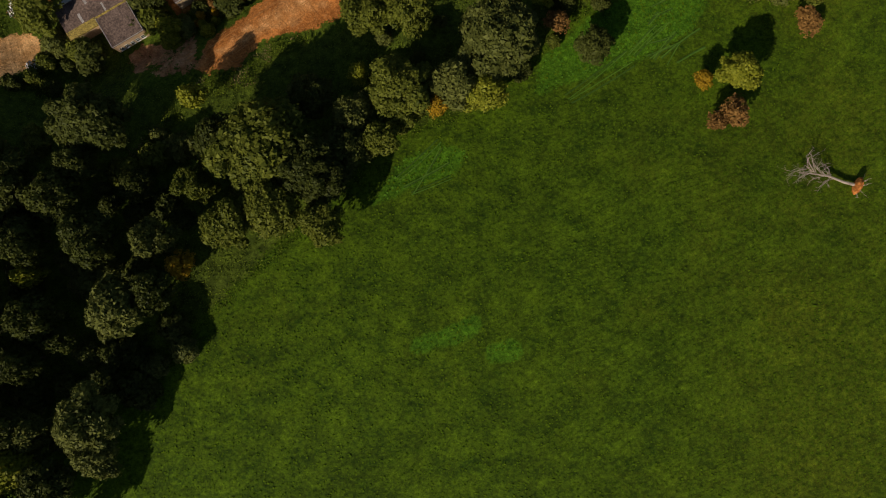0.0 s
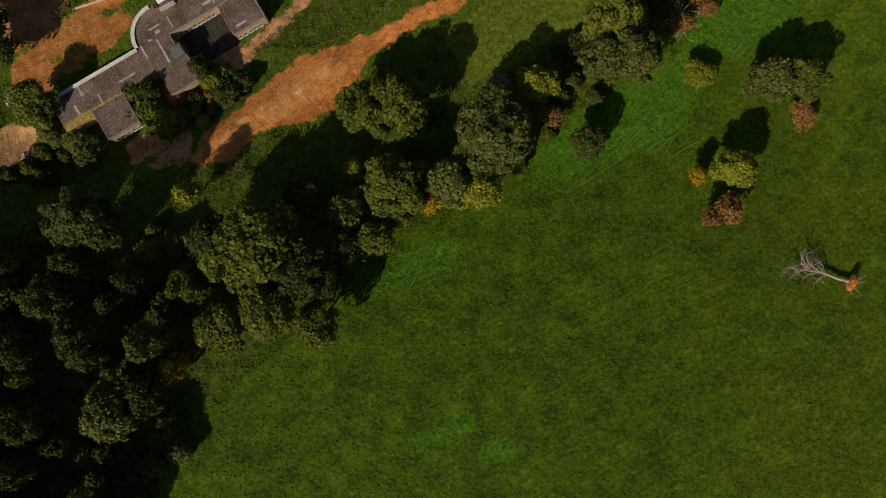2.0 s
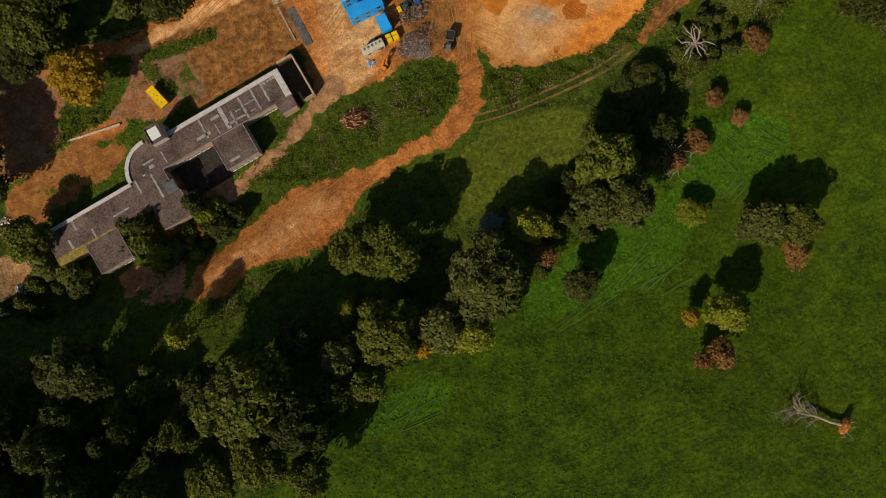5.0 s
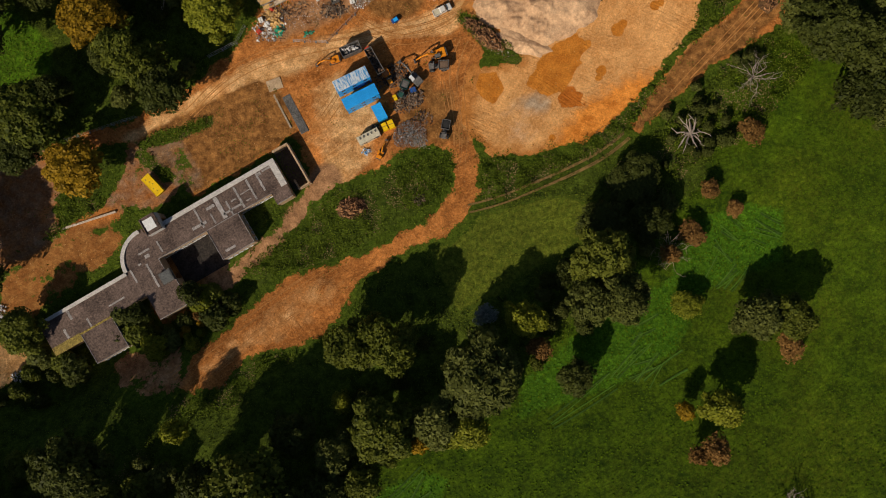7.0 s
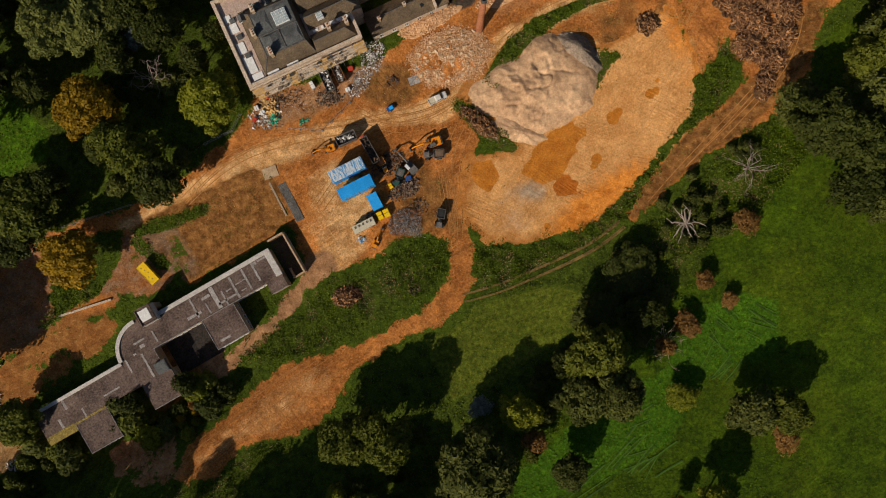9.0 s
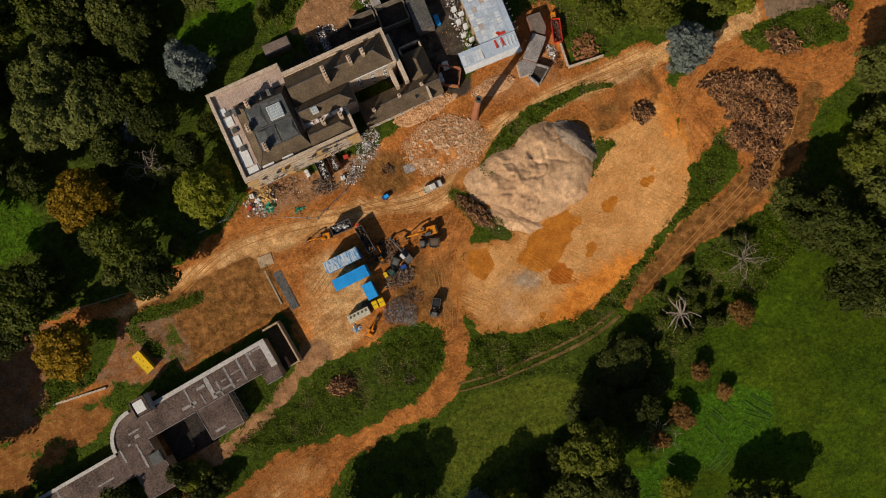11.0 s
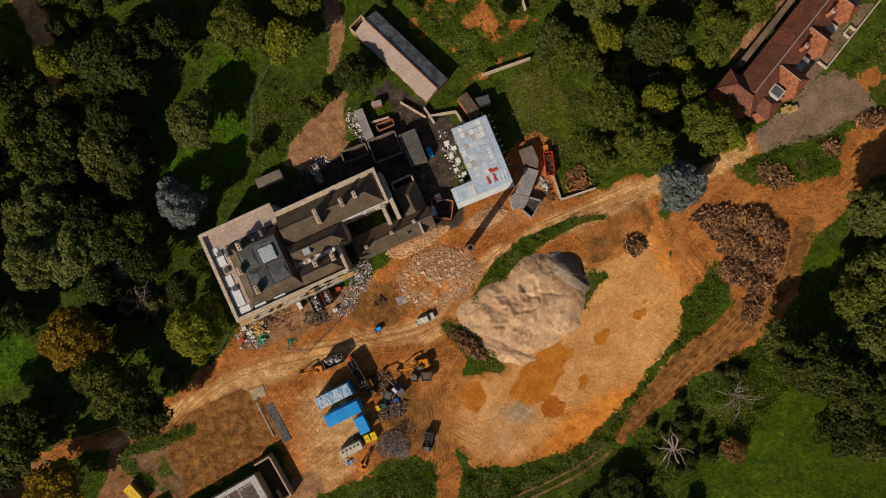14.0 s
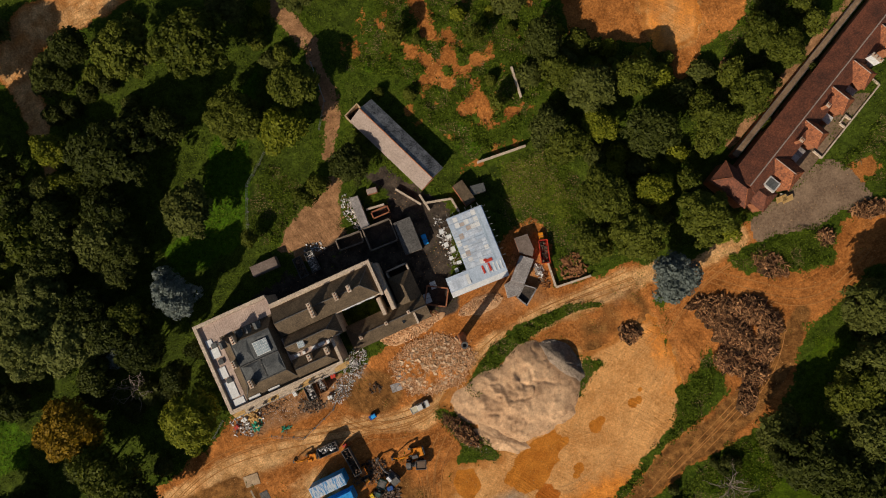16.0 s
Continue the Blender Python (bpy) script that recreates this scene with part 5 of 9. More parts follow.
# low east wing
low_wing = thing("service_wing", pose(-42.9, 144.2, 0, 0, 0, 25.0), "low brown slate-roofed service wing beside the mansion", "outbuilding")
shell(low_wing, M_STONE, [(33.5, 1.0), (54.9, 1.0), (54.9, 16.4), (48.9, 16.4), (48.9, 7.2), (33.5, 7.2)], -0.5, 4.3, 0.4)
roof_part(low_wing, M_SLATE, 33.2, 55.2, 0.7, 7.5, 4.3, 6.9, along="x", hip_a=0.9, hip_b=0.0)
ridge_part(low_wing, M_SLATE_DARK, (36.3, 4.1, 6.92), (55.2, 4.1, 6.92))
roof_part(low_wing, M_SLATE, 48.7, 55.1, 6.6, 14.4, 4.34, 6.8, along="y", hip_a=0.0, hip_b=1.0)
one_box("party_wall", M_STONE, low_wing, 51.2, 51.7, 0.6, 4.2, 4.0, 6.6)
for x, y in ((36.6, 3.4), (44.0, 4.1), (50.4, 4.4)):
    stack(low_wing, x, y, 5.6, 7.9, 0.7, 0.7, 1)
one_box("rooflight", M_GLASS, low_wing, 47.8, 48.5, 2.2, 3.2, 5.0, 6.05)
for k in range(5):
    window(low_wing, 35.8 + k * 3.6, 1.0, 1.2, 1.1, 1.6, -90, M_WHITE)

# ---- roofless rooms and huts behind the mansion ----
def ruin_room(x, y, turn, lx, ly, high, mat, label, floor_mat=None, roof=None):
    ob = thing("roofless_building", pose(x, y, ground_z(x, y), 0, 0, turn), label, "ruin", "roofless outbuildings")
    shell(ob, mat, [(-lx / 2, -ly / 2), (lx / 2, -ly / 2), (lx / 2, ly / 2), (-lx / 2, ly / 2)], -0.4, high, 0.32)
    one_box("floor_slab", floor_mat or M_FLOOR_DARK, ob, -lx / 2 + 0.33, lx / 2 - 0.33, -ly / 2 + 0.33, ly / 2 - 0.33, -0.3, 0.12)
    if roof:
        one_box("flat_roof", roof, ob, -lx / 2 + 0.05, lx / 2 - 0.05, -ly / 2 + 0.05, ly / 2 - 0.05, high + 0.003, high + 0.2)
    return ob




ruin_room(-15.1, 187.8, 21.3, 7.2, 3.3, 2.8, M_OLDWALL, "roofless grey room with a dark floor behind the mansion", None, None)
ruin_room(-7.1, 189.5, 22.4, 8.0, 6.4, 3.0, M_OLDWALL, "roofless grey yard range with a dark floor", None, None)
ruin_room(0.3, 189.2, 22.4, 4.8, 9.1, 3.4, M_OLDWALL, "low outbuilding with a dark flat felt roof", None, M_SLATE_DARK)
ruin_room(-12.6, 195.2, 22.4, 2.4, 9.0, 2.4, M_STONE, "broken hut covered in pale crumbled slabs", None, M_SCREED)
ruin_room(-37.6, 180.6, 24.0, 7.2, 3.0, 2.6, M_OLDWALL, "small hut with a brown flat roof beside the mansion", None, M_BROWNFELT)
ruin_room(-7.2, 195.5, 24.1, 4.9, 2.1, 1.8, M_BRICK, "small roofless brick room", None, None)
ruin_room(15.0, 200.7, -54.0, 6.4, 3.1, 3.0, M_BRICK, "narrow lean-to with a brown felt roof by the barn", None, M_SLATE)
ruin_room(18.6, 201.9, 16.2, 3.9, 2.4, 2.4, M_STONE, "small shed with a grey felt roof", None, M_DECK_GREY)
ruin_room(8.0, 173.3, -6.5, 6.0, 5.2, 2.2, M_BRICK, "roofless yard room between the wings", None, None)
ruin_room(-9.5, 201.1, 16.1, 2.8, 1.5, 2.0, M_BRICK, "tiny shed with a pinkish sheet roof", None, M_BARN)

def hut(corners, high, roof_mat, wall_mat, label, open_top=False):
    """A hut on an uneven outline, with a slab roof or a dark open inside."""
    cx, cy = sum(p[0] for p in corners) / len(corners), sum(p[1] for p in corners) / len(corners)
    ob = thing("hut", pose(cx, cy, ground_z(cx, cy)), label, "hut", "adjoining huts")
    line = [(px - cx, py - cy) for px, py in corners]
    shell(ob, wall_mat, line, -0.4, high, 0.3)
    bm = bmesh.new()
    k = 0.9 if open_top else 1.03
    # Open huts get a raised dark fill inside their walls.
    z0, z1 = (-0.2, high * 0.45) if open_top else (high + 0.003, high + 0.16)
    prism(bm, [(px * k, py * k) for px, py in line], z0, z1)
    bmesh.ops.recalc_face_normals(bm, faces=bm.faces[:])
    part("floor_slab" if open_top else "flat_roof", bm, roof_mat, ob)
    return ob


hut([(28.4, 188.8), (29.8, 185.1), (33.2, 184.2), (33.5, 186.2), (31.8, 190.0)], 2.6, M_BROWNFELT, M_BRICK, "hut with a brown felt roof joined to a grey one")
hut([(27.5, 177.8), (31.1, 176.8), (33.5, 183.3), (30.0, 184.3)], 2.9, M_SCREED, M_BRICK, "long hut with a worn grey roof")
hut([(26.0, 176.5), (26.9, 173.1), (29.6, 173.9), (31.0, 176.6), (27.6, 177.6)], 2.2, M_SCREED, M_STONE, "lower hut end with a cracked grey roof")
hut([(29.1, 173.3), (32.0, 170.9), (34.7, 175.7), (31.2, 176.7), (29.8, 174.0)], 2.0, M_FLOOR_DARK, M_SCREED, "broken roofless hut with a dark inside", True)


# ---- white tin-roofed building ----
tin = thing("tin_roofed_building", pose(12.4, 173.5, 0, 0, 0, 22.6), "building under a pale tin sheet roof with scaffold poles", "building")
shell(tin, M_BUFF, [(0.5, 0.6), (14.9, 0.6), (14.9, 18.9), (6.0, 18.9), (6.0, 4.6), (0.5, 4.6)], -0.5, 4.6, 0.35)
shell(tin, M_TIN, [(6.1, 5.2), (14.8, 5.2), (14.8, 18.8), (6.1, 18.8)], 4.61, 6.6, 0.1)
bm = bmesh.new()
prism(bm, [(-0.2, -0.3), (15.6, -0.3), (15.6, 5.0), (-0.2, 5.0)], 4.95, 5.12)
bm.verts.ensure_lookup_table()
for v in bm.verts:
    v.co.z += max(0.0, v.co.y) * 0.10
part("front_roof", bm, M_TIN, tin, "pale tin lean-to roof")
one_box("fascia", M_WHITE, tin, -0.22, 15.62, -0.42, -0.3, 4.55, 5.15)
one_box("roof", M_TIN, tin, 5.7, 15.4, 4.85, 19.3, 6.7, 6.86, "pale tin sheet roof")
rng = np.random.default_rng(5)
for i in range(6):
    for j in range(9):
        pick = rng.random()
        x0, y0 = 5.9 + i * 1.26, 5.0 + j * 1.57
        if pick < 0.85:
            one_box("roof_sheet", M_WHITE if pick < 0.2 else M_TIN_PINK if pick < 0.28 else M_TIN_DULL, tin, x0, x0 + 1.2, y0, y0 + 1.5 * (0.6 + 0.4 * rng.random()), 6.865 + 0.02 * ((i + j) % 2), 6.9 + 0.02 * ((i + j) % 2))
for k in range(6):
    one_box("roof_sheet", M_TIN_DULL if k < 5 else M_WHITE, tin, 0.1 + k * 0.95, 1.0 + k * 0.95, 1.3, 4.7, 5.5, 5.53)
for x0, x1, y0, y1 in ((9.6, 10.1, 2.4, 4.6), (11.4, 11.9, 2.5, 4.7), (10.9, 12.9, 4.9, 5.7), (10.6, 11.5, 5.5, 6.0)):
    one_box("red_sheet", M_RED_PAINT, tin, x0, x1, y0, y1, 6.93 if y0 > 4.8 else 5.5, 6.99 if y0 > 4.8 else 5.66, "red painted sheet")
bm = bmesh.new()
v = [bm.verts.new(p) for p in ((13.6, 4.9, 6.9), (15.6, 4.9, 6.5), (15.6, 19.3, 6.5), (13.6, 19.3, 6.9), (13.6, 4.9, 6.97), (15.6, 4.9, 6.57), (15.6, 19.3, 6.57), (13.6, 19.3, 6.97))]
for f in ((3, 2, 1, 0), (4, 5, 6, 7), (0, 1, 5, 4), (1, 2, 6, 5), (2, 3, 7, 6), (3, 0, 4, 7)):
    bm.faces.new([v[k] for k in f])
part("roof_strip", bm, M_TIN_BLUE, tin, "bluish-white sloping sheet strip")
one_box("front_strip", M_WHITE, tin, -0.2, 15.6, -0.28, 1.0, 5.16, 5.24, "white sheet strip along the front edge")
for k in range(9):
    bm = bmesh.new()
    tube(bm, [(5.8, 5.0 + k * 1.77, 6.93), (13.5, 5.0 + k * 1.77, 6.93)], [0.05, 0.05], 4)
    part("seam", bm, M_TIN, tin)
for k in range(16):
    bm = bmesh.new()
    tube(bm, [(0.2 + k, 1.1, 5.26), (0.2 + k, 4.7, 5.6)], [0.03, 0.03], 4)
    part("seam", bm, M_TIN, tin)
for k in range(5):
    one_box("white_strip", M_WHITE, tin, 10.8 + k * 0.95, 11.1 + k * 0.95, 2.0, 4.7, 5.52, 5.56)
for g in range(2):
    for k in range(5):
        window(tin, 5.1 + g * 4.6 + k * 0.86, 0.6, 2.3, 0.74, 1.5, -90, M_WHITE, 1, 2)
one_box("door", M_SLATE_DARK, tin, 2.4, 3.4, 0.5, 0.58, -0.2, 2.1)
for k in range(9):
    for x0, x1 in ((4.6, 6.6), (15.0, 16.5)):
        bm = bmesh.new()
        y = 5.2 + k * 1.72
        tube(bm, [(x0, y, 6.5), (x1, y, 6.5)], [0.04, 0.04], 5)
        part("scaffold_pole", bm, M_STEEL, tin)
        bm = bmesh.new()
        xx = x0 if x0 < 5 else x1
        tube(bm, [(xx, y, -0.3), (xx, y, 7.4)], [0.04, 0.04], 5)
        part("scaffold_pole", bm, M_STEEL, tin)
for k in range(6):
    bm = bmesh.new()
    tube(bm, [(6.2 + k * 1.7, 18.9, 6.6), (6.2 + k * 1.7, 20.3, 6.6)], [0.04, 0.04], 5)
    part("scaffold_pole", bm, M_STEEL, tin)
# White blocks standing in for the lean-to's white scaffold grid.
for k in range(7):
    x0, y0 = 2.6 + 1.4 * (k % 2) + 0.4 * rng.random(), 5.4 + k * 1.8
    one_box("roof_unit", M_WHITE, tin, x0, x0 + 0.9 + 0.5 * rng.random(), y0, y0 + 0.8 + 0.5 * rng.random(), 2.8, 3.9 + 0.5 * rng.random(), soft=0.04)

# ---- tall brick chimney ----
shaft = thing("brick_chimney", pose(14.95, 162.7, 0), "tall round red brick chimney with a dark open top", "chimney")
bm = bmesh.new()
tube(bm, [(0, 0, -0.5), (0, 0, 1.0), (0, 0, 11.0), (0, 0, 20.4)], [1.15, 1.05, 0.85, 0.68], 20)
part("shaft", bm, M_BRICK, shaft, smooth=True)
bm = bmesh.new()
for ro, ri, z0, z1 in ((0.84, 0.46, 20.3, 21.3),):
    rings = [[bm.verts.new((r * math.cos(a * math.pi / 10), r * math.sin(a * math.pi / 10), z)) for a in range(20)] for r, z in ((ro, z0), (ro, z1), (ri, z1), (ri, z0 + 0.15))]
    for lower, upper in zip(rings, rings[1:]):
        for s in range(20):
            bm.faces.new((lower[s], lower[(s + 1) % 20], upper[(s + 1) % 20], upper[s]))
    bm.faces.new(rings[-1][::-1])
part("rim", bm, M_SLATE_DARK, shaft, "soot-dark open rim")

# ---- barn ----
barn = thing("barn", pose(-2.9, 213.1, ground_z(-3, 213), 0, 0, -43.2), "long barn with a pale pinkish ridged roof", "barn")
shell(barn, M_BRICK, [(-12.7, -3.7), (12.7, -3.7), (12.7, 3.7), (-12.7, 3.7)], -0.6, 4.2, 0.35)
for s, mat_side, words in ((-1, M_BARN, "pale pinkish sheet roof slope"), (1, M_LICHEN, "dark slate roof slope mottled with pale lichen")):
    bm = bmesh.new()
    a, b, c, d = (-13.1, s * 4.1, 4.0), (13.1, s * 4.1, 4.0), (13.1, 0, 6.1), (-13.1, 0, 6.1)
    up = [bm.verts.new(p) for p in (a, b, c, d)]
    dn = [bm.verts.new((p[0], p[1], p[2] - 0.16)) for p in (a, b, c, d)]
    quads = [up, dn[::-1]] + [[up[k], dn[k], dn[(k + 1) % 4], up[(k + 1) % 4]] for k in range(4)]
    for q in quads:
        bm.faces.new(q)
    bmesh.ops.recalc_face_normals(bm, faces=bm.faces[:])
    part("roof_slope", bm, mat_side, barn, words)
ridge_part(barn, M_BRICK, (-13.1, 0, 6.12), (13.1, 0, 6.12), 0.3)
for s in (-1, 1):
    bm = bmesh.new()
    v = [bm.verts.new(p) for p in ((s * 12.68, -3.7, 4.0), (s * 12.68, 3.7, 4.0), (s * 12.68, 0, 5.85), (s * 12.35, -3.7, 4.0), (s * 12.35, 3.7, 4.0), (s * 12.35, 0, 5.85))]
    for f in ((0, 1, 2), (5, 4, 3), (0, 3, 4, 1), (1, 4, 5, 2), (2, 5, 3, 0)):
        bm.faces.new([v[k] for k in f])
    bmesh.ops.recalc_face_normals(bm, faces=bm.faces[:])
    part("gable", bm, M_BRICK, barn)
for k in range(5):
    window(barn, -9.5 + k * 4.7, -3.7, 1.4, 1.3, 1.5, -90, M_WHITE)
for x0, x1, y0, y1, z1 in ((-15.1, -14.8, -4.0, 0.6, 4.3), (-14.8, -13.15, -4.0, -3.75, 4.1), (-14.8, -13.15, 0.35, 0.6, 4.4)):
    one_box("end_wall", M_BUFF, barn, x0, x1, y0, y1, -0.6, z1, "pale broken end wall")
one_box("end_floor", M_FLOOR_DARK, barn, -14.79, -12.71, -3.74, 0.34, -0.4, 1.2)
one_box("verge", M_BRICK, barn, 13.1, 13.3, -4.1, 0.0, 3.9, 4.2)
one_box("door", M_TIMBER, barn, 8.2, 10.2, -3.8, -3.68, -0.2, 2.4)
one_box("lintel", M_STONE, barn, 8.0, 10.4, -3.84, -3.7, 2.42, 2.7)

# ---- flat-roofed derelict block ----
BLOCK_Z = 0.35
block = thing("derelict_block", pose(-70.1, 77.15, BLOCK_Z, 0, 0, 30.3), "derelict flat-roofed brick block with a rounded corner and pale parapets", "derelict building")
RH = 4.5
arc = [(8.4 * math.cos(math.pi - k * math.pi / 2 / 12), 1.0 + 8.0 * math.sin(math.pi - k * math.pi / 2 / 12)) for k in range(13)]
OUT = {
    "bar": [(0, 0), (39.3, 0), (39.3, 7.6), (0, 7.6)],
    "corner": [(0.9, -6.6), (0.9, 9.0)] + arc[::-1] + [(-8.4, -6.6)],
    "stub": [(34.7, -3.2), (39.3, -3.2), (39.3, -0.02), (34.7, -0.02)],
    "wing": [(15.4, -8.6), (24.7, -8.6), (24.7, -0.02), (15.4, -0.02)],
    "west": [(-34.4, -6.7), (-8.42, -6.7), (-8.42, 0.9), (-34.4, 0.9)],
    "west_wing": [(-26.2, -15.6), (-17.0, -15.6), (-17.0, -6.72), (-26.2, -6.72)],
    "annexe": [(-6.4, -13.9), (2.3, -13.9), (2.3, -6.62), (-6.4, -6.62)],
}
for k, (key, line) in enumerate(OUT.items()):
    shell(block, M_BUFF, line, -1.4, RH - 0.25 - 0.004 * k, 0.3)
    bm = bmesh.new()
    grow = 1.015
    cx, cy = sum(p[0] for p in line) / len(line), sum(p[1] for p in line) / len(line)
    prism(bm, [(cx + (px - cx) * grow, cy + (py - cy) * grow) for px, py in line], RH - 0.25 - 0.004 * k + 0.003, RH + 0.012 * k)
    bmesh.ops.recalc_face_normals(bm, faces=bm.faces[:])
    part("roof_slab", bm, M_FELT, block, "dark roof felt, stained and patched")
TOP = RH + 0.09
one_box("parapet", M_CONCRETE, block, 6.2, 39.6, 6.7, 7.8, RH - 0.3, TOP + 0.3, "pale concrete roof edge", soft=0.04)
one_box("parapet", M_CONCRETE, block, 37.9, 39.62, 0.2, 6.68, RH - 0.3, TOP + 0.27, "pale concrete roof edge", soft=0.04)
one_box("parapet", M_CONCRETE, block, -34.6, -8.2, 0.25, 1.15, RH - 0.3, TOP + 0.3, "pale concrete roof edge", soft=0.04)
bm = bmesh.new()
ring = []
for a in arc:
    o = lambda f: (a[0] * f, 1.0 + (a[1] - 1.0) * f)
    ring.append([bm.verts.new((*o(f), z)) for f, z in ((1.02, RH - 0.3), (1.02, TOP + 0.3), (0.9, TOP + 0.3), (0.9, RH - 0.3))])
for p, q in zip(ring, ring[1:]):
    for e in range(4):
        bm.faces.new((p[e], p[(e + 1) % 4], q[(e + 1) % 4], q[e]))
bm.faces.new(ring[0])
bm.faces.new(ring[-1][::-1])
bmesh.ops.recalc_face_normals(bm, faces=bm.faces[:])
part("parapet", bm, M_CONCRETE, block, "curved pale concrete roof edge")
for a, b in (((15.4, -8.6), (15.4, -0.2)), ((24.7, -8.6), (24.7, -0.2)), ((15.4, -8.6), (24.7, -8.6)), ((-26.2, -15.6), (-17, -15.6)), ((-17, -15.6), (-17, -6.9)), ((-26.2, -15.6), (-26.2, -6.9)),
             ((1.0, 0), (15.3, 0)), ((24.8, 0), (34.6, 0)), ((2.3, -13.9), (2.3, -6.7)), ((-6.4, -13.9), (2.3, -13.9)), ((34.7, -3.2), (39.3, -3.2)), ((1.0, -6.5), (1.0, -0.1)), ((15.5, 0.05), (24.6, 0.05))):
    bm = bmesh.new()
    tube(bm, [(*a, RH + 0.09), (*b, RH + 0.09)], [0.1, 0.1], 4)
    part("roof_edge", bm, M_SCREED, block)
rng = np.random.default_rng(11)
for x0, x1, y0, y1 in ((15.0, 15.6, 1.1, 6.6), (12.4, 16.5, 1.7, 2.6), (20.7, 22.0, 0.4, 6.5), (21.4, 27.0, 1.2, 1.9), (26.6, 27.3, 0.3, 6.4), (23.2, 23.8, 0.0, 4.2), (18.2, 18.7, 0.5, 3.4), (18.0, 20.4, 4.4, 5.3),
                       (30.4, 31.1, 0.6, 6.5), (27.6, 30.6, 3.6, 4.0), (33.4, 34.1, 1.5, 6.6), (34.0, 35.0, 5.6, 6.6), (24.6, 26.2, 3.2, 3.7), (28.2, 29.6, 1.4, 1.8), (35.4, 37.8, 5.9, 6.6),
                       (2.5, 3.1, 1.0, 4.2), (-3.0, 0.2, 3.2, 3.8), (-1.9, -0.6, 1.6, 2.6), (-7.2, -6.6, -2.6, 1.1), (-2.8, -2.1, -6.4, 0.4), (-4.4, -3.6, 0.8, 1.4), (-16.3, -11.6, -4.5, -3.9),
                       (-23.1, -22.5, -7.0, -4.1), (-26.7, -25.9, -2.4, 0.2), (-29.8, -29.0, -6.2, -3.6), (17.0, 20.0, -7.4, -6.6)):
    bm = bmesh.new()
    n = 14
    edge = [(x0 + (x1 - x0) * k / n, y0 + 0.16 * rng.random()) for k in range(n + 1)] + [(x1 - (x1 - x0) * k / n, y1 - 0.16 * rng.random()) for k in range(n + 1)]
    if y1 - y0 > x1 - x0:
        edge = [(x1 - 0.14 * rng.random(), y0 + (y1 - y0) * k / n) for k in range(n + 1)] + [(x0 + 0.14 * rng.random(), y1 - (y1 - y0) * k / n) for k in range(n + 1)]
    prism(bm, edge, RH + 0.05, RH + 0.102)
    part("roof_patch", bm, M_SCREED, block, "pale worn strip on the felt")
one_box("mossy_edge", M_MOSS, block, -34.6, -26.3, -8.6, -6.4, RH - 0.5, RH + 0.085, "mossy yellow-green roof edge")
one_box("mossy_edge", M_MOSS, block, -26.2, -17.1, -7.1, -6.6, RH - 0.4, TOP + 0.05, "mossy yellow-green roof edge")
one_box("masonry", M_BUFF, block, -34.4, -26.3, -8.5, -6.72, -1.4, RH - 0.52)
# Court floor toned near black and kept level rather than sunk.
one_box("court_floor", M_COURT_DARK, block, 2.4, 15.3, -9.5, -0.05, -0.6, 0.16, "dark rubble-strewn court floor")
penthouse = one_box("roof_box", M_SLATE_DARK, block, -0.9, 2.4, -6.8, -3.6, RH - 0.1, RH + 1.1, "small grey rooftop box", soft=0.05)
one_box("lid", M_DECK_GREY, penthouse, -0.7, 2.2, -6.6, -3.8, RH + 1.1, RH + 1.16)
tower = one_box("lift_room", M_CONCRETE, block, 2.3, 6.6, 5.9, 10.6, RH - 0.5, 6.8, "raised pale rooftop box", soft=0.05)
one_box("lid", M_FELT, tower, 2.4, 6.5, 6.0, 10.5, 6.8, 6.86)
one_box("slab", M_WHITE, tower, 2.9, 5.6, 6.9, 9.9, 6.86, 6.96)
shell(tower, M_FELT, [(2.3, 5.9), (6.6, 5.9), (6.6, 10.6), (2.3, 10.6)], 6.861, 7.2, 0.2, "rim")
one_box("masonry", M_BUFF, block, 2.4, 6.5, 9.1, 10.5, -1.2, RH - 0.52)
for k in range(9):
    window(block, 1.8 + k * 1.4, 0, 0.6, 1.0, 1.7, -90, M_WHITE)
for k in range(7):
    window(block, 25.4 + k * 1.35, 0, 0.6, 1.0, 1.7, -90, M_WHITE)
for k in range(5):
    window(block, 16.2 + k * 1.6, -8.6, 0.6, 1.1, 1.7, -90, M_WHITE)
    window(block, -25.0 + k * 1.6, -15.6, 0.6, 1.1, 1.7, -90, M_WHITE)
for k in range(5):
    window(block, 24.7, -7.5 + k * 1.6, 0.6, 1.0, 1.7, 0, M_WHITE)
for k in range(10):
    window(block, 8.0 + k * 3.1, 7.6, 0.8, 1.6, 1.5, 90, M_WHITE)
# roofless room at its end
end_room = thing("roofless_room", pose(-70.1, 77.15, BLOCK_Z, 0, 0, 30.3), "roofless end room with low buff brick walls", "ruin")
for x0, x1, y0, y1, h in ((40.0, 44.6, 9.4, 9.9, 3.1), (44.2, 44.7, -2.2, 9.38, 3.0), (41.0, 44.18, -2.2, -1.8, 2.4), (41.0, 41.4, -1.78, 0.8, 1.6)):
    one_box("masonry", M_BUFF, end_room, x0, x1, y0, y1, -0.8, h, soft=0.06)
one_box("floor_slab", M_FLOOR_DARK, end_room, 39.8, 44.18, -1.78, 9.38, -0.6, 0.1)

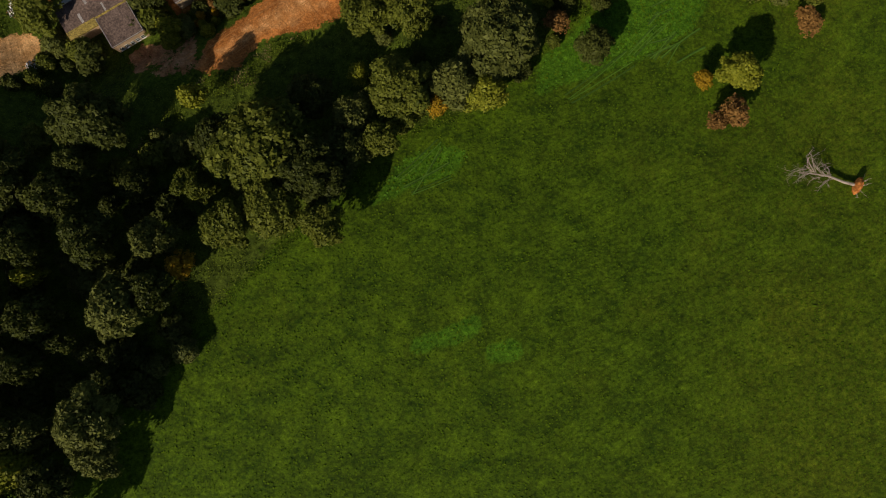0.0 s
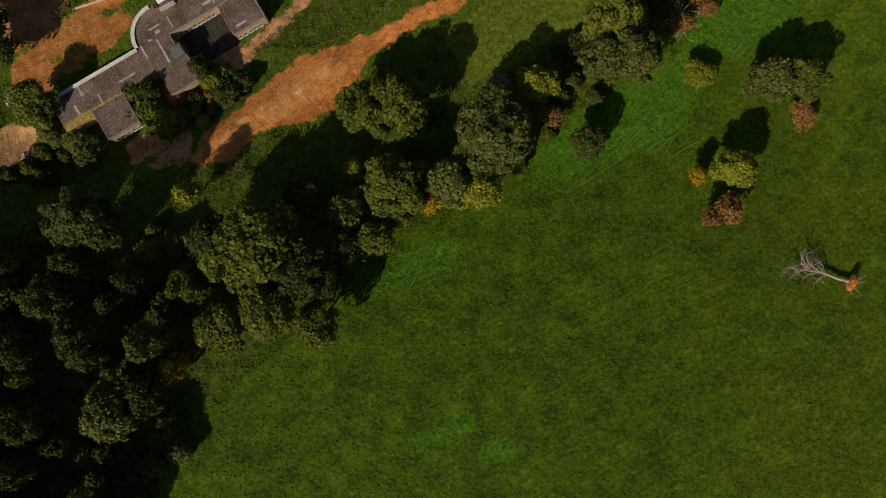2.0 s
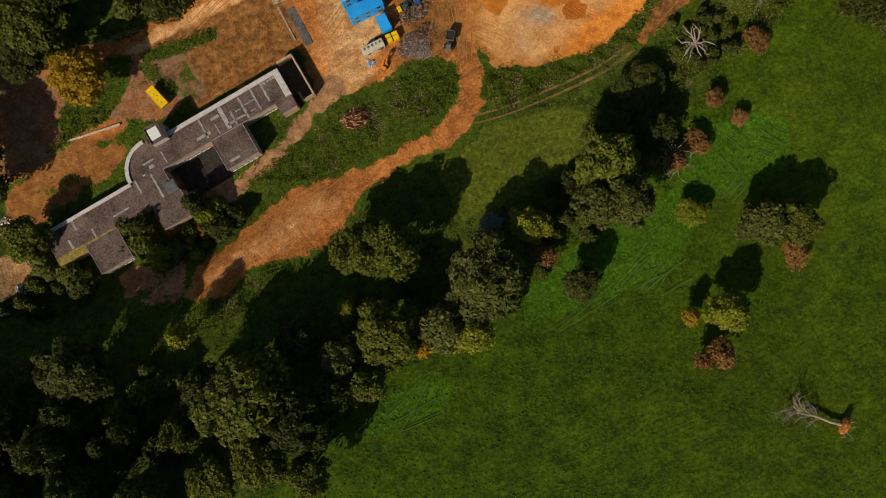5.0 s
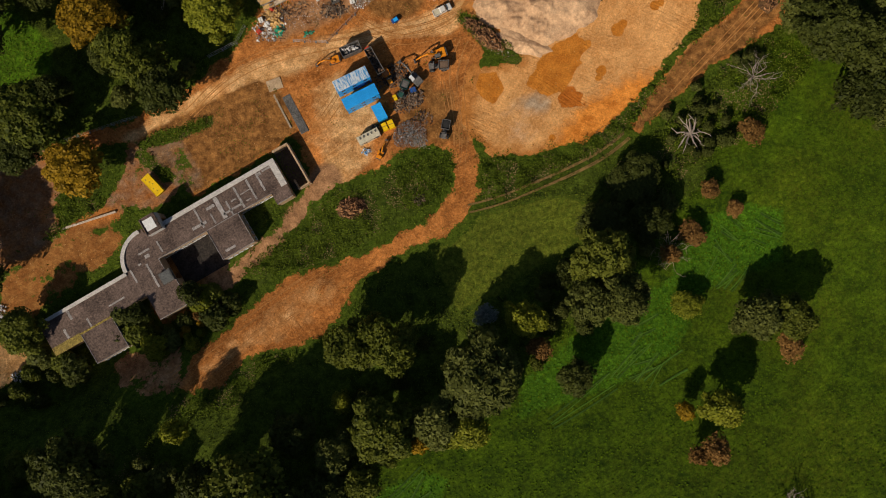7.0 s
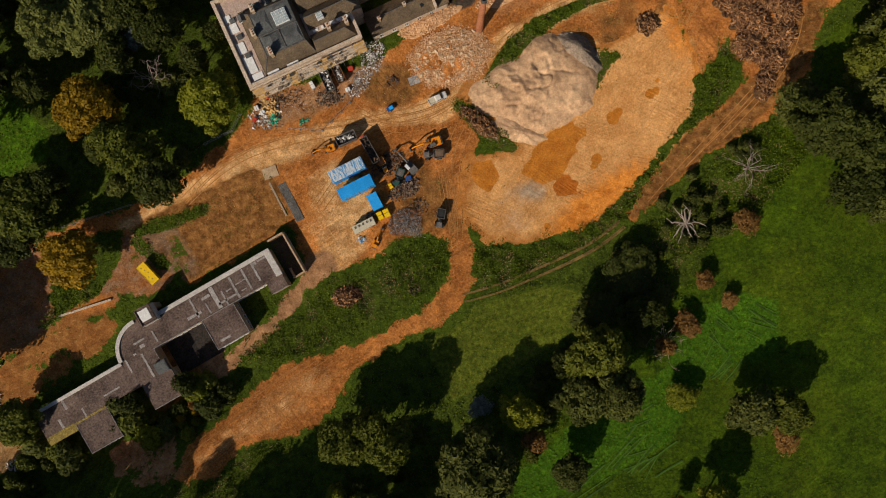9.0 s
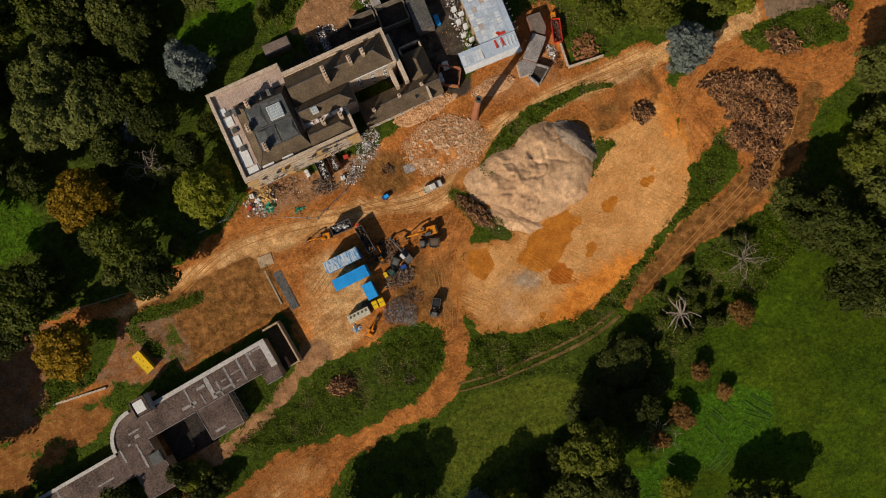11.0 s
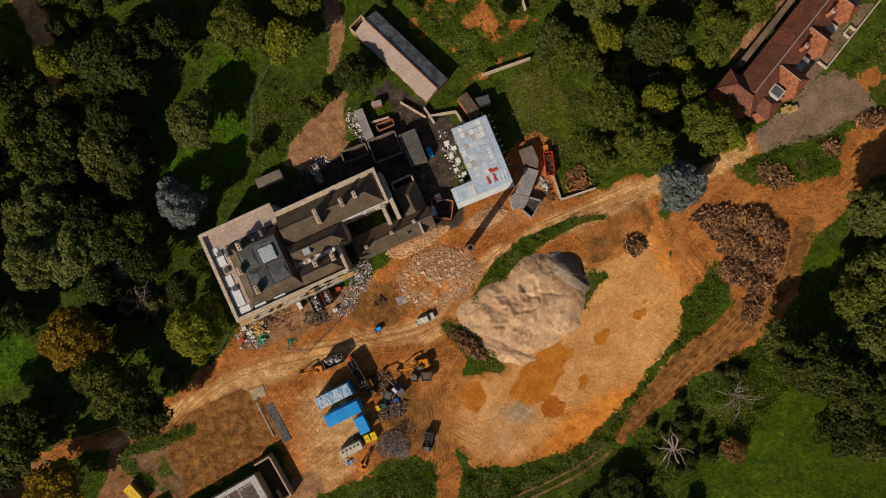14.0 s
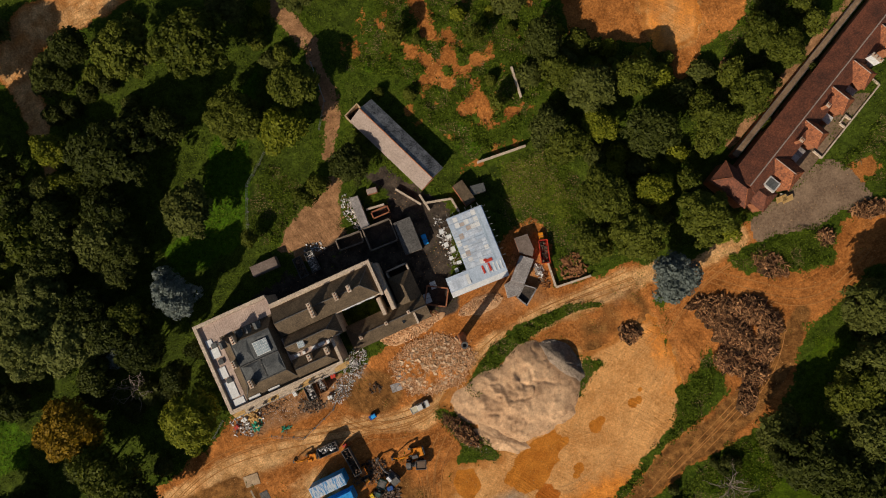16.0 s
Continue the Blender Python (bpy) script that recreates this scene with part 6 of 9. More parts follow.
# ---- red-tiled house ----
red = thing("tiled_house", pose(86.1, 201.9, 3.8, 0, 0, 51.9), "long red clay-tiled house with a row of gabled wings", "house")
RE, RR = 5.4, 8.6
shell(red, M_BRICK, [(2.9, -4.3), (64, -4.3), (64, 4.3), (2.9, 4.3)], -1.0, RE, 0.35)
roof_part(red, M_TILE, 0.4, 64, -4.7, 4.7, RE, RR, along="x", hip_a=0.0, hip_b=0.0, label="dark weathered clay tile roof")
ridge_part(red, M_BARN, (0.4, 0, RR + 0.03), (64, 0, RR + 0.03), 0.34)
for gu, deep, wide in ((10.0, 9.2, 6.6), (22.3, 8.1, 5.2), (33.2, 7.9, 5.2), (41.8, 8.2, 5.4), (53.4, 8.4, 5.6)):
    gw = new("gable_wing")
    gw.parent = red
    gw.matrix_basis = pose(gu, 0, 0)
    shell(gw, M_BRICK, [(-wide / 2 + 0.3, -deep), (wide / 2 - 0.3, -deep), (wide / 2 - 0.3, -4.33), (-wide / 2 + 0.3, -4.33)], -1.0, RE - 0.1, 0.3)
    roof_part(gw, M_TILE_LIT, -wide / 2, wide / 2, -deep - 0.3, -0.8, RE - 0.05, RR - 0.3, along="y", hip_a=0.85, hip_b=0.0)
    ridge_part(gw, M_BARN, (0, -deep + 1.9, RR - 0.27), (0, -0.9, RR - 0.27), 0.24)
    for e in (-wide / 2, wide / 2):
        ridge_part(gw, M_TILE, (0, -deep + 1.9, RR - 0.27), (e, -deep - 0.3, RE - 0.02), 0.18)
    window(gw, 0, -deep, 1.0, 1.3, 1.6, -90, M_WHITE)
    window(gw, 0, -deep, 3.4, 1.1, 1.3, -90, M_WHITE)
cross = new("cross_wing")
cross.parent = red
cross.matrix_basis = pose(0, 0, 0)
shell(cross, M_BRICK, [(-3.5, -3.0), (2.5, -3.0), (2.5, 7.6), (-3.5, 7.6)], -1.0, RE, 0.3)
roof_part(cross, M_TILE, -3.9, 2.85, -3.4, 8.0, RE + 0.02, RR - 0.1, along="y", hip_a=1.0, hip_b=1.0)
for e, s0 in (((-3.9, -3.4), 0.0), ((2.85, -3.4), 0.0), ((-3.9, 8.0), 4.6), ((2.85, 8.0), 4.6)):
    ridge_part(cross, M_TILE_LIT, (-0.52, s0, RR - 0.08), (*e, RE + 0.05), 0.22)
roof_part(red, M_TILE, -1.6, 4.6, -7.8, -2.9, RE - 0.4, RR - 1.6, along="y", hip_a=0.8, hip_b=0.0, name="porch_roof")
shell(red, M_BRICK, [(-1.3, -7.5), (4.3, -7.5), (4.3, -4.34), (-1.3, -4.34)], -1.0, RE - 0.62, 0.3)
bay = one_box("bay_roof", M_CONCRETE, red, 3.5, 6.4, -6.3, -2.9, RE - 0.6, RE + 1.3, "grey flat-roofed bay edged in pale concrete", soft=0.04)
one_box("bay_lid", M_DECK_GREY, bay, 3.85, 6.05, -5.95, -3.25, RE + 1.3, RE + 1.34)
stack(red, 17.0, -2.6, RE, RR + 1.2, 0.9, 0.9, 2, M_BRICK)
stack(red, 28.0, -2.4, RE, RR + 1.2, 0.9, 0.9, 2, M_BRICK)
stack(red, 45.6, -4.9, RE - 3, RR + 0.2, 0.9, 3.0, 3, M_WHITE)
for k in range(8):
    window(red, 14.8 + k * 6.1, -4.3, 1.0, 1.1, 1.5, -90, M_WHITE)
for k, (x0, x1, y1) in enumerate(((14.6, 16.9, -3.4), (16.2, 18.4, -3.5), (27.4, 29.6, -3.8), (37.2, 38.9, -4.2))):
    one_box("link_roof", M_SCREED if k % 2 else M_CONCRETE, red, x0, x1, y1 - 3.6, y1 - 1.0, 2.9 + 0.1 * k, 3.2 + 0.1 * k, "grey flat link roof")
    one_box("link_wall", M_BRICK, red, x0 + 0.2, x1 - 0.2, y1 - 3.4, y1 - 1.2, -1.0, 2.89 + 0.1 * k)
for x, y in ((5.8, -10.7), (6.8, -12.0)):
    pallet = thing("timber_stack", pose(86.1, 201.9, 3.8, 0, 0, 51.9) @ pose(x, y, 0.3, 0, 0, -28), "stack of new yellow boards on the forecourt", "timber stack")
    for k in range(5):
        one_box("board", M_PLANK, pallet, -1.5 + 0.1 * k, 1.4 + 0.06 * k, -0.75 + k * 0.3, -0.48 + k * 0.3, 0.0, 0.35, soft=0.015)
# back passage with its flat strip and garden wall
passage = thing("flat_roofed_passage", pose(86.1, 201.9, 3.8, 0, 0, 51.9), "narrow grey flat-roofed passage behind the tiled house", "outbuilding")
shell(passage, M_BRICK, [(6.4, 5.5), (64, 5.5), (64, 6.9), (6.4, 6.9)], -1.0, 2.1, 0.25)
one_box("flat_roof", M_ASPHALT, passage, 6.3, 64.0, 5.4, 7.0, 2.11, 2.3)
for s in (5.4, 6.85):
    one_box("kerb", M_SLATE_DARK, passage, 6.3, 64.0, s, s + 0.15, 2.3, 2.45)
court = thing("paved_court", pose(86.1, 201.9, 3.8, 0, 0, 51.9), "paved court enclosed by a low white-capped wall", "court")
one_box("paving", M_ASPHALT, court, 13.5, 45.2, -11.9, -4.4, -1.2, 0.42)
for x0, x1, y0, y1 in ((21.0, 30.6, -12.4, -12.0), (30.6, 31.0, -12.4, -10.4), (31.0, 33.2, -10.4, -10.0), (33.2, 33.6, -12.4, -10.0), (33.6, 45.4, -12.4, -12.0), (45.2, 45.6, -12.0, -8.4), (20.6, 21.0, -12.4, -9.4), (31.0, 33.2, -12.4, -12.0)):
    one_box("low_wall", M_STONE, court, x0, x1, y0, y1, -1.0, 1.1, soft=0.03)


# ---- paints ----
M_BLUE = material("blue_cabin_paint", (0.012, 0.27, 0.66), (0.03, 0.40, 0.86), 0.3, 3.0, 0.5, 0.1)
M_BLUE_WORN = material("worn_blue_and_white_paint", (0.03, 0.24, 0.52), (0.62, 0.64, 0.64), 0.45, 1.6, 0.6, 0.1, contrast=0.22, stretch=(3, 0.6, 1))
M_YELLOW = material("yellow_paint", (0.62, 0.38, 0.0), (0.86, 0.56, 0.005), 0.6, 4.0, 0.5, 0.15)
M_ORANGE = material("orange_machine_paint", (0.55, 0.17, 0.006), (0.78, 0.27, 0.01), 0.6, 4.0, 0.5, 0.15)
M_CREAM = material("cream_paint", (0.42, 0.37, 0.26), (0.60, 0.54, 0.40), 0.4, 3.0, 0.6, 0.15)
M_RUBBER = material("rubber", (0.012, 0.012, 0.012), (0.03, 0.029, 0.028), 0.8, 6.0, 0.8, 0.4)
M_MACHINE = material("dirty_grey_machine", (0.05, 0.047, 0.045), (0.18, 0.165, 0.15), 0.8, 4.0, 0.6, 0.3)
M_GREENM = material("dark_green_paint", (0.012, 0.045, 0.035), (0.03, 0.09, 0.07), 0.8, 4.0, 0.5, 0.2)
M_RUST = material("rusty_steel", (0.10, 0.04, 0.015), (0.30, 0.13, 0.05), 0.8, 5.0, 0.9, 0.5, per_object=0.4)
M_GREEN_TARP = material("green_tarpaulin", (0.01, 0.20, 0.11), (0.03, 0.33, 0.20), 0.8, 3.0, 0.6, 0.4)
M_VAN = material("dusty_white_car_paint", (0.52, 0.48, 0.42), (0.70, 0.66, 0.60), 0.5, 3.0, 0.35, 0.0, spec=0.5)
M_DARKBLUE = material("dark_blue_paint", (0.01, 0.04, 0.16), (0.03, 0.10, 0.32), 0.6, 3.0, 0.4, 0.1)
M_RUBBLE = material("broken_brick_and_stone", (0.34, 0.155, 0.06), (0.74, 0.46, 0.25), 0.5, 4.0, 0.9, 0.5, island=0.8, contrast=1.1)
M_RUBBLE_PART = material("broken_stone_block", (0.34, 0.20, 0.10), (0.70, 0.50, 0.32), 0.5, 4.0, 0.9, 0.5, per_object=0.9, contrast=0.9)
M_SANDHEAP = material("heaped_sand", (0.38, 0.215, 0.112), (0.63, 0.40, 0.225), 0.16, 1.4, 0.95, 1.0, contrast=0.5)
gritty(M_SANDHEAP, 0.14, 0.6)
gritty(M_SANDHEAP, 0.12, 3.0)
gritty(M_SANDHEAP, 0.14, 0.2)
M_GRAVEL = material("grey_gravel", (0.09, 0.068, 0.05), (0.36, 0.27, 0.195), 0.9, 3.5, 0.95, 1.0, contrast=0.6)
M_GRAVEL_STONE = material("gravel_stone", (0.08, 0.065, 0.055), (0.46, 0.38, 0.30), 0.9, 3.5, 0.95, 0.5, island=1.0, contrast=1.0)
M_SCRAP = material("mixed_scrap", (0.025, 0.015, 0.010), (0.18, 0.115, 0.075), 0.8, 4.0, 0.7, 0.4, island=1.2, contrast=1.0)
M_SCRAP_GREY = material("grey_metal_scrap", (0.025, 0.023, 0.022), (0.36, 0.34, 0.33), 0.8, 4.0, 0.5, 0.4, metal=0.3, island=1.3, contrast=1.3)
M_PALE_SCRAP = material("pale_rubbish", (0.085, 0.06, 0.045), (0.80, 0.77, 0.74), 0.8, 4.0, 0.7, 0.4, island=1.5, contrast=1.4)
M_LITTER = material("dark_leaf_litter", (0.025, 0.013, 0.006), (0.13, 0.065, 0.022), 0.5, 2.0, 0.95, 1.0, contrast=0.5)
M_BRUSH = material("dead_branches", (0.028, 0.010, 0.004), (0.46, 0.23, 0.10), 0.5, 3.0, 0.95, 0.4, island=1.5, contrast=1.5)


def soil_z(x, y):
    return ground_z(x, y) + 0.1


def place(x, y, turn=0.0, dz=0.0):
    return pose(x, y, soil_z(x, y) + dz, 0, 0, turn)


# ---- cabins and containers ----
def site_cabin(x, y, turn, lx, ly, high, mat, roof_mat, label, stacked=False, rib=0.32):
    ob = thing("site_cabin", place(x, y, turn), label, "site cabin", "site cabins")
    one_box("body", mat, ob, -lx / 2, lx / 2, -ly / 2, ly / 2, 0.0, high, soft=0.04)
    one_box("roof", roof_mat, ob, -lx / 2 - 0.04, lx / 2 + 0.04, -ly / 2 - 0.04, ly / 2 + 0.04, high + 0.002, high + 0.08, soft=0.02)
    n = int(lx / rib)
    for k in range(n):
        xx = -lx / 2 + (k + 0.5) * lx / n
        one_box("roof_rib", roof_mat, ob, xx - 0.06, xx + 0.06, -ly / 2 + 0.08, ly / 2 - 0.08, high + 0.08, high + 0.13)
    if stacked:
        one_box("joint_rail", M_MACHINE, ob, -lx / 2 - 0.03, lx / 2 + 0.03, -ly / 2 - 0.03, ly / 2 + 0.03, high / 2 - 0.06, high / 2 + 0.06)
    for z in ((0.9, high / 2 + 0.9) if stacked else (0.9,)):
        for k in range(max(2, int(lx / 2.4))):
            xx = -lx / 2 + (k + 0.5) * lx / max(2, int(lx / 2.4))
            w = one_box("window", M_GLASS, ob, xx - 0.5, xx + 0.5, -ly / 2 - 0.02, -ly / 2 + 0.02, z, z + 0.9)
            one_box("bar", M_STEEL, w, xx - 0.02, xx + 0.02, -ly / 2 - 0.05, -ly / 2 - 0.02, z, z + 0.9)
    one_box("door", M_MACHINE, ob, lx / 2 - 1.4, lx / 2 - 0.5, -ly / 2 - 0.03, -ly / 2 + 0.02, 0.1, 2.1)
    return ob


site_cabin(-19.5, 124.2, 26.6, 9.4, 3.1, 5.2, M_BLUE, M_BLUE_WORN, "two stacked blue site cabins with a worn white and blue roof", True)
site_cabin(-17.1, 119.7, 26.8, 9.4, 3.0, 5.2, M_BLUE, M_BLUE, "two stacked bright blue site cabins with a ribbed roof", True)
site_cabin(-12.4, 116.3, -62.5, 4.3, 2.7, 2.6, M_BLUE, M_BLUE, "short bright blue storage container on the earth")
cream = site_cabin(-15.2, 109.9, 27.5, 6.0, 2.1, 2.4, M_CREAM, M_CREAM, "cream-coloured cabin with vents along its roof", rib=3)
for k in range(5):
    one_box("vent", M_MACHINE, cream, -2.4 + k * 1.1, -2.0 + k * 1.1, 0.1, 0.7, 2.53, 2.62)


# ---- skips ----
def skip(x, y, turn, lx, ly, high, mat, label, load=None, seed=1):
    ob = thing("skip", place(x, y, turn), label, "skip", "skips")
    bm = bmesh.new()
    t = 0.08
    lo_o, hi_o = [(-lx / 2 + 0.25, -ly / 2 + 0.1), (lx / 2 - 0.25, -ly / 2 + 0.1), (lx / 2 - 0.25, ly / 2 - 0.1), (-lx / 2 + 0.25, ly / 2 - 0.1)], [(-lx / 2, -ly / 2), (lx / 2, -ly / 2), (lx / 2, ly / 2), (-lx / 2, ly / 2)]
    shrink = lambda line: [(px - math.copysign(t, px), py - math.copysign(t, py)) for px, py in line]
    rings = [[bm.verts.new((*p, z)) for p in line] for line, z in ((lo_o, 0.05), (hi_o, high), (shrink(hi_o), high), (shrink(lo_o), 0.25))]
    bm.faces.new(rings[0][::-1])
    for lower, upper in zip(rings, rings[1:]):
        for k in range(4):
            bm.faces.new((lower[k], lower[(k + 1) % 4], upper[(k + 1) % 4], upper[k]))
    bm.faces.new(rings[-1])
    part("shell", bm, mat, ob)
    for s in (-1, 1):
        one_box("rim", mat, ob, -lx / 2 - 0.03, lx / 2 + 0.03, s * ly / 2 - 0.05, s * ly / 2 + 0.05, high - 0.02, high + 0.08)
        one_box("end_rim", mat, ob, s * lx / 2 - 0.05, s * lx / 2 + 0.05, -ly / 2, ly / 2, high - 0.01, high + 0.07)
        for k in range(5):
            xx = -lx / 2 + 0.6 + k * (lx - 1.2) / 4
            one_box("rib", mat, ob, xx - 0.06, xx + 0.06, s * (ly / 2 - 0.03) - 0.05, s * (ly / 2 - 0.03) + 0.05, 0.4, high - 0.03)
    if load:
        rng_l = np.random.default_rng(seed)
        tagged(scatter("load", ob, load, rng_l, 90, lambda: (rng_l.uniform(-lx / 2 + 0.4, lx / 2 - 0.4), rng_l.uniform(-ly / 2 + 0.3, ly / 2 - 0.3), rng_l.uniform(high * 0.5, high * 0.95)), 0.25, 0.7), kind="stuff")
    return ob


def scatter(name, parent, mat, rng_s, count, spot, small, large, flat_k=0.35, label=""):
    """One mesh of many loose broken pieces."""
    verts, faces = [], []
    for _ in range(count):
        c = Vector(spot())
        q = Euler((rng_s.uniform(-0.7, 0.7), rng_s.uniform(-0.7, 0.7), rng_s.uniform(0, 6.28))).to_matrix()
        sx, sy = rng_s.uniform(small, large), rng_s.uniform(small, large) * 0.55
        sz = flat_k * min(sx, sy) * rng_s.uniform(0.6, 1.6)
        base = len(verts)
        for z in (-1, 1):
            for ax, ay in ((-1, -1), (1, -1), (1, 1), (-1, 1)):
                w = rng_s.uniform(0.7, 1.1, 3)
                verts.append(tuple(c + q @ Vector((ax * sx / 2 * w[0], ay * sy / 2 * w[1], z * sz / 2 * w[2]))))
        faces += [tuple(base + k for k in f) for f in ((3, 2, 1, 0), (4, 5, 6, 7), (0, 1, 5, 4), (1, 2, 6, 5), (2, 3, 7, 6), (3, 0, 4, 7))]
    return raw(name, verts, faces, mat, parent, label)


yellow_skip = skip(-72.2, 97.0, -46.5, 6.1, 2.4, 1.9, M_YELLOW, "bright yellow covered roll-on skip on the earth path")
one_box("lid", M_YELLOW, yellow_skip, -2.98, 2.98, -1.12, 1.12, 1.8, 1.92, "yellow sheet lid")
for k in range(7):
    one_box("lid_rib", M_YELLOW, yellow_skip, -2.7 + k * 0.86, -2.58 + k * 0.86, -1.1, 1.1, 1.92, 1.98)
for k in range(5):
    one_box("hinge_pad", M_MACHINE, yellow_skip, -2.3 + k * 1.0, -2.0 + k * 1.0, -0.5 + 0.35 * (k % 3), -0.3 + 0.35 * (k % 3), 1.925, 1.99)
skip(-25.5, 148.5, -64, 6.2, 2.3, 1.9, M_MACHINE, "dark steel skip heaped with pale rubbish by the mansion", M_PALE_SCRAP, 4)
skip(-22.6, 150.6, -64, 6.2, 2.3, 1.9, M_RUST, "rusty steel skip heaped with timber and rubbish by the mansion", M_PALE_SCRAP, 5)
skip(-28.2, 180.6, -64, 5.6, 2.3, 1.6, M_MACHINE, "dark steel skip behind the mansion", M_SCRAP, 6)
skip(-25.1, 182.2, -64, 5.6, 2.3, 1.6, M_MACHINE, "dark steel skip with sacks behind the mansion", M_PALE_SCRAP, 7)
skip(36.5, 185.5, -82, 6.2, 2.3, 2.0, M_RED_PAINT, "red-painted open skip beside the huts", M_SCRAP, 8)
skip(-20.1, 132.9, 24, 5.4, 2.5, 3.0, M_MACHINE, "high grey open-topped trailer body with scrap", M_PALE_SCRAP, 9)
skip(-13.8, 129.8, -60, 7.4, 2.0, 2.9, M_MACHINE, "long dark high-sided bin full of scrap", M_SCRAP, 10)


# ---- machines ----
def excavator(x, y, turn, k, paint, cab_mat, label, swing=0.0, reach=(0.9, -0.6)):
    """A tracked excavator; k: its scale, 1 for a twenty-tonne machine."""
    ob = thing("excavator", place(x, y, turn) @ Matrix.Scale(k, 4), label, "excavator", "excavators")
    for s in (-1, 1):
        bm = bmesh.new()
        outline = [(-2.0, 0.2), (-1.6, 0.0), (1.6, 0.0), (2.0, 0.2), (2.05, 0.55), (1.6, 0.9), (-1.6, 0.9), (-2.05, 0.55)]
        near, far = [bm.verts.new((px, s * 1.0 - 0.28, pz)) for px, pz in outline], [bm.verts.new((px, s * 1.0 + 0.28, pz)) for px, pz in outline]
        bm.faces.new(near[::-1])
        bm.faces.new(far)
        for i in range(8):
            bm.faces.new((near[i], near[(i + 1) % 8], far[(i + 1) % 8], far[i]))
        bmesh.ops.recalc_face_normals(bm, faces=bm.faces[:])
        track = part("track", bm, M_RUBBER, ob)
        for i in range(12):
            one_box("track_plate", M_MACHINE, track, -1.75 + i * 0.3, -1.55 + i * 0.3, s * 1.0 - 0.3, s * 1.0 + 0.3, 0.9, 0.95)
    up = new("upper_body")
    up.parent = ob
    up.matrix_basis = pose(0, 0, 0, 0, 0, swing)
    one_box("deck", paint, up, -2.1, 1.2, -1.25, 1.25, 1.0, 1.5, soft=0.06)
    one_box("engine_cover", paint, up, -2.1, -0.5, -1.22, 1.22, 1.5, 2.25, soft=0.12)
    one_box("counterweight", M_MACHINE, up, -2.5, -2.05, -1.2, 1.2, 1.05, 2.1, soft=0.15)
    one_box("cab", cab_mat, up, -0.45, 1.2, 0.3, 1.25, 1.5, 2.9, soft=0.08)
    one_box("cab_glass", M_GLASS, up, 1.15, 1.23, 0.4, 1.15, 1.8, 2.75)
    one_box("cab_side_glass", M_GLASS, up, -0.3, 1.05, 1.2, 1.27, 2.0, 2.75)
    bm = bmesh.new()
    for a, b, w in (((1.0, -0.2, 1.5), (2.9, -0.2, 3.6), 0.3), ((2.9, -0.2, 3.6), (4.8, -0.2, 3.1), 0.26)):
        tube(bm, [a, b], [w, w * 0.85], 4)
    part("boom", bm, paint, up)
    bm = bmesh.new()
    tube(bm, [(4.7, -0.2, 3.3), (5.6 + reach[0], -0.2, 1.0)], [0.24, 0.15], 4)
    part("dipper", bm, paint, up)
    bm = bmesh.new()
    for z0 in (0,):
        v = [(5.3 + reach[0], -0.75), (6.1 + reach[0], -0.75), (6.1 + reach[0], 0.35), (5.3 + reach[0], 0.35)]
        prism(bm, v, 0.15, 1.0)
    part("bucket", bm, M_MACHINE, up)
    bm = bmesh.new()
    tube(bm, [(1.2, -0.45, 1.6), (2.5, -0.45, 2.9)], [0.09, 0.07], 6)
    part("ram", bm, M_STEEL, up)
    return ob


excavator(2.9, 132.1, 190, 0.95, M_ORANGE, M_MACHINE, "orange tracked excavator with a dark cab in the yard", 8)
excavator(-3.2, 125.6, 140, 0.9, M_MACHINE, M_WHITE, "grey tracked excavator with a dusty white cab", -6)
excavator(-24.7, 130.4, 197, 0.72, M_ORANGE, M_ORANGE, "small orange excavator with its arm lowered beside the trailer", 0)
excavator(-12.2, 105.4, 58, 0.62, M_ORANGE, M_ORANGE, "orange mini excavator on the earth bank", 10)


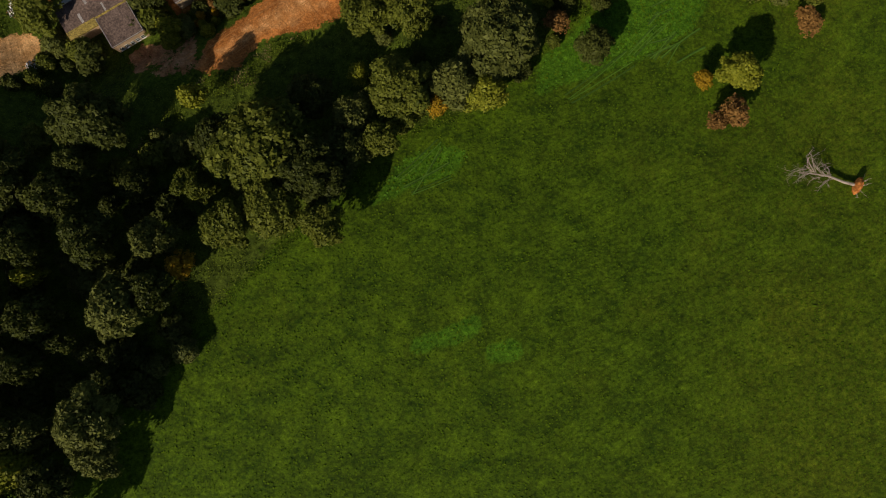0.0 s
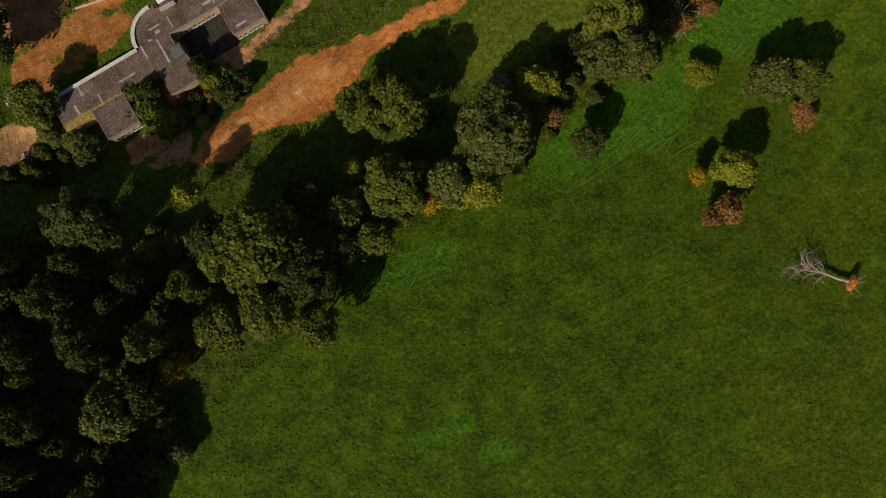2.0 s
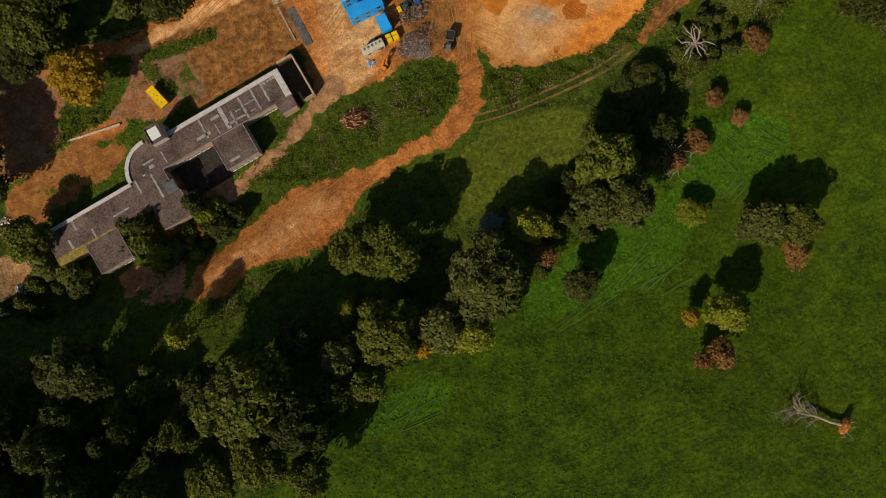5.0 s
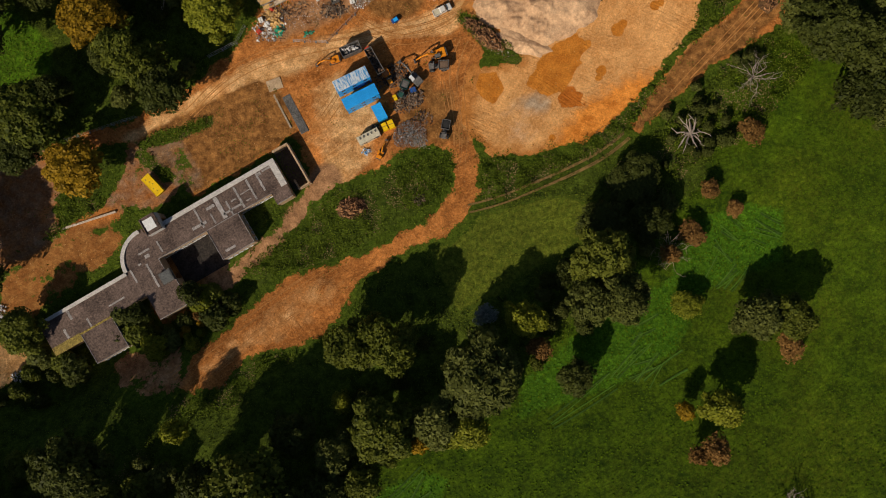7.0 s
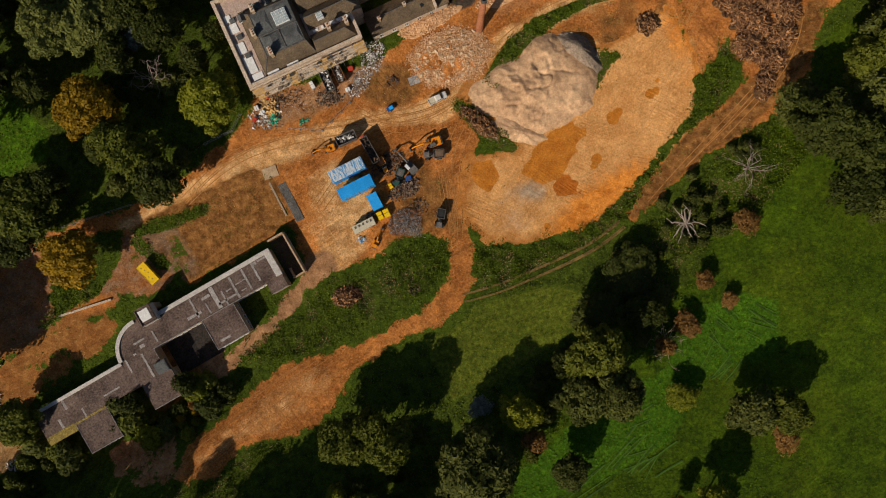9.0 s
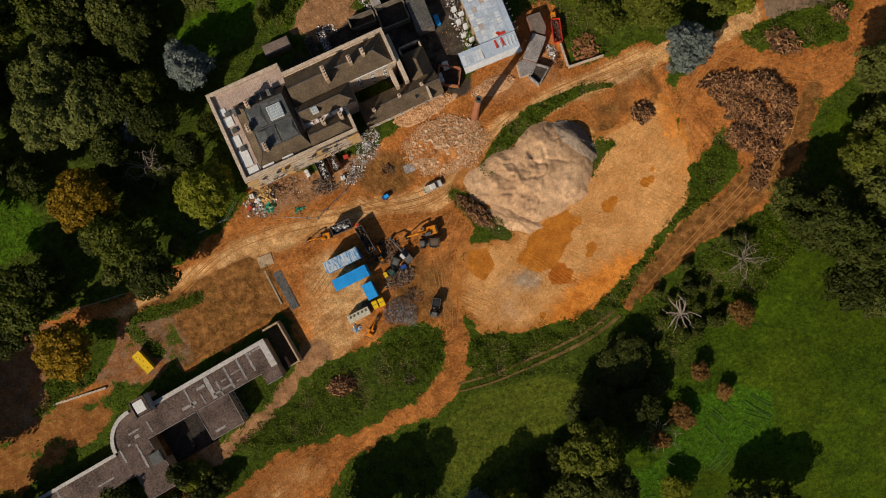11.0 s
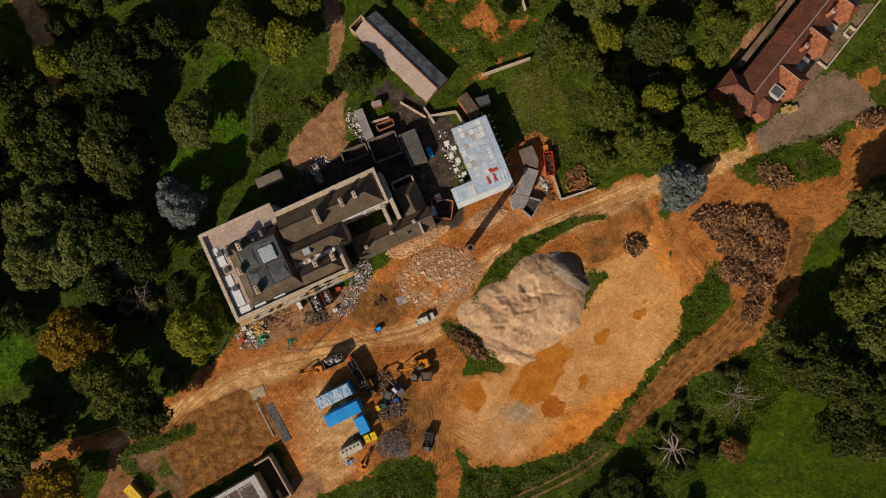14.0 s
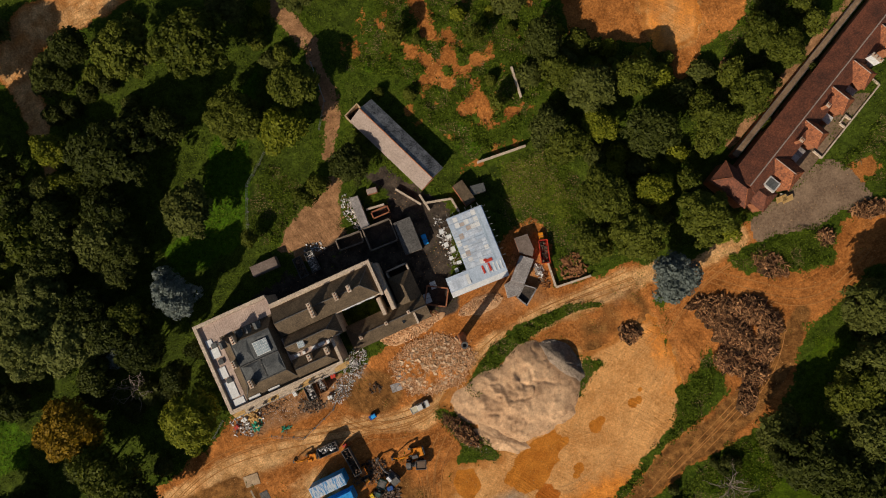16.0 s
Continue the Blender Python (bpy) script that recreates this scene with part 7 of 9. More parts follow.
def dumper(x, y, turn, paint, label, load_mat, k=1.0):
    ob = thing("site_dumper", place(x, y, turn) @ Matrix.Scale(k, 4), label, "dumper", "site machines")
    one_box("chassis", M_MACHINE, ob, -2.0, 1.8, -0.45, 0.45, 0.6, 1.0, soft=0.05)
    for wx in (-1.3, 1.2):
        for wy in (-0.85, 0.85):
            bm = bmesh.new()
            tube(bm, [(wx, wy - 0.2, 0.6), (wx, wy + 0.2, 0.6)], [0.6, 0.6], 14)
            w = part("wheel", bm, M_RUBBER, ob)
            bm = bmesh.new()
            tube(bm, [(wx, wy - 0.215, 0.6), (wx, wy + 0.215, 0.6)], [0.28, 0.28], 10)
            part("rim", bm, paint, w)
    bm = bmesh.new()
    outer, inner = [(0.1, -0.95), (2.3, -0.95), (2.3, 0.95), (0.1, 0.95)], [(0.2, -0.85), (2.2, -0.85), (2.2, 0.85), (0.2, 0.85)]
    rings = [[bm.verts.new((*p, z)) for p in line] for line, z in ((outer, 1.0), (outer, 1.75), (inner, 1.75), (inner, 1.2))]
    bm.faces.new(rings[0][::-1])
    for lower, upper in zip(rings, rings[1:]):
        for i in range(4):
            bm.faces.new((lower[i], lower[(i + 1) % 4], upper[(i + 1) % 4], upper[i]))
    bm.faces.new(rings[-1])
    part("tipping_body", bm, paint, ob)
    one_box("load", load_mat, ob, 0.22, 2.18, -0.83, 0.83, 1.21, 1.55, soft=0.1)
    one_box("engine_cover", paint, ob, -2.0, -0.9, -0.6, 0.6, 1.0, 1.55, soft=0.06)
    one_box("seat", M_RUBBER, ob, -0.75, -0.3, -0.25, 0.25, 1.0, 1.45, soft=0.05)
    bm = bmesh.new()
    tube(bm, [(-0.9, -0.6, 1.0), (-0.9, -0.6, 2.5), (-0.9, 0.6, 2.5), (-0.9, 0.6, 1.0)], [0.05] * 4, 6)
    part("roll_bar", bm, M_MACHINE, ob)
    return ob


dumper(-10.4, 125.9, 118, M_ORANGE, "orange site dumper with an empty tipping body", M_RUST)
dumper(2.9, 128.9, 4, M_MACHINE, "stripped grey machine chassis on the earth", M_SCRAP, 1.25)
dumper(-6.3, 122.6, 70, M_GREENM, "dark green site machine", M_MACHINE, 1.1)
dumper(4.8, 111.8, 80, M_MACHINE, "blackened burnt-out machine beside the track", M_RUBBER, 1.15)
for px, py, turn, w, d, h, mt, words in (
        (-11.1, 112.6, -65, 2.1, 1.5, 1.5, M_YELLOW, "small yellow steel tank with a lid"),
        (-9.4, 113.3, -65, 2.2, 1.6, 1.5, M_YELLOW, "small yellow steel tank with a lid"),
        (-8.4, 120.5, -60, 1.4, 1.0, 1.1, M_YELLOW, "small yellow steel box on the earth"),
        (-3.7, 122.6, 20, 1.6, 1.2, 1.2, M_DARKBLUE, "blue steel box among the machines"),
        (-17.2, 124.7, 20, 1.0, 0.8, 1.0, M_WHITE, "white plastic box beside the cabins"),
        (-15.9, 133.6, 30, 1.2, 0.7, 1.2, M_RED_PAINT, "small red generator on the earth"),
        (-29.5, 147.3, -60, 2.0, 1.1, 1.0, M_WHITE, "white crate with a red lid by the skips"),
        (-20.0, 146.2, 20, 1.3, 1.0, 0.9, M_WHITE, "white sack on the earth"),
        (-19.3, 151.8, 20, 1.4, 1.1, 0.9, M_RED_PAINT, "dark red box beside the rubbish"),
        (-44.2, 141.1, 20, 1.2, 1.2, 1.0, M_WHITE, "white bulk bag on the earth"),
        (-42.6, 140.0, 40, 1.3, 1.1, 0.9, M_WHITE, "white bulk bag on the earth"),
        (-44.7, 138.0, 40, 1.2, 1.0, 0.9, M_RED_PAINT, "dark red drum among the bags"),
        (7.1, 176.2, -68, 2.0, 1.6, 1.6, M_WHITE, "white plant box in the yard between buildings"),
        (5.6, 172.7, -68, 2.6, 1.8, 1.6, M_WHITE, "white plant box in the yard between buildings"),
        (4.7, 188.4, -68, 2.8, 1.3, 1.2, M_BLUE, "blue covered stack beside the long roof"),
        (35.7, 189.6, -80, 2.0, 1.2, 1.4, M_ORANGE, "orange steel box beside the huts"),
        (99.2, 200.4, -15, 2.7, 1.4, 0.6, M_CREAM, "yellowish timber pallet stack on the forecourt")):
    ob = thing("crate", place(px, py, turn), words, "crate", "boxes and bags")
    one_box("body", mt, ob, -w / 2, w / 2, -d / 2, d / 2, 0.0, h, soft=0.08)
    one_box("lid", mt, ob, -w / 2 + 0.06, w / 2 - 0.06, -d / 2 + 0.06, d / 2 - 0.06, h - 0.01, h + 0.07, soft=0.02)
    one_box("strap", M_MACHINE, ob, -0.05, 0.05, -d / 2 - 0.01, d / 2 + 0.01, 0.05, h + 0.085)


# ---- cars ----
def pickup(x, y, turn, paint, label):
    ob = thing("pickup_truck", place(x, y, turn), label, "pickup truck")
    bm = bmesh.new()
    side = [(-2.6, 0.45), (2.5, 0.45), (2.65, 0.75), (2.55, 1.0), (1.35, 1.1), (0.75, 1.75), (-0.55, 1.78), (-0.75, 1.1), (-2.6, 1.08)]
    a, b = [bm.verts.new((px, -0.88, pz)) for px, pz in side], [bm.verts.new((px, 0.88, pz)) for px, pz in side]
    bm.faces.new(a[::-1])
    bm.faces.new(b)
    for k in range(len(side)):
        bm.faces.new((a[k], a[(k + 1) % len(side)], b[(k + 1) % len(side)], b[k]))
    bmesh.ops.recalc_face_normals(bm, faces=bm.faces[:])
    for v in bm.verts:
        if v.co.z > 1.5:
            v.co.y *= 0.82
    bmesh.ops.bevel(bm, geom=bm.edges[:], offset=0.06, segments=2, affect="EDGES")
    part("body", bm, paint, ob)
    bed = one_box("load_bed", M_CREAM, ob, -2.45, -0.85, -0.75, 0.75, 1.06, 1.12, "dusty load bed")
    for s in (-1, 1):
        one_box("bed_side", paint, bed, -2.55, -0.8, s * 0.82 - 0.06, s * 0.82 + 0.06, 1.05, 1.32, soft=0.02)
    one_box("tailgate", paint, bed, -2.62, -2.5, -0.8, 0.8, 1.05, 1.3, soft=0.02)
    bm = bmesh.new()
    v = [bm.verts.new(p) for p in ((1.38, -0.74, 1.14), (1.38, 0.74, 1.14), (0.82, 0.64, 1.74), (0.82, -0.64, 1.74))]
    bm.faces.new(v)
    part("windscreen", bm, M_GLASS, ob)
    for s in (-1, 1):
        one_box("side_window", M_GLASS, ob, -0.5, 0.8, s * 0.80 - 0.03, s * 0.80 + 0.03, 1.2, 1.6)
        one_box("headlight", M_WHITE, ob, 2.5, 2.66, s * 0.65 - 0.16, s * 0.65 + 0.16, 0.72, 0.9, soft=0.03)
        one_box("mirror", M_RUBBER, ob, 0.95, 1.1, s * 1.0 - 0.1, s * 1.0 + 0.1, 1.15, 1.35)
    for wx in (-1.65, 1.6):
        for wy in (-0.82, 0.82):
            bm = bmesh.new()
            tube(bm, [(wx, wy - 0.12, 0.37), (wx, wy + 0.12, 0.37)], [0.37, 0.37], 16)
            w = part("wheel", bm, M_RUBBER, ob)
            bm = bmesh.new()
            tube(bm, [(wx, wy - 0.13, 0.37), (wx, wy + 0.13, 0.37)], [0.2, 0.2], 10)
            part("rim", bm, M_STEEL, w)
    return ob


pickup(3.9, 143.9, 27, M_VAN, "dusty white pickup truck parked on the earth track")
quad = thing("small_trailer", place(-8.6, 141.2, 32), "small dark blue trailer on the earth", "trailer")
one_box("body", M_DARKBLUE, quad, -1.0, 1.0, -0.6, 0.6, 0.4, 0.95, soft=0.05)
one_box("cover", M_BLUE, quad, -0.4, 0.8, -0.45, 0.45, 0.95, 1.1, soft=0.04)
one_box("drawbar", M_MACHINE, quad, -1.7, -1.0, -0.05, 0.05, 0.4, 0.5)
for s in (-1, 1):
    bm = bmesh.new()
    tube(bm, [(0, s * 0.68 - 0.08, 0.3), (0, s * 0.68 + 0.08, 0.3)], [0.3, 0.3], 12)
    part("wheel", bm, M_RUBBER, quad)


# ---- heaps ----
def heap(name, x, y, turn, rx, ry, high, mat, label, seed, rough=0.12, power=1.3, edge=0.25, ridged=0.0, category="heap", fine=72):
    """A heap with an uneven outline and surface."""
    ob = thing(name, pose(x, y, soil_z(x, y), 0, 0, turn), label, category)
    rings, spokes = int(fine * 0.5), fine
    verts, faces = [(0, 0, high)], []
    rr, ss_ = np.meshgrid((np.arange(rings) + 1) / rings, np.arange(spokes) * 2 * np.pi / spokes, indexing="ij")
    out = 1 + edge * wander(2 * np.cos(ss_) + 9, 2 * np.sin(ss_) + 4, 1.1, seed, 3)
    X, Y = rx * rr * out * np.cos(ss_), ry * rr * out * np.sin(ss_)
    body = high * np.clip(1 - rr ** power, 0, 1) ** 1.4
    bumps = wander(X + 50, Y, 3.0, seed + 9, 4)
    if ridged:
        bumps = bumps - ridged * np.abs(wander(X * 0.5 + Y * 0.9 + 30, Y * 0.4 - X * 0.5, 3.5, seed + 20, 4))
    Z = body + high * rough * bumps * np.clip((1 - rr) * 4, 0, 1) - 0.25 * (rr > 0.98)
    verts[0] = (0, 0, float(Z[0].mean()))
    verts += np.stack([X, Y, Z], -1).reshape(-1, 3).tolist()
    idx = 1 + np.arange(rings * spokes).reshape(rings, spokes)
    for s in range(spokes):
        faces.append((0, idx[0, s], idx[0, (s + 1) % spokes]))
    for r in range(rings - 1):
        for s in range(spokes):
            faces.append((idx[r, s], idx[r + 1, s], idx[r + 1, (s + 1) % spokes], idx[r, (s + 1) % spokes]))
    raw("mound", verts, faces, mat, ob, smooth=True)
    return ob


def heap_height(u, v, high, power=1.3):
    return high * max(0.0, 1 - math.hypot(u, v) ** power) ** 1.4


HEAP_EDGE = [(11.8, 145.2), (17.5, 150.5), (25.7, 155.1), (28.2, 160.0), (34.0, 161.3), (41.5, 159.7), (45.3, 155.9), (46.3, 150.7),
    (45.3, 142.4), (41.6, 139.7), (37.8, 137.5), (31.1, 134.5), (25.1, 136.0), (20.5, 138.9), (14.5, 141.4)]


def sand_hill(name, x0, x1, y0, y1, edge, high, mat, label, category, seed, steep=5.0, hummock=0.5, step=0.33, ramp=None):
    """A tipped heap over a plan outline: a slope up from its edge, hummocks, slumps and wheel-worn hollows."""
    gx, gy = np.meshgrid(np.arange(x0, x1, step), np.arange(y0, y1, step))
    d = in_area(gx, gy, edge) + 1.1 * wander(gx, gy, 4.0, seed, 3)
    rise = 1 - np.exp(-np.clip(d, 0, None) / steep)
    z = high * rise * (ramp(gx, gy) if ramp else 1.0)
    tips = 1 - np.abs(wander(gx, gy, 5.0, seed + 3, 3))
    z = z + hummock * rise * (0.9 * wander(gx, gy, 7.0, seed + 1, 2) + 0.9 * (tips ** 4 - 0.3) * ease(42, 26, gx) + 0.6 * wander(gx, gy, 2.6, seed + 2, 3) * (0.45 + 0.55 * ease(42, 28, gx)) - 0.55 * np.clip(1 - 5 * np.abs(wander(gx, gy, 4.5, seed + 7, 3)), 0, 1) * ease(46, 38, gx))
    z = np.where(d > -0.4, z, -0.4) + np.vectorize(soil_z)(gx, gy)
    rows_n, cols_n = gx.shape
    index = np.arange(rows_n * cols_n).reshape(rows_n, cols_n)
    quads = np.stack([index[:-1, :-1], index[:-1, 1:], index[1:, 1:], index[1:, :-1]], -1).reshape(-1, 4)
    quads = quads[(d > -0.6).reshape(-1)[quads].all(axis=1)]
    used, ids = np.unique(quads, return_inverse=True)
    cx, cy = sum(p[0] for p in edge) / len(edge), sum(p[1] for p in edge) / len(edge)
    cz = soil_z(cx, cy)
    ob = thing(name, pose(cx, cy, cz), label, category)
    verts = np.stack([gx.reshape(-1)[used] - cx, gy.reshape(-1)[used] - cy, z.reshape(-1)[used] - cz], -1)
    raw("mound", verts.tolist(), ids.reshape(-1, 4).tolist(), mat, ob, smooth=True)
    rng_h = np.random.default_rng(seed)
    high_up = verts[verts[:, 2] > 0.5]
    spot = lambda: high_up[int(rng_h.integers(len(high_up)))] + np.array([rng_h.uniform(-0.2, 0.2), rng_h.uniform(-0.2, 0.2), 0.0])
    tagged(scatter("loose_sand", ob, mat, rng_h, 900, spot, 0.1, 0.36, 0.5), "caked lumps of sand", kind="stuff")
    return ob


sand_heap = sand_hill("sand_heap", 9, 49, 131, 164, HEAP_EDGE, 2.7, M_SANDHEAP, "big heap of pale pinkish sand with hummocks and slumps", "heap", 31, 4.0, 0.8,
                      ramp=lambda x, y: 0.35 + 0.65 * ease(12, 34, x + 0.3 * (y - 145)))
heap("sand_spoil", 25.9, 135.3, -20, 8.0, 3.4, 0.8, M_SANDHEAP, "low tongue of slumped sand", 15, 0.25, 1.6, 0.3, 0.6, fine=90)
gravel = heap("gravel_heap", 41.3, 156.6, -40, 7.4, 4.2, 3.6, M_GRAVEL, "bank of coarse grey gravel tipped on the sand heap", 21, 0.10, 1.8, 0.22, fine=100)
rng = np.random.default_rng(31)


def stones(parent, count, rx, ry, high, mat, small, large, name="rubble", spill=0.0):
    """Loose stones over a heap, joined into one mesh; spill: how far some roll beyond its foot."""
    def spot():
        a, r = rng.uniform(0, 6.283), math.sqrt(rng.random())
        r *= 1 + spill * float(wander(3 * math.cos(a), 3 * math.sin(a), 1.2, 61, 2)) + spill * rng.random() ** 4
        return rx * r * math.cos(a), ry * r * math.sin(a), heap_height(r, 0, high) + 0.1
    ob = scatter(name, parent, mat, rng, count, spot, small, large, 0.8)
    return tagged(ob, kind="stuff")


stones(gravel, 1500, 7.0, 3.9, 3.4, M_GRAVEL_STONE, 0.12, 0.4, "gravel")
rubble = heap("rubble_heap", 7.4, 155.4, 20, 11.2, 7.2, 1.2, M_EARTH, "wide heap of broken brick and pale stone rubble", 41, 0.3, 1.6, 0.4, fine=110)
stones(rubble, 8000, 10.8, 7.0, 1.2, M_RUBBLE, 0.16, 0.55, spill=0.18)
block_mesh = []
for k in range(6):
    bm = bmesh.new()
    box(bm, -0.5, 0.5, -0.32, 0.32, -0.28, 0.28)
    for v in bm.verts:
        v.co += Vector(rng.uniform(-0.1, 0.1, 3))
    me = bpy.data.meshes.new("stone")
    bm.to_mesh(me)
    bm.free()
    me.materials.append(M_RUBBLE_PART)
    block_mesh.append(me)
for k in range(280):
    a, r = rng.uniform(0, 6.283), math.sqrt(rng.random())
    ob = new("stone", block_mesh[k % 6])
    ob.parent = rubble
    ob.matrix_basis = pose(10.4 * r * math.cos(a), 6.5 * r * math.sin(a), heap_height(r, 0, 1.2) + 0.16, rng.uniform(-30, 30), rng.uniform(-30, 30), rng.uniform(0, 360)) @ Matrix.Scale(rng.uniform(0.4, 0.95), 4)
rubble_b = heap("rubble_heap", 1.1, 164.7, 27, 9.0, 3.0, 1.5, M_RUBBLE, "bank of broken stone along the wing", 47, 0.25, 1.6, 0.3, fine=60)
stones(rubble_b, 900, 8.6, 2.8, 1.5, M_RUBBLE, 0.25, 0.8)
rubble_c = heap("rubble_heap", 19.7, 171.0, 24, 6.5, 2.2, 0.8, M_RUBBLE, "bank of broken stone below the tin-roofed building", 48, 0.25, 1.6, 0.3, fine=50)
stones(rubble_c, 500, 6.2, 2.0, 0.8, M_RUBBLE, 0.2, 0.6)


def brush(x, y, turn, rx, ry, high, count, label, seed, long=2.2):
    """A heap of felled branches and roots."""
    ob = heap("brush_heap", x, y, turn, rx, ry, high, M_LITTER, label, seed, 0.5, 2.6, 0.5, fine=64, category="brush heap")
    rng_b = np.random.default_rng(seed)
    verts, faces = [], []
    for _ in range(count):
        a, r = rng_b.uniform(0, 6.283), math.sqrt(rng_b.random())
        c = Vector((rx * r * math.cos(a), ry * r * math.sin(a), heap_height(r, 0, high, 2.6) + rng_b.uniform(0, 0.7)))
        d = Vector((rng_b.normal(), rng_b.normal(), rng_b.normal() * 0.35)).normalized() * rng_b.uniform(0.4, long) / 2
        w = rng_b.uniform(0.04, 0.13) if rng_b.random() < 0.8 else rng_b.uniform(0.13, 0.3)
        n = d.cross(Vector((0, 0, 1))).normalized() * w
        up = d.cross(n).normalized() * w
        bend = Vector(rng_b.normal(size=3)) * 0.12
        base = len(verts)
        for p, s in ((c - d, 1.0), (c + bend, 0.85), (c + d, 0.4)):
            verts += [tuple(p + n * s), tuple(p - n * 0.6 * s + up * s), tuple(p - n * 0.6 * s - up * s)]
        for s in (0, 3):
            for k in range(3):
                faces.append((base + s + k, base + s + (k + 1) % 3, base + s + 3 + (k + 1) % 3, base + s + 3 + k))
    tagged(raw("brushwood", verts, faces, M_BRUSH, ob), kind="stuff")
    return ob


for k, (x, y, turn, rx, ry, high, count) in enumerate((
        (82.0, 169.7, 10, 6.6, 4.6, 1.6, 620), (90.6, 170.6, -10, 7.2, 5.0, 1.9, 760), (95.4, 166.4, 70, 5.4, 4.2, 1.7, 480),
        (86.3, 164.2, -25, 7.6, 5.4, 2.0, 820), (93.9, 160.2, 40, 5.6, 4.4, 1.6, 500), (85.9, 157.2, -20, 6.4, 4.8, 1.8, 640),
        (91.7, 153.8, 20, 4.8, 3.6, 1.4, 380), (76.8, 172.2, 30, 4.0, 1.8, 0.8, 160))):
    brush(x, y, turn, rx * 0.74, ry * 0.74, high, int(count * 1.2), "big tangled heap of dark felled branches and roots", 610 + k, 2.6)
brush(82.1, 171.7, 10, 5.5, 3.0, 1.2, 420, "low spread of felled branches", 64)
brush(59.5, 163.9, 10, 2.9, 2.6, 1.3, 260, "small heap of dark branches on the earth", 65)
brush(95.9, 182.6, -30, 5.0, 3.0, 0.7, 300, "thin spread of dry branches on the grass", 66)
brush(110.0, 190.0, 60, 2.4, 2.2, 0.9, 160, "small heap of dry branches on the grass", 67)
brush(121.6, 197.5, 10, 5.5, 2.2, 1.2, 420, "heap of cut branches beside the forecourt", 68)
brush(84.3, 234.5, 10, 2.2, 2.2, 1.0, 170, "small heap of cut logs and branches", 69)
brush(-19.4, 91.2, 10, 3.8, 2.6, 0.8, 260, "brown heap of dead stalks in the weeds", 70)
brush(15.3, 137.4, -38, 6.5, 2.2, 1.0, 420, "bank of dead stalks and weeds beside the sand", 71, 1.4)
brush(90.0, 147.9, 80, 4.6, 2.6, 1.1, 320, "tail of the branch heap beside the track", 72, 2.2)


# ---- scrap and rubbish ----
def litter(x, y, turn, rx, ry, count, mat, label, seed, small=0.2, large=0.9, high=0.5):
    rng_t = np.random.default_rng(seed)
    ob = thing("rubbish_heap", place(x, y, turn), label, "rubbish", "rubbish on the yard")

    def spot():
        a, r = rng_t.uniform(0, 6.283), rng_t.random() ** 0.7
        return rx * r * math.cos(a), ry * r * math.sin(a), max(0.04, high * (1 - r)) * rng_t.uniform(0.2, 1.0)
    tagged(scatter("scrap", ob, mat, rng_t, count, spot, small, large), kind="stuff")
    bm = bmesh.new()
    for _ in range(max(4, count // 14)):
        a, r = rng_t.uniform(0, 6.283), rng_t.random() ** 0.7
        c, d = Vector((rx * r * math.cos(a), ry * r * math.sin(a), 0.15 + high * 0.5 * rng_t.random())), Vector((rng_t.normal(), rng_t.normal(), 0.25 * rng_t.normal())).normalized()
        tube(bm, [c - d * rng_t.uniform(0.4, 1.3), c + d * rng_t.uniform(0.4, 1.3)], [0.05, 0.05], 4)
    tagged(part("loose_pipework", bm, M_RUST if seed % 2 else M_TIMBER, ob), kind="stuff")
    return ob


litter(-41.9, 138.8, 20, 5.0, 3.8, 170, M_PALE_SCRAP, "tangled heap of pale rubbish, bags and pipes by the mansion", 81)
litter(-38.2, 143.3, 20, 7.0, 2.4, 260, M_SCRAP, "scatter of scrap and timber below the scaffold", 82, 0.12, 0.6)
litter(-40.9, 141.5, -62, 3.6, 1.8, 60, M_PLANK, "yellow boards thrown down below the scaffold", 106, 0.5, 2.2, 0.5)
litter(-32.2, 142.6, 20, 8.0, 3.0, 240, M_PALE_SCRAP, "thin scatter of pale chips on the earth", 107, 0.06, 0.25, 0.1)
litter(-13.5, 154.8, 70, 5.0, 3.0, 420, M_PALE_SCRAP, "heap of white and grey rubbish", 83, 0.12, 0.7)
litter(-17.2, 148.0, 60, 4.2, 2.6, 260, M_PALE_SCRAP, "scatter of pale rubbish and cables", 84, 0.1, 0.6)
litter(-4.6, 110.6, 30, 4.6, 3.8, 1500, M_SCRAP_GREY, "spread of dark grey tangled scrap metal", 85, 0.10, 0.45, high=1.0)
litter(-2.6, 109.2, -40, 3.6, 2.2, 500, M_SCRAP_GREY, "tail of grey scrap metal along the weeds", 108, 0.10, 0.45, high=0.6)
litter(-1.2, 114.6, 30, 3.0, 2.4, 160, M_SCRAP, "thin spread of burnt timber and scrap on the earth", 109, 0.12, 0.7, high=0.3)
litter(-4.8, 119.6, 30, 4.6, 2.8, 360, M_SCRAP, "scrap metal among the machines", 86)
litter(-9.4, 126.3, 30, 5.0, 3.2, 420, M_SCRAP, "scrap and machine parts beside the cabins", 87)
litter(-24.7, 144.2, 10, 4.0, 2.4, 170, M_SCRAP, "scattered timber and rubbish on the earth", 88)
litter(-8.1, 148.8, 10, 1.8, 1.6, 40, M_SCRAP, "grey pallet wreck on the earth", 89)
litter(-13.8, 112.8, 10, 1.2, 0.9, 30, M_SCRAP, "small heap of broken parts by the cabin", 90)
litter(-15.9, 106.1, 10, 1.4, 0.9, 36, M_BLUE_WORN, "blue crumpled sheet and frames by the cabin", 91)
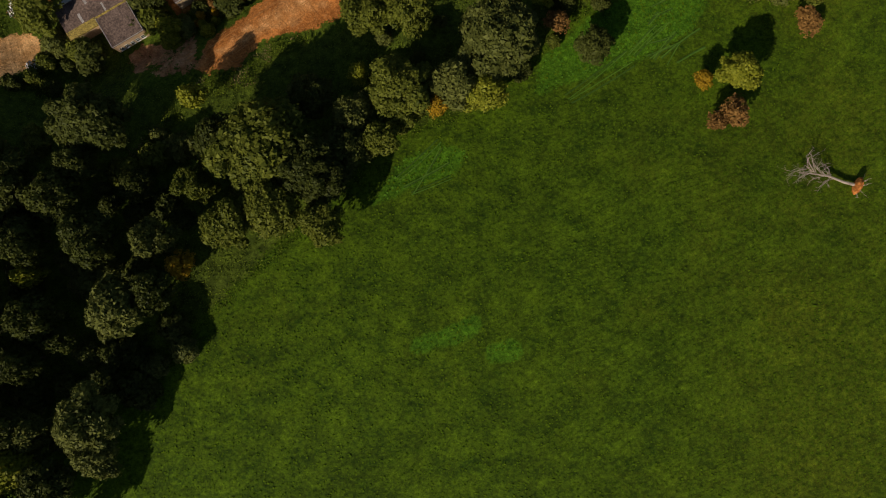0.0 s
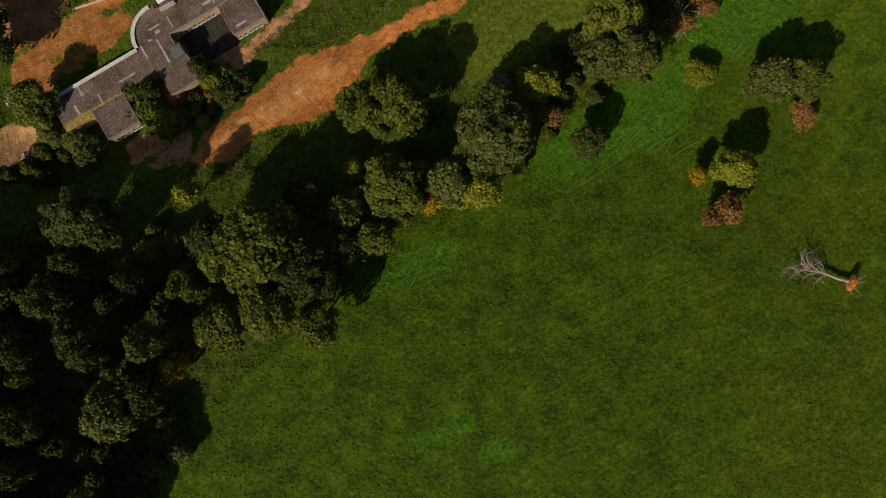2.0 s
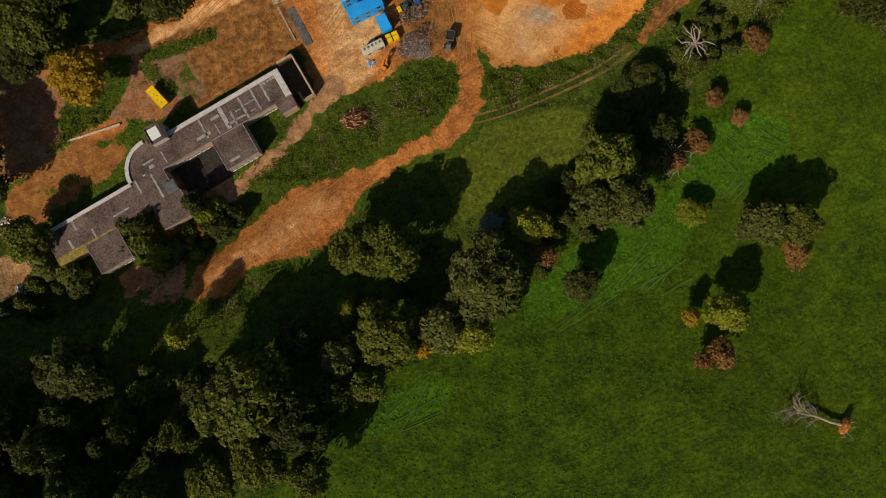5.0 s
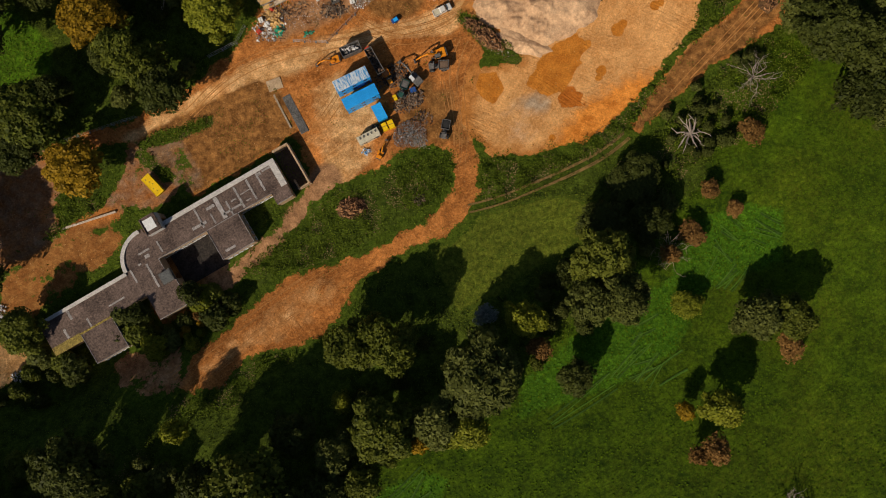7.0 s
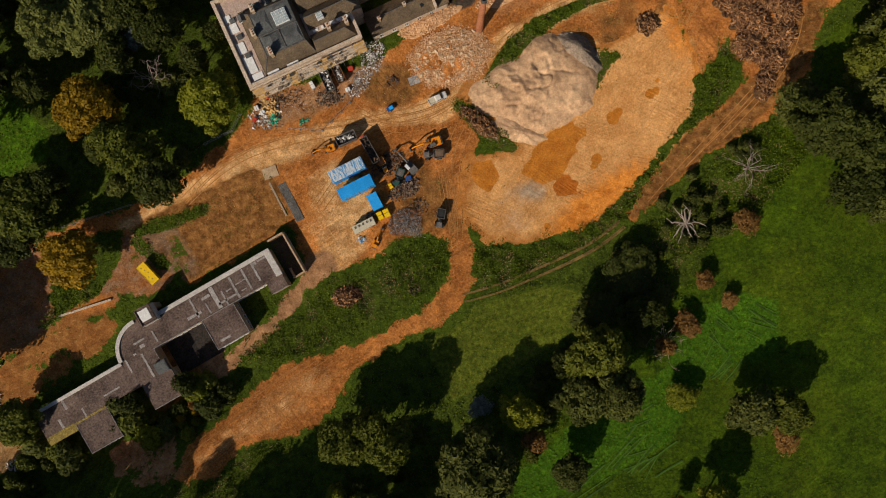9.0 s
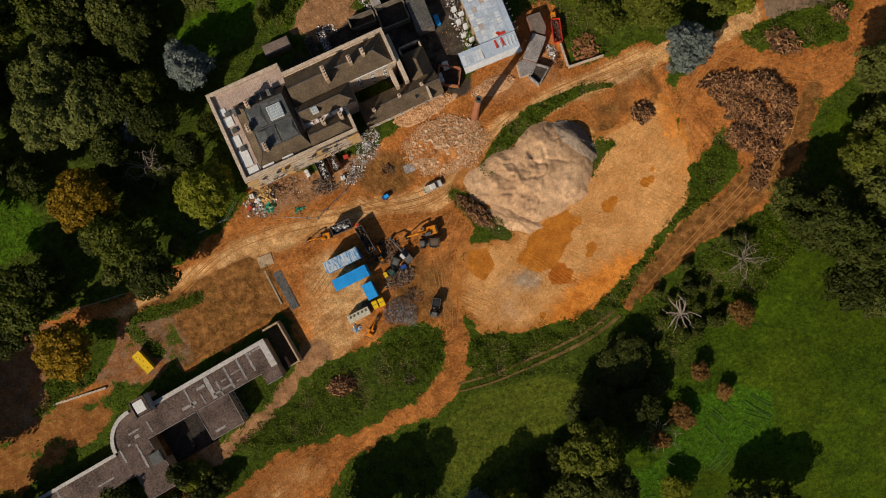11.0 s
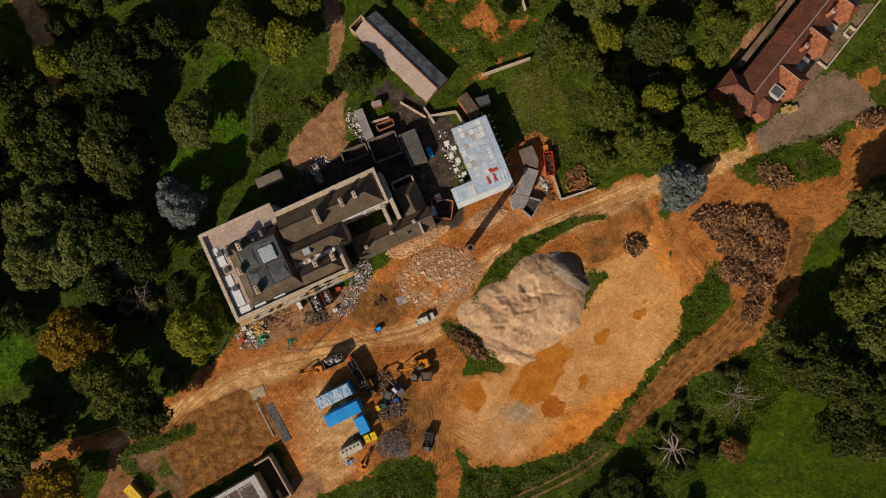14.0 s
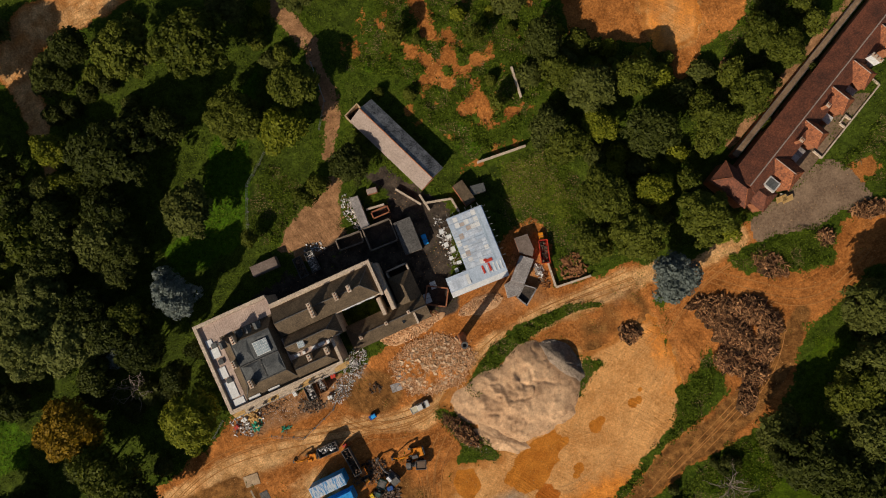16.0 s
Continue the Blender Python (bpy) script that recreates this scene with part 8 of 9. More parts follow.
litter(-1.4, 151.9, -60, 2.0, 1.4, 50, M_PALE_SCRAP, "pale boards on the earth", 92)
litter(-14.6, 195.6, -60, 5.4, 2.4, 200, M_PALE_SCRAP, "crumbled pale slabs and rubble by the court", 93)
litter(36.6, 178.4, -70, 3.4, 1.6, 90, M_RUST, "orange and rusty rubbish beside the huts", 104)
litter(35.5, 180.2, -60, 2.4, 1.2, 80, M_PALE_SCRAP, "rubbish and timber beside the huts", 94)
litter(10.5, 187.6, -66, 8.0, 1.8, 130, M_PALE_SCRAP, "white and grey rubbish beside the tin-roofed building", 95)
litter(-107.5, 45.5, 30, 7.0, 1.8, 150, M_PALE_SCRAP, "row of pale rubbish and metal along the slab", 96)
litter(-113.0, 61.9, 80, 4.0, 1.6, 80, M_PALE_SCRAP, "pale rubbish with red pieces among bushes", 97)
litter(-1.7, 93.3, 60, 1.8, 1.4, 60, M_SCRAP, "grey scrap in the weeds beside the track", 98)
litter(44.5, 181.1, -75, 4.0, 3.6, 110, M_RUST, "rusty machine parts beside the lane", 99, 0.4, 1.8, 1.0)
litter(-25.1, 185.7, 15, 3.4, 1.6, 50, M_PALE_SCRAP, "loose blocks on the brown court", 100)
tarp = litter(-39.6, 138.5, 10, 1.8, 1.8, 46, M_GREEN_TARP, "crumpled green tarpaulin in the rubbish", 101, 0.4, 1.1, 0.8)
litter(-31.7, 137.7, -60, 0.8, 1.6, 18, M_GREEN_TARP, "torn green sheet lying on the earth", 102, 0.4, 0.9, 0.3)
litter(-41.7, 144.1, -40, 1.6, 0.5, 14, M_RED_PAINT, "bent red chute lying by the scaffold", 103, 0.5, 1.2, 0.5)
litter(17.6, 135.0, -38, 6.0, 1.6, 90, M_PALE_SCRAP, "pale rubbish thrown among weeds beside the sand", 105, 0.15, 0.5, 0.9)
# concrete strips in the yard
for x, y, turn, lx, ly, mt, words in ((-34.9, 116.2, -62, 11.0, 2.3, M_SLATE_DARK, "dark grey concrete strip let into the yard"), (-38.4, 116.9, -62, 10.0, 0.5, M_TIMBER, "weathered kerb line in the yard"),
                                      (-40.5, 124.0, 20, 4.0, 3.0, M_BUFF, "pale broken concrete patch in the yard"), (-2.4, 148.9, 20, 3.0, 2.2, M_SCREED, "grey concrete slab on the earth")):
    ob = thing("concrete_strip", place(x, y, turn), words, "concrete slab", "concrete in the yard")
    one_box("slab", mt, ob, -lx / 2, lx / 2, -ly / 2, ly / 2, -0.2, 0.09, soft=0.04)


# ---- dead and fallen trees ----
def limb(bm, rng_l, start, way, length, radius, depth):
    """A crooked limb that forks."""
    p, d, path, radii = Vector(start), Vector(way).normalized(), [], []
    for k in range(4):
        path.append(p.copy())
        radii.append(radius * (1 - 0.2 * k))
        p = p + d * length / 3
        d = (d + Vector(rng_l.normal(size=3)) * 0.22).normalized()
    tube(bm, path, radii, 5)
    if depth:
        for k in range(3):
            q = path[1 + k % 3]
            limb(bm, rng_l, q, d + Vector(rng_l.normal(size=3)) * 0.75, length * rng_l.uniform(0.45, 0.7), radius * 0.5, depth - 1)


def dead_tree(x, y, radius, label, seed, mat=None, flat_spread=0.0, thick=0.13, forks=2):
    rng_d = np.random.default_rng(seed)
    ob = thing("dead_tree", place(x, y, 0), label, "dead tree", "dead trees")
    bm = bmesh.new()
    tube(bm, [(0, 0, -0.6), (0.1, 0, 1.2), (0, 0.1, radius * 0.6)], [0.35, 0.28, 0.2], 7)
    part("trunk", bm, mat or M_BARK, ob)
    for k in range(9):
        a = k * 0.72 + rng_d.normal() * 0.2
        bm = bmesh.new()
        limb(bm, rng_d, (0, 0, radius * rng_d.uniform(0.3, 0.6)), (math.cos(a), math.sin(a), 0.75 - flat_spread), radius * 0.95, thick, forks)
        part("limb", bm, mat or M_BARK, ob)
    return ob


BARE = [(84.4, 125.3, 5.3), (-70.9, 148.4, 5.3), (62.6, 79.6, 4.6)]
for k, (x, y, r) in enumerate(BARE):
    dead_tree(x, y, r, "leafless grey-brown tree with twisted limbs", 200 + k, M_DEADWOOD if k < 2 else M_TIMBER)
dead_tree(68.7, 110.9, 3.8, "dead pale tree with bleached limbs spread like a star", 230, M_DEADWOOD, 0.6, 0.3, 1)
fallen = thing("fallen_tree", place(101.6, 14.2, 160), "fallen bare tree with an orange earth root plate", "fallen tree")
rng = np.random.default_rng(77)
bm = bmesh.new()
tube(bm, [(0, 0, 0.9), (3, 0.3, 0.8), (7, 0.2, 0.9), (11, 1.0, 0.8), (14.5, 1.8, 0.7)], [0.42, 0.34, 0.25, 0.16, 0.07], 8)
part("trunk", bm, M_DEADWOOD, fallen)
for k in range(20):
    bm = bmesh.new()
    s = 1 if k % 2 else -1
    limb(bm, rng, (rng.uniform(5.5, 13.0), 0.5, 0.8), (rng.uniform(0.5, 1.0), s * rng.uniform(0.2, 0.9), rng.uniform(0.0, 0.4)), rng.uniform(2.0, 5.0), 0.1, 2)
    part("limb", bm, M_DEADWOOD, fallen)
bm = bmesh.new()
bmesh.ops.create_icosphere(bm, subdivisions=3, radius=1.0)
for v in bm.verts:
    n = v.co.normalized()
    v.co = Vector((n.x * 0.9 - 0.5, n.y * 2.1 * (1 + 0.25 * noise.noise(n * 2)), 1.0 + n.z * 1.7 * (1 + 0.3 * noise.noise(n * 3 + Vector((5, 0, 0))))))
part("root_plate", bm, M_EARTH, fallen, "orange earth root plate")
for k in range(8):
    bm = bmesh.new()
    a = k * 0.8
    limb(bm, rng, (-0.6, 1.2 * math.cos(a), 1.0 + 1.0 * math.sin(a)), (-0.6, math.cos(a), math.sin(a)), 1.8, 0.09, 1)
    part("root", bm, M_DEADWOOD, fallen)

# ---- garden walls and posts ----
def stone_wall(ax, ay, bx, by, high, mat, label):
    length, turn = math.hypot(bx - ax, by - ay), math.degrees(math.atan2(by - ay, bx - ax))
    ob = thing("garden_wall", pose(ax, ay, min(ground_z(ax, ay), ground_z(bx, by)), 0, 0, turn), label, "wall", "garden walls")
    one_box("masonry", mat, ob, 0, length, -0.2, 0.2, -0.5, high, soft=0.03)
    n = max(2, int(length / 0.9))
    for k in range(n):
        one_box("coping_stone", M_STONE, ob, k * length / n + 0.02, (k + 1) * length / n - 0.02, -0.27, 0.27, high - 0.002, high + 0.14)
    return ob


stone_wall(18.5, 209.0, 31.3, 213.6, 1.8, M_STONE, "old stone garden wall with pale coping")
stone_wall(27.3, 234.7, 30.0, 226.6, 1.2, M_STONE, "short pale broken wall in the scrub")
stone_wall(3.1, 200.3, 5.9, 196.2, 1.4, M_STONE, "stone wall by the barn")
stone_wall(4.3, 198.0, 11.6, 199.3, 1.4, M_STONE, "stone wall round the small garden")
stone_wall(11.6, 199.3, 13.7, 195.9, 1.4, M_STONE, "stone wall beside the tin-roofed building")
stone_wall(39.8, 176.0, 49.1, 179.2, 1.1, M_STONE, "low stone wall along the lane")
stone_wall(37.6, 182.4, 39.7, 176.2, 1.0, M_BRICK, "low brown wall beside the huts")
stone_wall(-11.0, 196.1, -6.2, 197.6, 1.4, M_STONE, "broken stone wall in the back yard")
stone_wall(-3.3, 201.7, 3.6, 197.7, 1.2, M_BRICK, "brick wall beside the barn lane")
stone_wall(-96.4, 85.4, -82.4, 90.0, 0.4, M_STONE, "low pale kerb wall beside the path")


def mesh_fence(points, label):
    """Temporary fence panels of steel tube."""
    for (ax, ay), (bx, by) in zip(points, points[1:]):
        length, turn = math.hypot(bx - ax, by - ay), math.degrees(math.atan2(by - ay, bx - ax))
        n = max(1, round(length / 3.4))
        for k in range(n):
            f = k / n
            x, y = ax + (bx - ax) * f, ay + (by - ay) * f
            ob = thing("fence_panel", place(x, y, turn, -0.1), label, "fence panel", "temporary fence")
            w = length / n - 0.08
            for px0, px1, pz0, pz1 in ((0, 0, 0, 2.0), (w, w, 0, 2.0), (0, w, 0.15, 0.15), (0, w, 1.95, 1.95), (0, w, 1.0, 1.0)):
                bm = bmesh.new()
                tube(bm, [(px0, 0, pz0), (px1, 0, pz1)], [0.03, 0.03], 4)
                part("rail", bm, M_STEEL, ob)
            for s in (0.05, w - 0.05):
                one_box("foot", M_MACHINE, ob, s - 0.1, s + 0.1, -0.3, 0.3, 0.0, 0.16)


mesh_fence([(-35.6, 135.6), (-26.6, 135.3), (-19.2, 142.8), (-17.8, 146.6)], "grey steel mesh fence panel on concrete feet")
mesh_fence([(-48.5, 139.5), (-50.7, 135.0), (-58.1, 131.2)], "grey steel mesh fence panel on concrete feet")
mesh_fence([(-95.9, 109.0), (-77.0, 115.2)], "grey steel mesh fence panel on concrete feet")
mesh_fence([(-42.6, 188.5), (-43.1, 202.2), (-38.3, 211.3)], "grey steel mesh fence panel on concrete feet")
mesh_fence([(-23.9, 217.5), (-22.5, 225.1), (-26.4, 235.7)], "grey steel mesh fence panel on concrete feet")

# ---- woodland filling ----
M_WEED = material("weed_leaves", (0.027, 0.042, 0.003), (0.118, 0.155, 0.012), 0.2, 0.8, 0.7, 0.0, contrast=0.75, island=0.5, translucent=0.15, spec=0.05)
M_DRY = material("dry_stalks", (0.09, 0.055, 0.02), (0.24, 0.17, 0.07), 0.3, 1.5, 0.8, 0.0, contrast=1.0, island=0.8)
M_COARSE = material("coarse_grass_blades", (0.045, 0.06, 0.006), (0.125, 0.14, 0.015), 0.2, 1.2, 0.85, 0.0, contrast=1.0, island=0.6, spec=0.05)
M_LUSH = material("rank_grass_blades", (0.022, 0.066, 0.003), (0.07, 0.155, 0.008), 0.2, 1.2, 0.8, 0.0, contrast=1.0, island=0.6, spec=0.1)
M_BLADE = material("grass_tufts", (0.019, 0.045, 0.0015), (0.074, 0.116, 0.004), 0.11, 1.5, 0.9, 0.0, contrast=0.9, island=0.35, spec=0.05)


def bush_proto(kind_name, seed):
    rng_q = np.random.default_rng(seed)
    lobes = [(0, 0, 4.5, 3.4)] + [(3.1 * math.cos(k * 0.9), 3.1 * math.sin(k * 0.9), 3.4 + rng_q.normal(), 1.5 + rng_q.random()) for k in range(7)]
    root = thing("bush", pose(0, 0, 0), "", "bush")
    bm = bmesh.new()
    for k in range(5):
        a = k * 1.26
        tube(bm, [(0.3 * math.cos(a), 0.3 * math.sin(a), -0.8), (1.0 * math.cos(a), 1.0 * math.sin(a), 2.0), (2.2 * math.cos(a), 2.2 * math.sin(a), 4.0)], [0.2, 0.13, 0.06], 5)
    part("stems", bm, M_BARK, root)
    leaf_mesh("foliage", rng_q, lobes, 1700, 0.85, LEAF[kind_name]).parent = root
    return root


WOODS = [(-112, -60, -52, 12, 34, 2.4, 4.4, ("dark", "dark", "olive")), (-108, -44, 8, 30, 12, 2.2, 4.0, ("dark", "oak", "olive")),
         (-20, 30, 26, 60, 9, 1.8, 3.0, ("dark", "oak", "olive")), (30, 62, 60, 95, 12, 2.0, 3.2, ("dark", "olive")),
         (-118, -84, 150, 250, 14, 2.2, 4.2, ("dark", "dark", "oak", "olive")), (-84, -62, 120, 160, 8, 2.0, 3.4, ("dark", "olive")),
         (-84, -58, 195, 250, 8, 1.8, 3.2, ("oak", "dark", "olive")), (-52, -30, 232, 258, 6, 1.8, 3.2, ("oak", "lime", "olive")),
         (30, 82, 190, 246, 26, 1.8, 3.8, ("oak", "oak", "lime", "lime", "olive")), (92, 134, 88, 150, 10, 2.4, 4.5, ("dark", "olive", "oak")),
         (114, 136, 140, 185, 10, 2.4, 4.5, ("dark", "olive")), (-112, -98, 40, 70, 8, 1.8, 3.2, ("dark", "oak", "lime")),
         (60, 98, 102, 134, 22, 1.0, 2.2, ("dark", "dark", "olive")), (-76, -58, 50, 60, 5, 1.2, 2.0, ("oak", "lime")), (-10, 40, 225, 262, 8, 1.2, 2.2, ("oak", "lime")),
         (88, 112, 216, 255, 14, 1.6, 3.2, ("dark", "oak"))]
taken = [(o.matrix_basis.translation.x, o.matrix_basis.translation.y, 5.0 * o.matrix_basis.to_scale().x) for o in scene.objects if o.name.startswith(("tree", "bush")) and o.parent is None]
taken += [(69.1, 110.6, 4.5), (84.4, 125.3, 3.5)]
bushes = {}
rng = np.random.default_rng(404)


def is_free(x, y, r, slack=0.62):
    return all(math.hypot(x - a, y - b) > (r + c) * slack for a, b, c in taken)


def bare_at(x, y, inner=-1.0):
    col, row = int((x - GX[0]) / STEP), int((y - GY[0]) / STEP)
    if not (0 <= row < PX.shape[0] and 0 <= col < PX.shape[1]):
        return False
    return EARTH_D[row, col] > inner or SAND_D[row, col] > inner or ASPHALT_D[row, col] > inner


def add_bush(x, y, r, kind_name, words, group):
    turn = (x * 71.1 + y * 13.7) % 360
    m = pose(x, y, ground_z(x, y) - 0.1, 0, 0, turn) @ Matrix.Diagonal((r / 5, r / 5, (1.2 + 0.9 * r) / 6.5, 1))
    if kind_name not in bushes:
        bushes[kind_name] = bush_proto(kind_name, 300 + len(bushes))
        ob = bushes[kind_name]
    else:
        ob = copy_thing(bushes[kind_name], m)
    ob.matrix_basis = m
    ob.name = "bush"
    tagged(ob, words, "bush", group)
    taken.append((x, y, r))


for x, y, r, kind_name in [(-79.2, 62.9, 4.0, "olive"), (-75.4, 58.4, 4.3, "oak"), (-80.7, 58.4, 3.1, "dark"), (-58.8, 66.8, 4.3, "lime"), (-55.2, 62.4, 3.8, "dark"), (-56.5, 68.3, 3.1, "oak"), (-70.1, 53.7, 3.3, "lime"), (-66.9, 56.3, 2.9, "olive"), (-59.4, 60.8, 1.2, "autumn"), (-64.0, 57.8, 1.0, "autumn"), (-62.5, 61.5, 2.5, "dark"), (-101.0, 52.2, 3.8, "olive"), (-105.6, 58.2, 2.8, "oak"), (-51.2, 66.1, 2.9, "dark"), (-91.9, 48.5, 4.2, "dark"), (-95.0, 50.7, 3.5, "oak")]:
    add_bush(x, y, r, kind_name, {"autumn": "yellow-leaved bush by the derelict block", "lime": "bright green bush by the derelict block"}.get(kind_name, "dark green bush by the derelict block"), "bushes round the derelict block")
for x0, x1, y0, y1, count, low, high, kinds in WOODS:
    done = 0
    for _ in range(count * 12):
        if done >= count:
            break
        x, y, r = rng.uniform(x0, x1), rng.uniform(y0, y1), rng.uniform(low, high)
        if is_free(x, y, r) and not bare_at(x, y) and float(in_area(x, y, MEADOW)) < -1.0 and float(in_area(x, y, LOW_SCRUB)) < -r * 0.7 and float(in_area(x, y, COARSE)) < -r:
            kind_name = kinds[int(rng.integers(len(kinds)))]
            add_bush(x, y, r, kind_name, "green undergrowth bush between the trees" if kind_name != "autumn" else "yellowing undergrowth bush", "undergrowth bushes")
            done += 1

# ---- weeds and grass ----
def blades(name, xs, ys, zs, size, mat, label, category, tilt=0.6, seed=9):
    """Many loose leaf blades in one mesh."""
    rng_w = np.random.default_rng(seed)
    n = len(xs)
    at = np.stack([xs, ys, zs], -1)
    normal = rng_w.normal(size=(n, 3)) * tilt + np.array([0, 0, 1.0])
    normal /= np.linalg.norm(normal, axis=1)[:, None]
    side = np.cross(normal, rng_w.normal(size=(n, 3)))
    side /= np.linalg.norm(side, axis=1)[:, None]
    other = np.cross(normal, side)
    s = (size * (0.5 + rng_w.random(n)))[:, None]
    verts = np.stack([at - side * s * 0.5, at - other * s * 0.35, at + side * s * 0.5, at + other * s * 0.4], 1).reshape(-1, 3)
    ob = raw(name, verts.tolist(), np.arange(n * 4).reshape(-1, 4).tolist(), mat)
    return tagged(ob, label, category, kind="stuff")


def cells(mask):
    rows_i, cols_i = np.nonzero(mask)
    return rows_i, cols_i


weed_d = np.minimum(ease(2, -2, in_area(PX, PY, LOW_SCRUB)) * 40 - 20 + 19 * (wander(PX, PY, 4, 310, 3) > 0.1), np.max([in_area(PX, PY, a) for a in (WEEDS_A, WEEDS_B, WEEDS_C, WEEDS_D, WEEDS_F, WEEDS_G, WEEDS_H, WEEDS_J, WEEDS_K, WEEDS_M, WEEDS_N)]
                + [on_way(PX, PY, a) for a in (WEEDS_E, WEEDS_I, WEEDS_L, WEEDS_P, WEEDS_Q, WEEDS_R, WEEDS_S)], axis=0) + RAGGED)
fringe = 1.9 * wander(PX, PY, 2.6, 300, 3) + 0.9 * wander(PX, PY, 1.0, 301, 1)
open_soil = ((EARTH_D + fringe < -0.1) & (SAND_D + fringe < 0.1) | (PATCH_D > -0.6)) & (ASPHALT_D < -0.2)
rng = np.random.default_rng(17)
clumps = wander(PX, PY, 3.2, 91, 3)
hummocks = np.clip(0.45 + 1.1 * wander(PX, PY, 2.4, 92, 2), 0.05, 1.2)
for name, mask, per, size, mat, label, tall in (
        ("bramble_weeds", (weed_d > 0) & open_soil & (clumps > -0.25 + 0.6 * ease(3.5, 1.0, np.abs((PX + 8.5) + 0.45 * (PY - 93))) * ease(108, 104, PY)), 7, 0.34, M_WEED, "dense green brambles and nettles on the banks", 1.5),
        ("dry_weeds", ((weed_d > 0) & (clumps < -0.08 + 0.5 * ease(4.5, 1.5, np.abs((PX + 8.5) + 0.45 * (PY - 93))) * ease(108, 104, PY)) | (in_area(PX, PY, LOW_SCRUB) > 0) & (clumps < 0.15)) & open_soil, 3, 0.32, M_DRY, "dry brown stalks among the weeds", 0.6),
        ("wood_floor_plants", (MEADOW_D < -2) & (weed_d < 0) & open_soil & (clumps > -0.35) & (in_area(PX, PY, COARSE) < 0), 2, 0.34, M_WEED, "low green plants on the woodland floor", 0.5),
        ("yard_weeds", (EARTH_D > 0) & (SAND_D < 0) & (wander(PX, PY, 5, 130, 4) + 0.28 * ease(-2, 3, in_area(PX, PY, MIDDLE_EARTH)) + 0.14 * ease(0, 3, in_area(PX, PY, PLOT)) > 0.44), 1, 0.28, M_WEED, "thin weeds on the bare earth", 0.2)):
    ri, ci = cells(mask)
    ri, ci = np.repeat(ri, per), np.repeat(ci, per)
    x, y = PX[ri, ci] + rng.uniform(-0.3, 0.3, len(ri)), PY[ri, ci] + rng.uniform(-0.3, 0.3, len(ri))
    z = PZ[ri, ci] + 0.08 + tall * (0.45 + 0.55 * rng.random(len(ri))) * hummocks[ri, ci]
    blades(name, x, y, z, size, mat, label, "weeds", 0.7, 21)
for name, mask, chance, size, mat, label, tilt in (
        ("grass_tufts", (MEADOW_D > -6) & (PY < 130) & (in_area(PX, PY, COARSE) < 0), 0.5, 0.5, M_BLADE, "short tufts of meadow grass", 0.1),
        ("coarse_grass", (np.maximum(in_area(PX, PY, COARSE), in_area(PX, PY, LOW_SCRUB)) + RAGGED > -1) & open_soil, 0.7, 0.5, M_COARSE, "coarse yellowing grass beside the track", 0.14),
        ("rank_grass", ((in_area(PX, PY, LUSH_A) > 0) | (in_area(PX, PY, LUSH_B) > 0)) & open_soil, 0.5, 0.6, M_LUSH, "taller rank grass", 0.12)):
    ri, ci = cells(mask & (PX > -120) & (PX < 135))
    keep = rng.random(len(ri)) < chance
    ri, ci = ri[keep], ci[keep]
    x, y = PX[ri, ci] + rng.uniform(-0.8, 0.8, len(ri)), PY[ri, ci] + rng.uniform(-0.8, 0.8, len(ri))
    blades(name, x, y, PZ[ri, ci] + 0.03 + 0.04 * rng.random(len(ri)), size, mat, label, "grass", tilt, 33)

# loose stones and clods over the bare ground
M_CLOD = material("loose_clods", (0.13, 0.055, 0.014), (0.62, 0.36, 0.16), 0.5, 3.0, 0.95, 0.3, island=1.2, contrast=1.2)
for name, mask, chance, size, lift_z in (("loose_clods", (EARTH_D > 0.5) & (SAND_D < 0), 0.22, 0.22, 0.12), ("sand_clods", SAND_D > 0.5, 0.16, 0.2, 0.2)):
    ri, ci = cells(mask & (rng.random(PX.shape) < chance * (1 + wander(PX, PY, 6, 210, 3))))
    x, y = PX[ri, ci] + rng.uniform(-0.3, 0.3, len(ri)), PY[ri, ci] + rng.uniform(-0.3, 0.3, len(ri))
    blades(name, x, y, PZ[ri, ci] + lift_z, size, M_CLOD, "loose clods and small stones on the bare ground", "stones", 0.35, 41)

# ---- tyre tracks ----
M_RUT = material("pressed_earth", (0.23, 0.09, 0.02), (0.52, 0.23, 0.068), 0.2, 2.0, 0.95, 0.6)
M_RUT_SAND = material("pressed_sand", (0.44, 0.2, 0.062), (0.64, 0.34, 0.125), 0.2, 2.0, 0.95, 0.2)


def top_z(x, y, extra):
    """The height of the earth or sand surface under a track."""
    base = land(x, y) + 0.12 * wander(x, y, 7, 5) * ease(-1, 3, -in_area(x, y, YARD))
    return base + extra


def rut_verts(line, wide, extra, store, on_grass=False):
    line = np.array(line)
    d = np.gradient(line, axis=0)
    n = np.stack([-d[:, 1], d[:, 0]], -1) / np.maximum(1e-6, np.hypot(d[:, 0], d[:, 1]))[:, None]
    a, b = line + n * wide / 2, line - n * wide / 2
    base = len(store[0])
    za, zb = top_z(a[:, 0], a[:, 1], extra), top_z(b[:, 0], b[:, 1], extra)
    for k in range(len(line)):
        store[0] += [(a[k, 0], a[k, 1], za[k]), (b[k, 0], b[k, 1], zb[k])]
    store[1] += [(base + 2 * k, base + 2 * k + 1, base + 2 * k + 3, base + 2 * k + 2) for k in range(len(line) - 1) if on_grass or bare_at(*line[k], 0.9)]


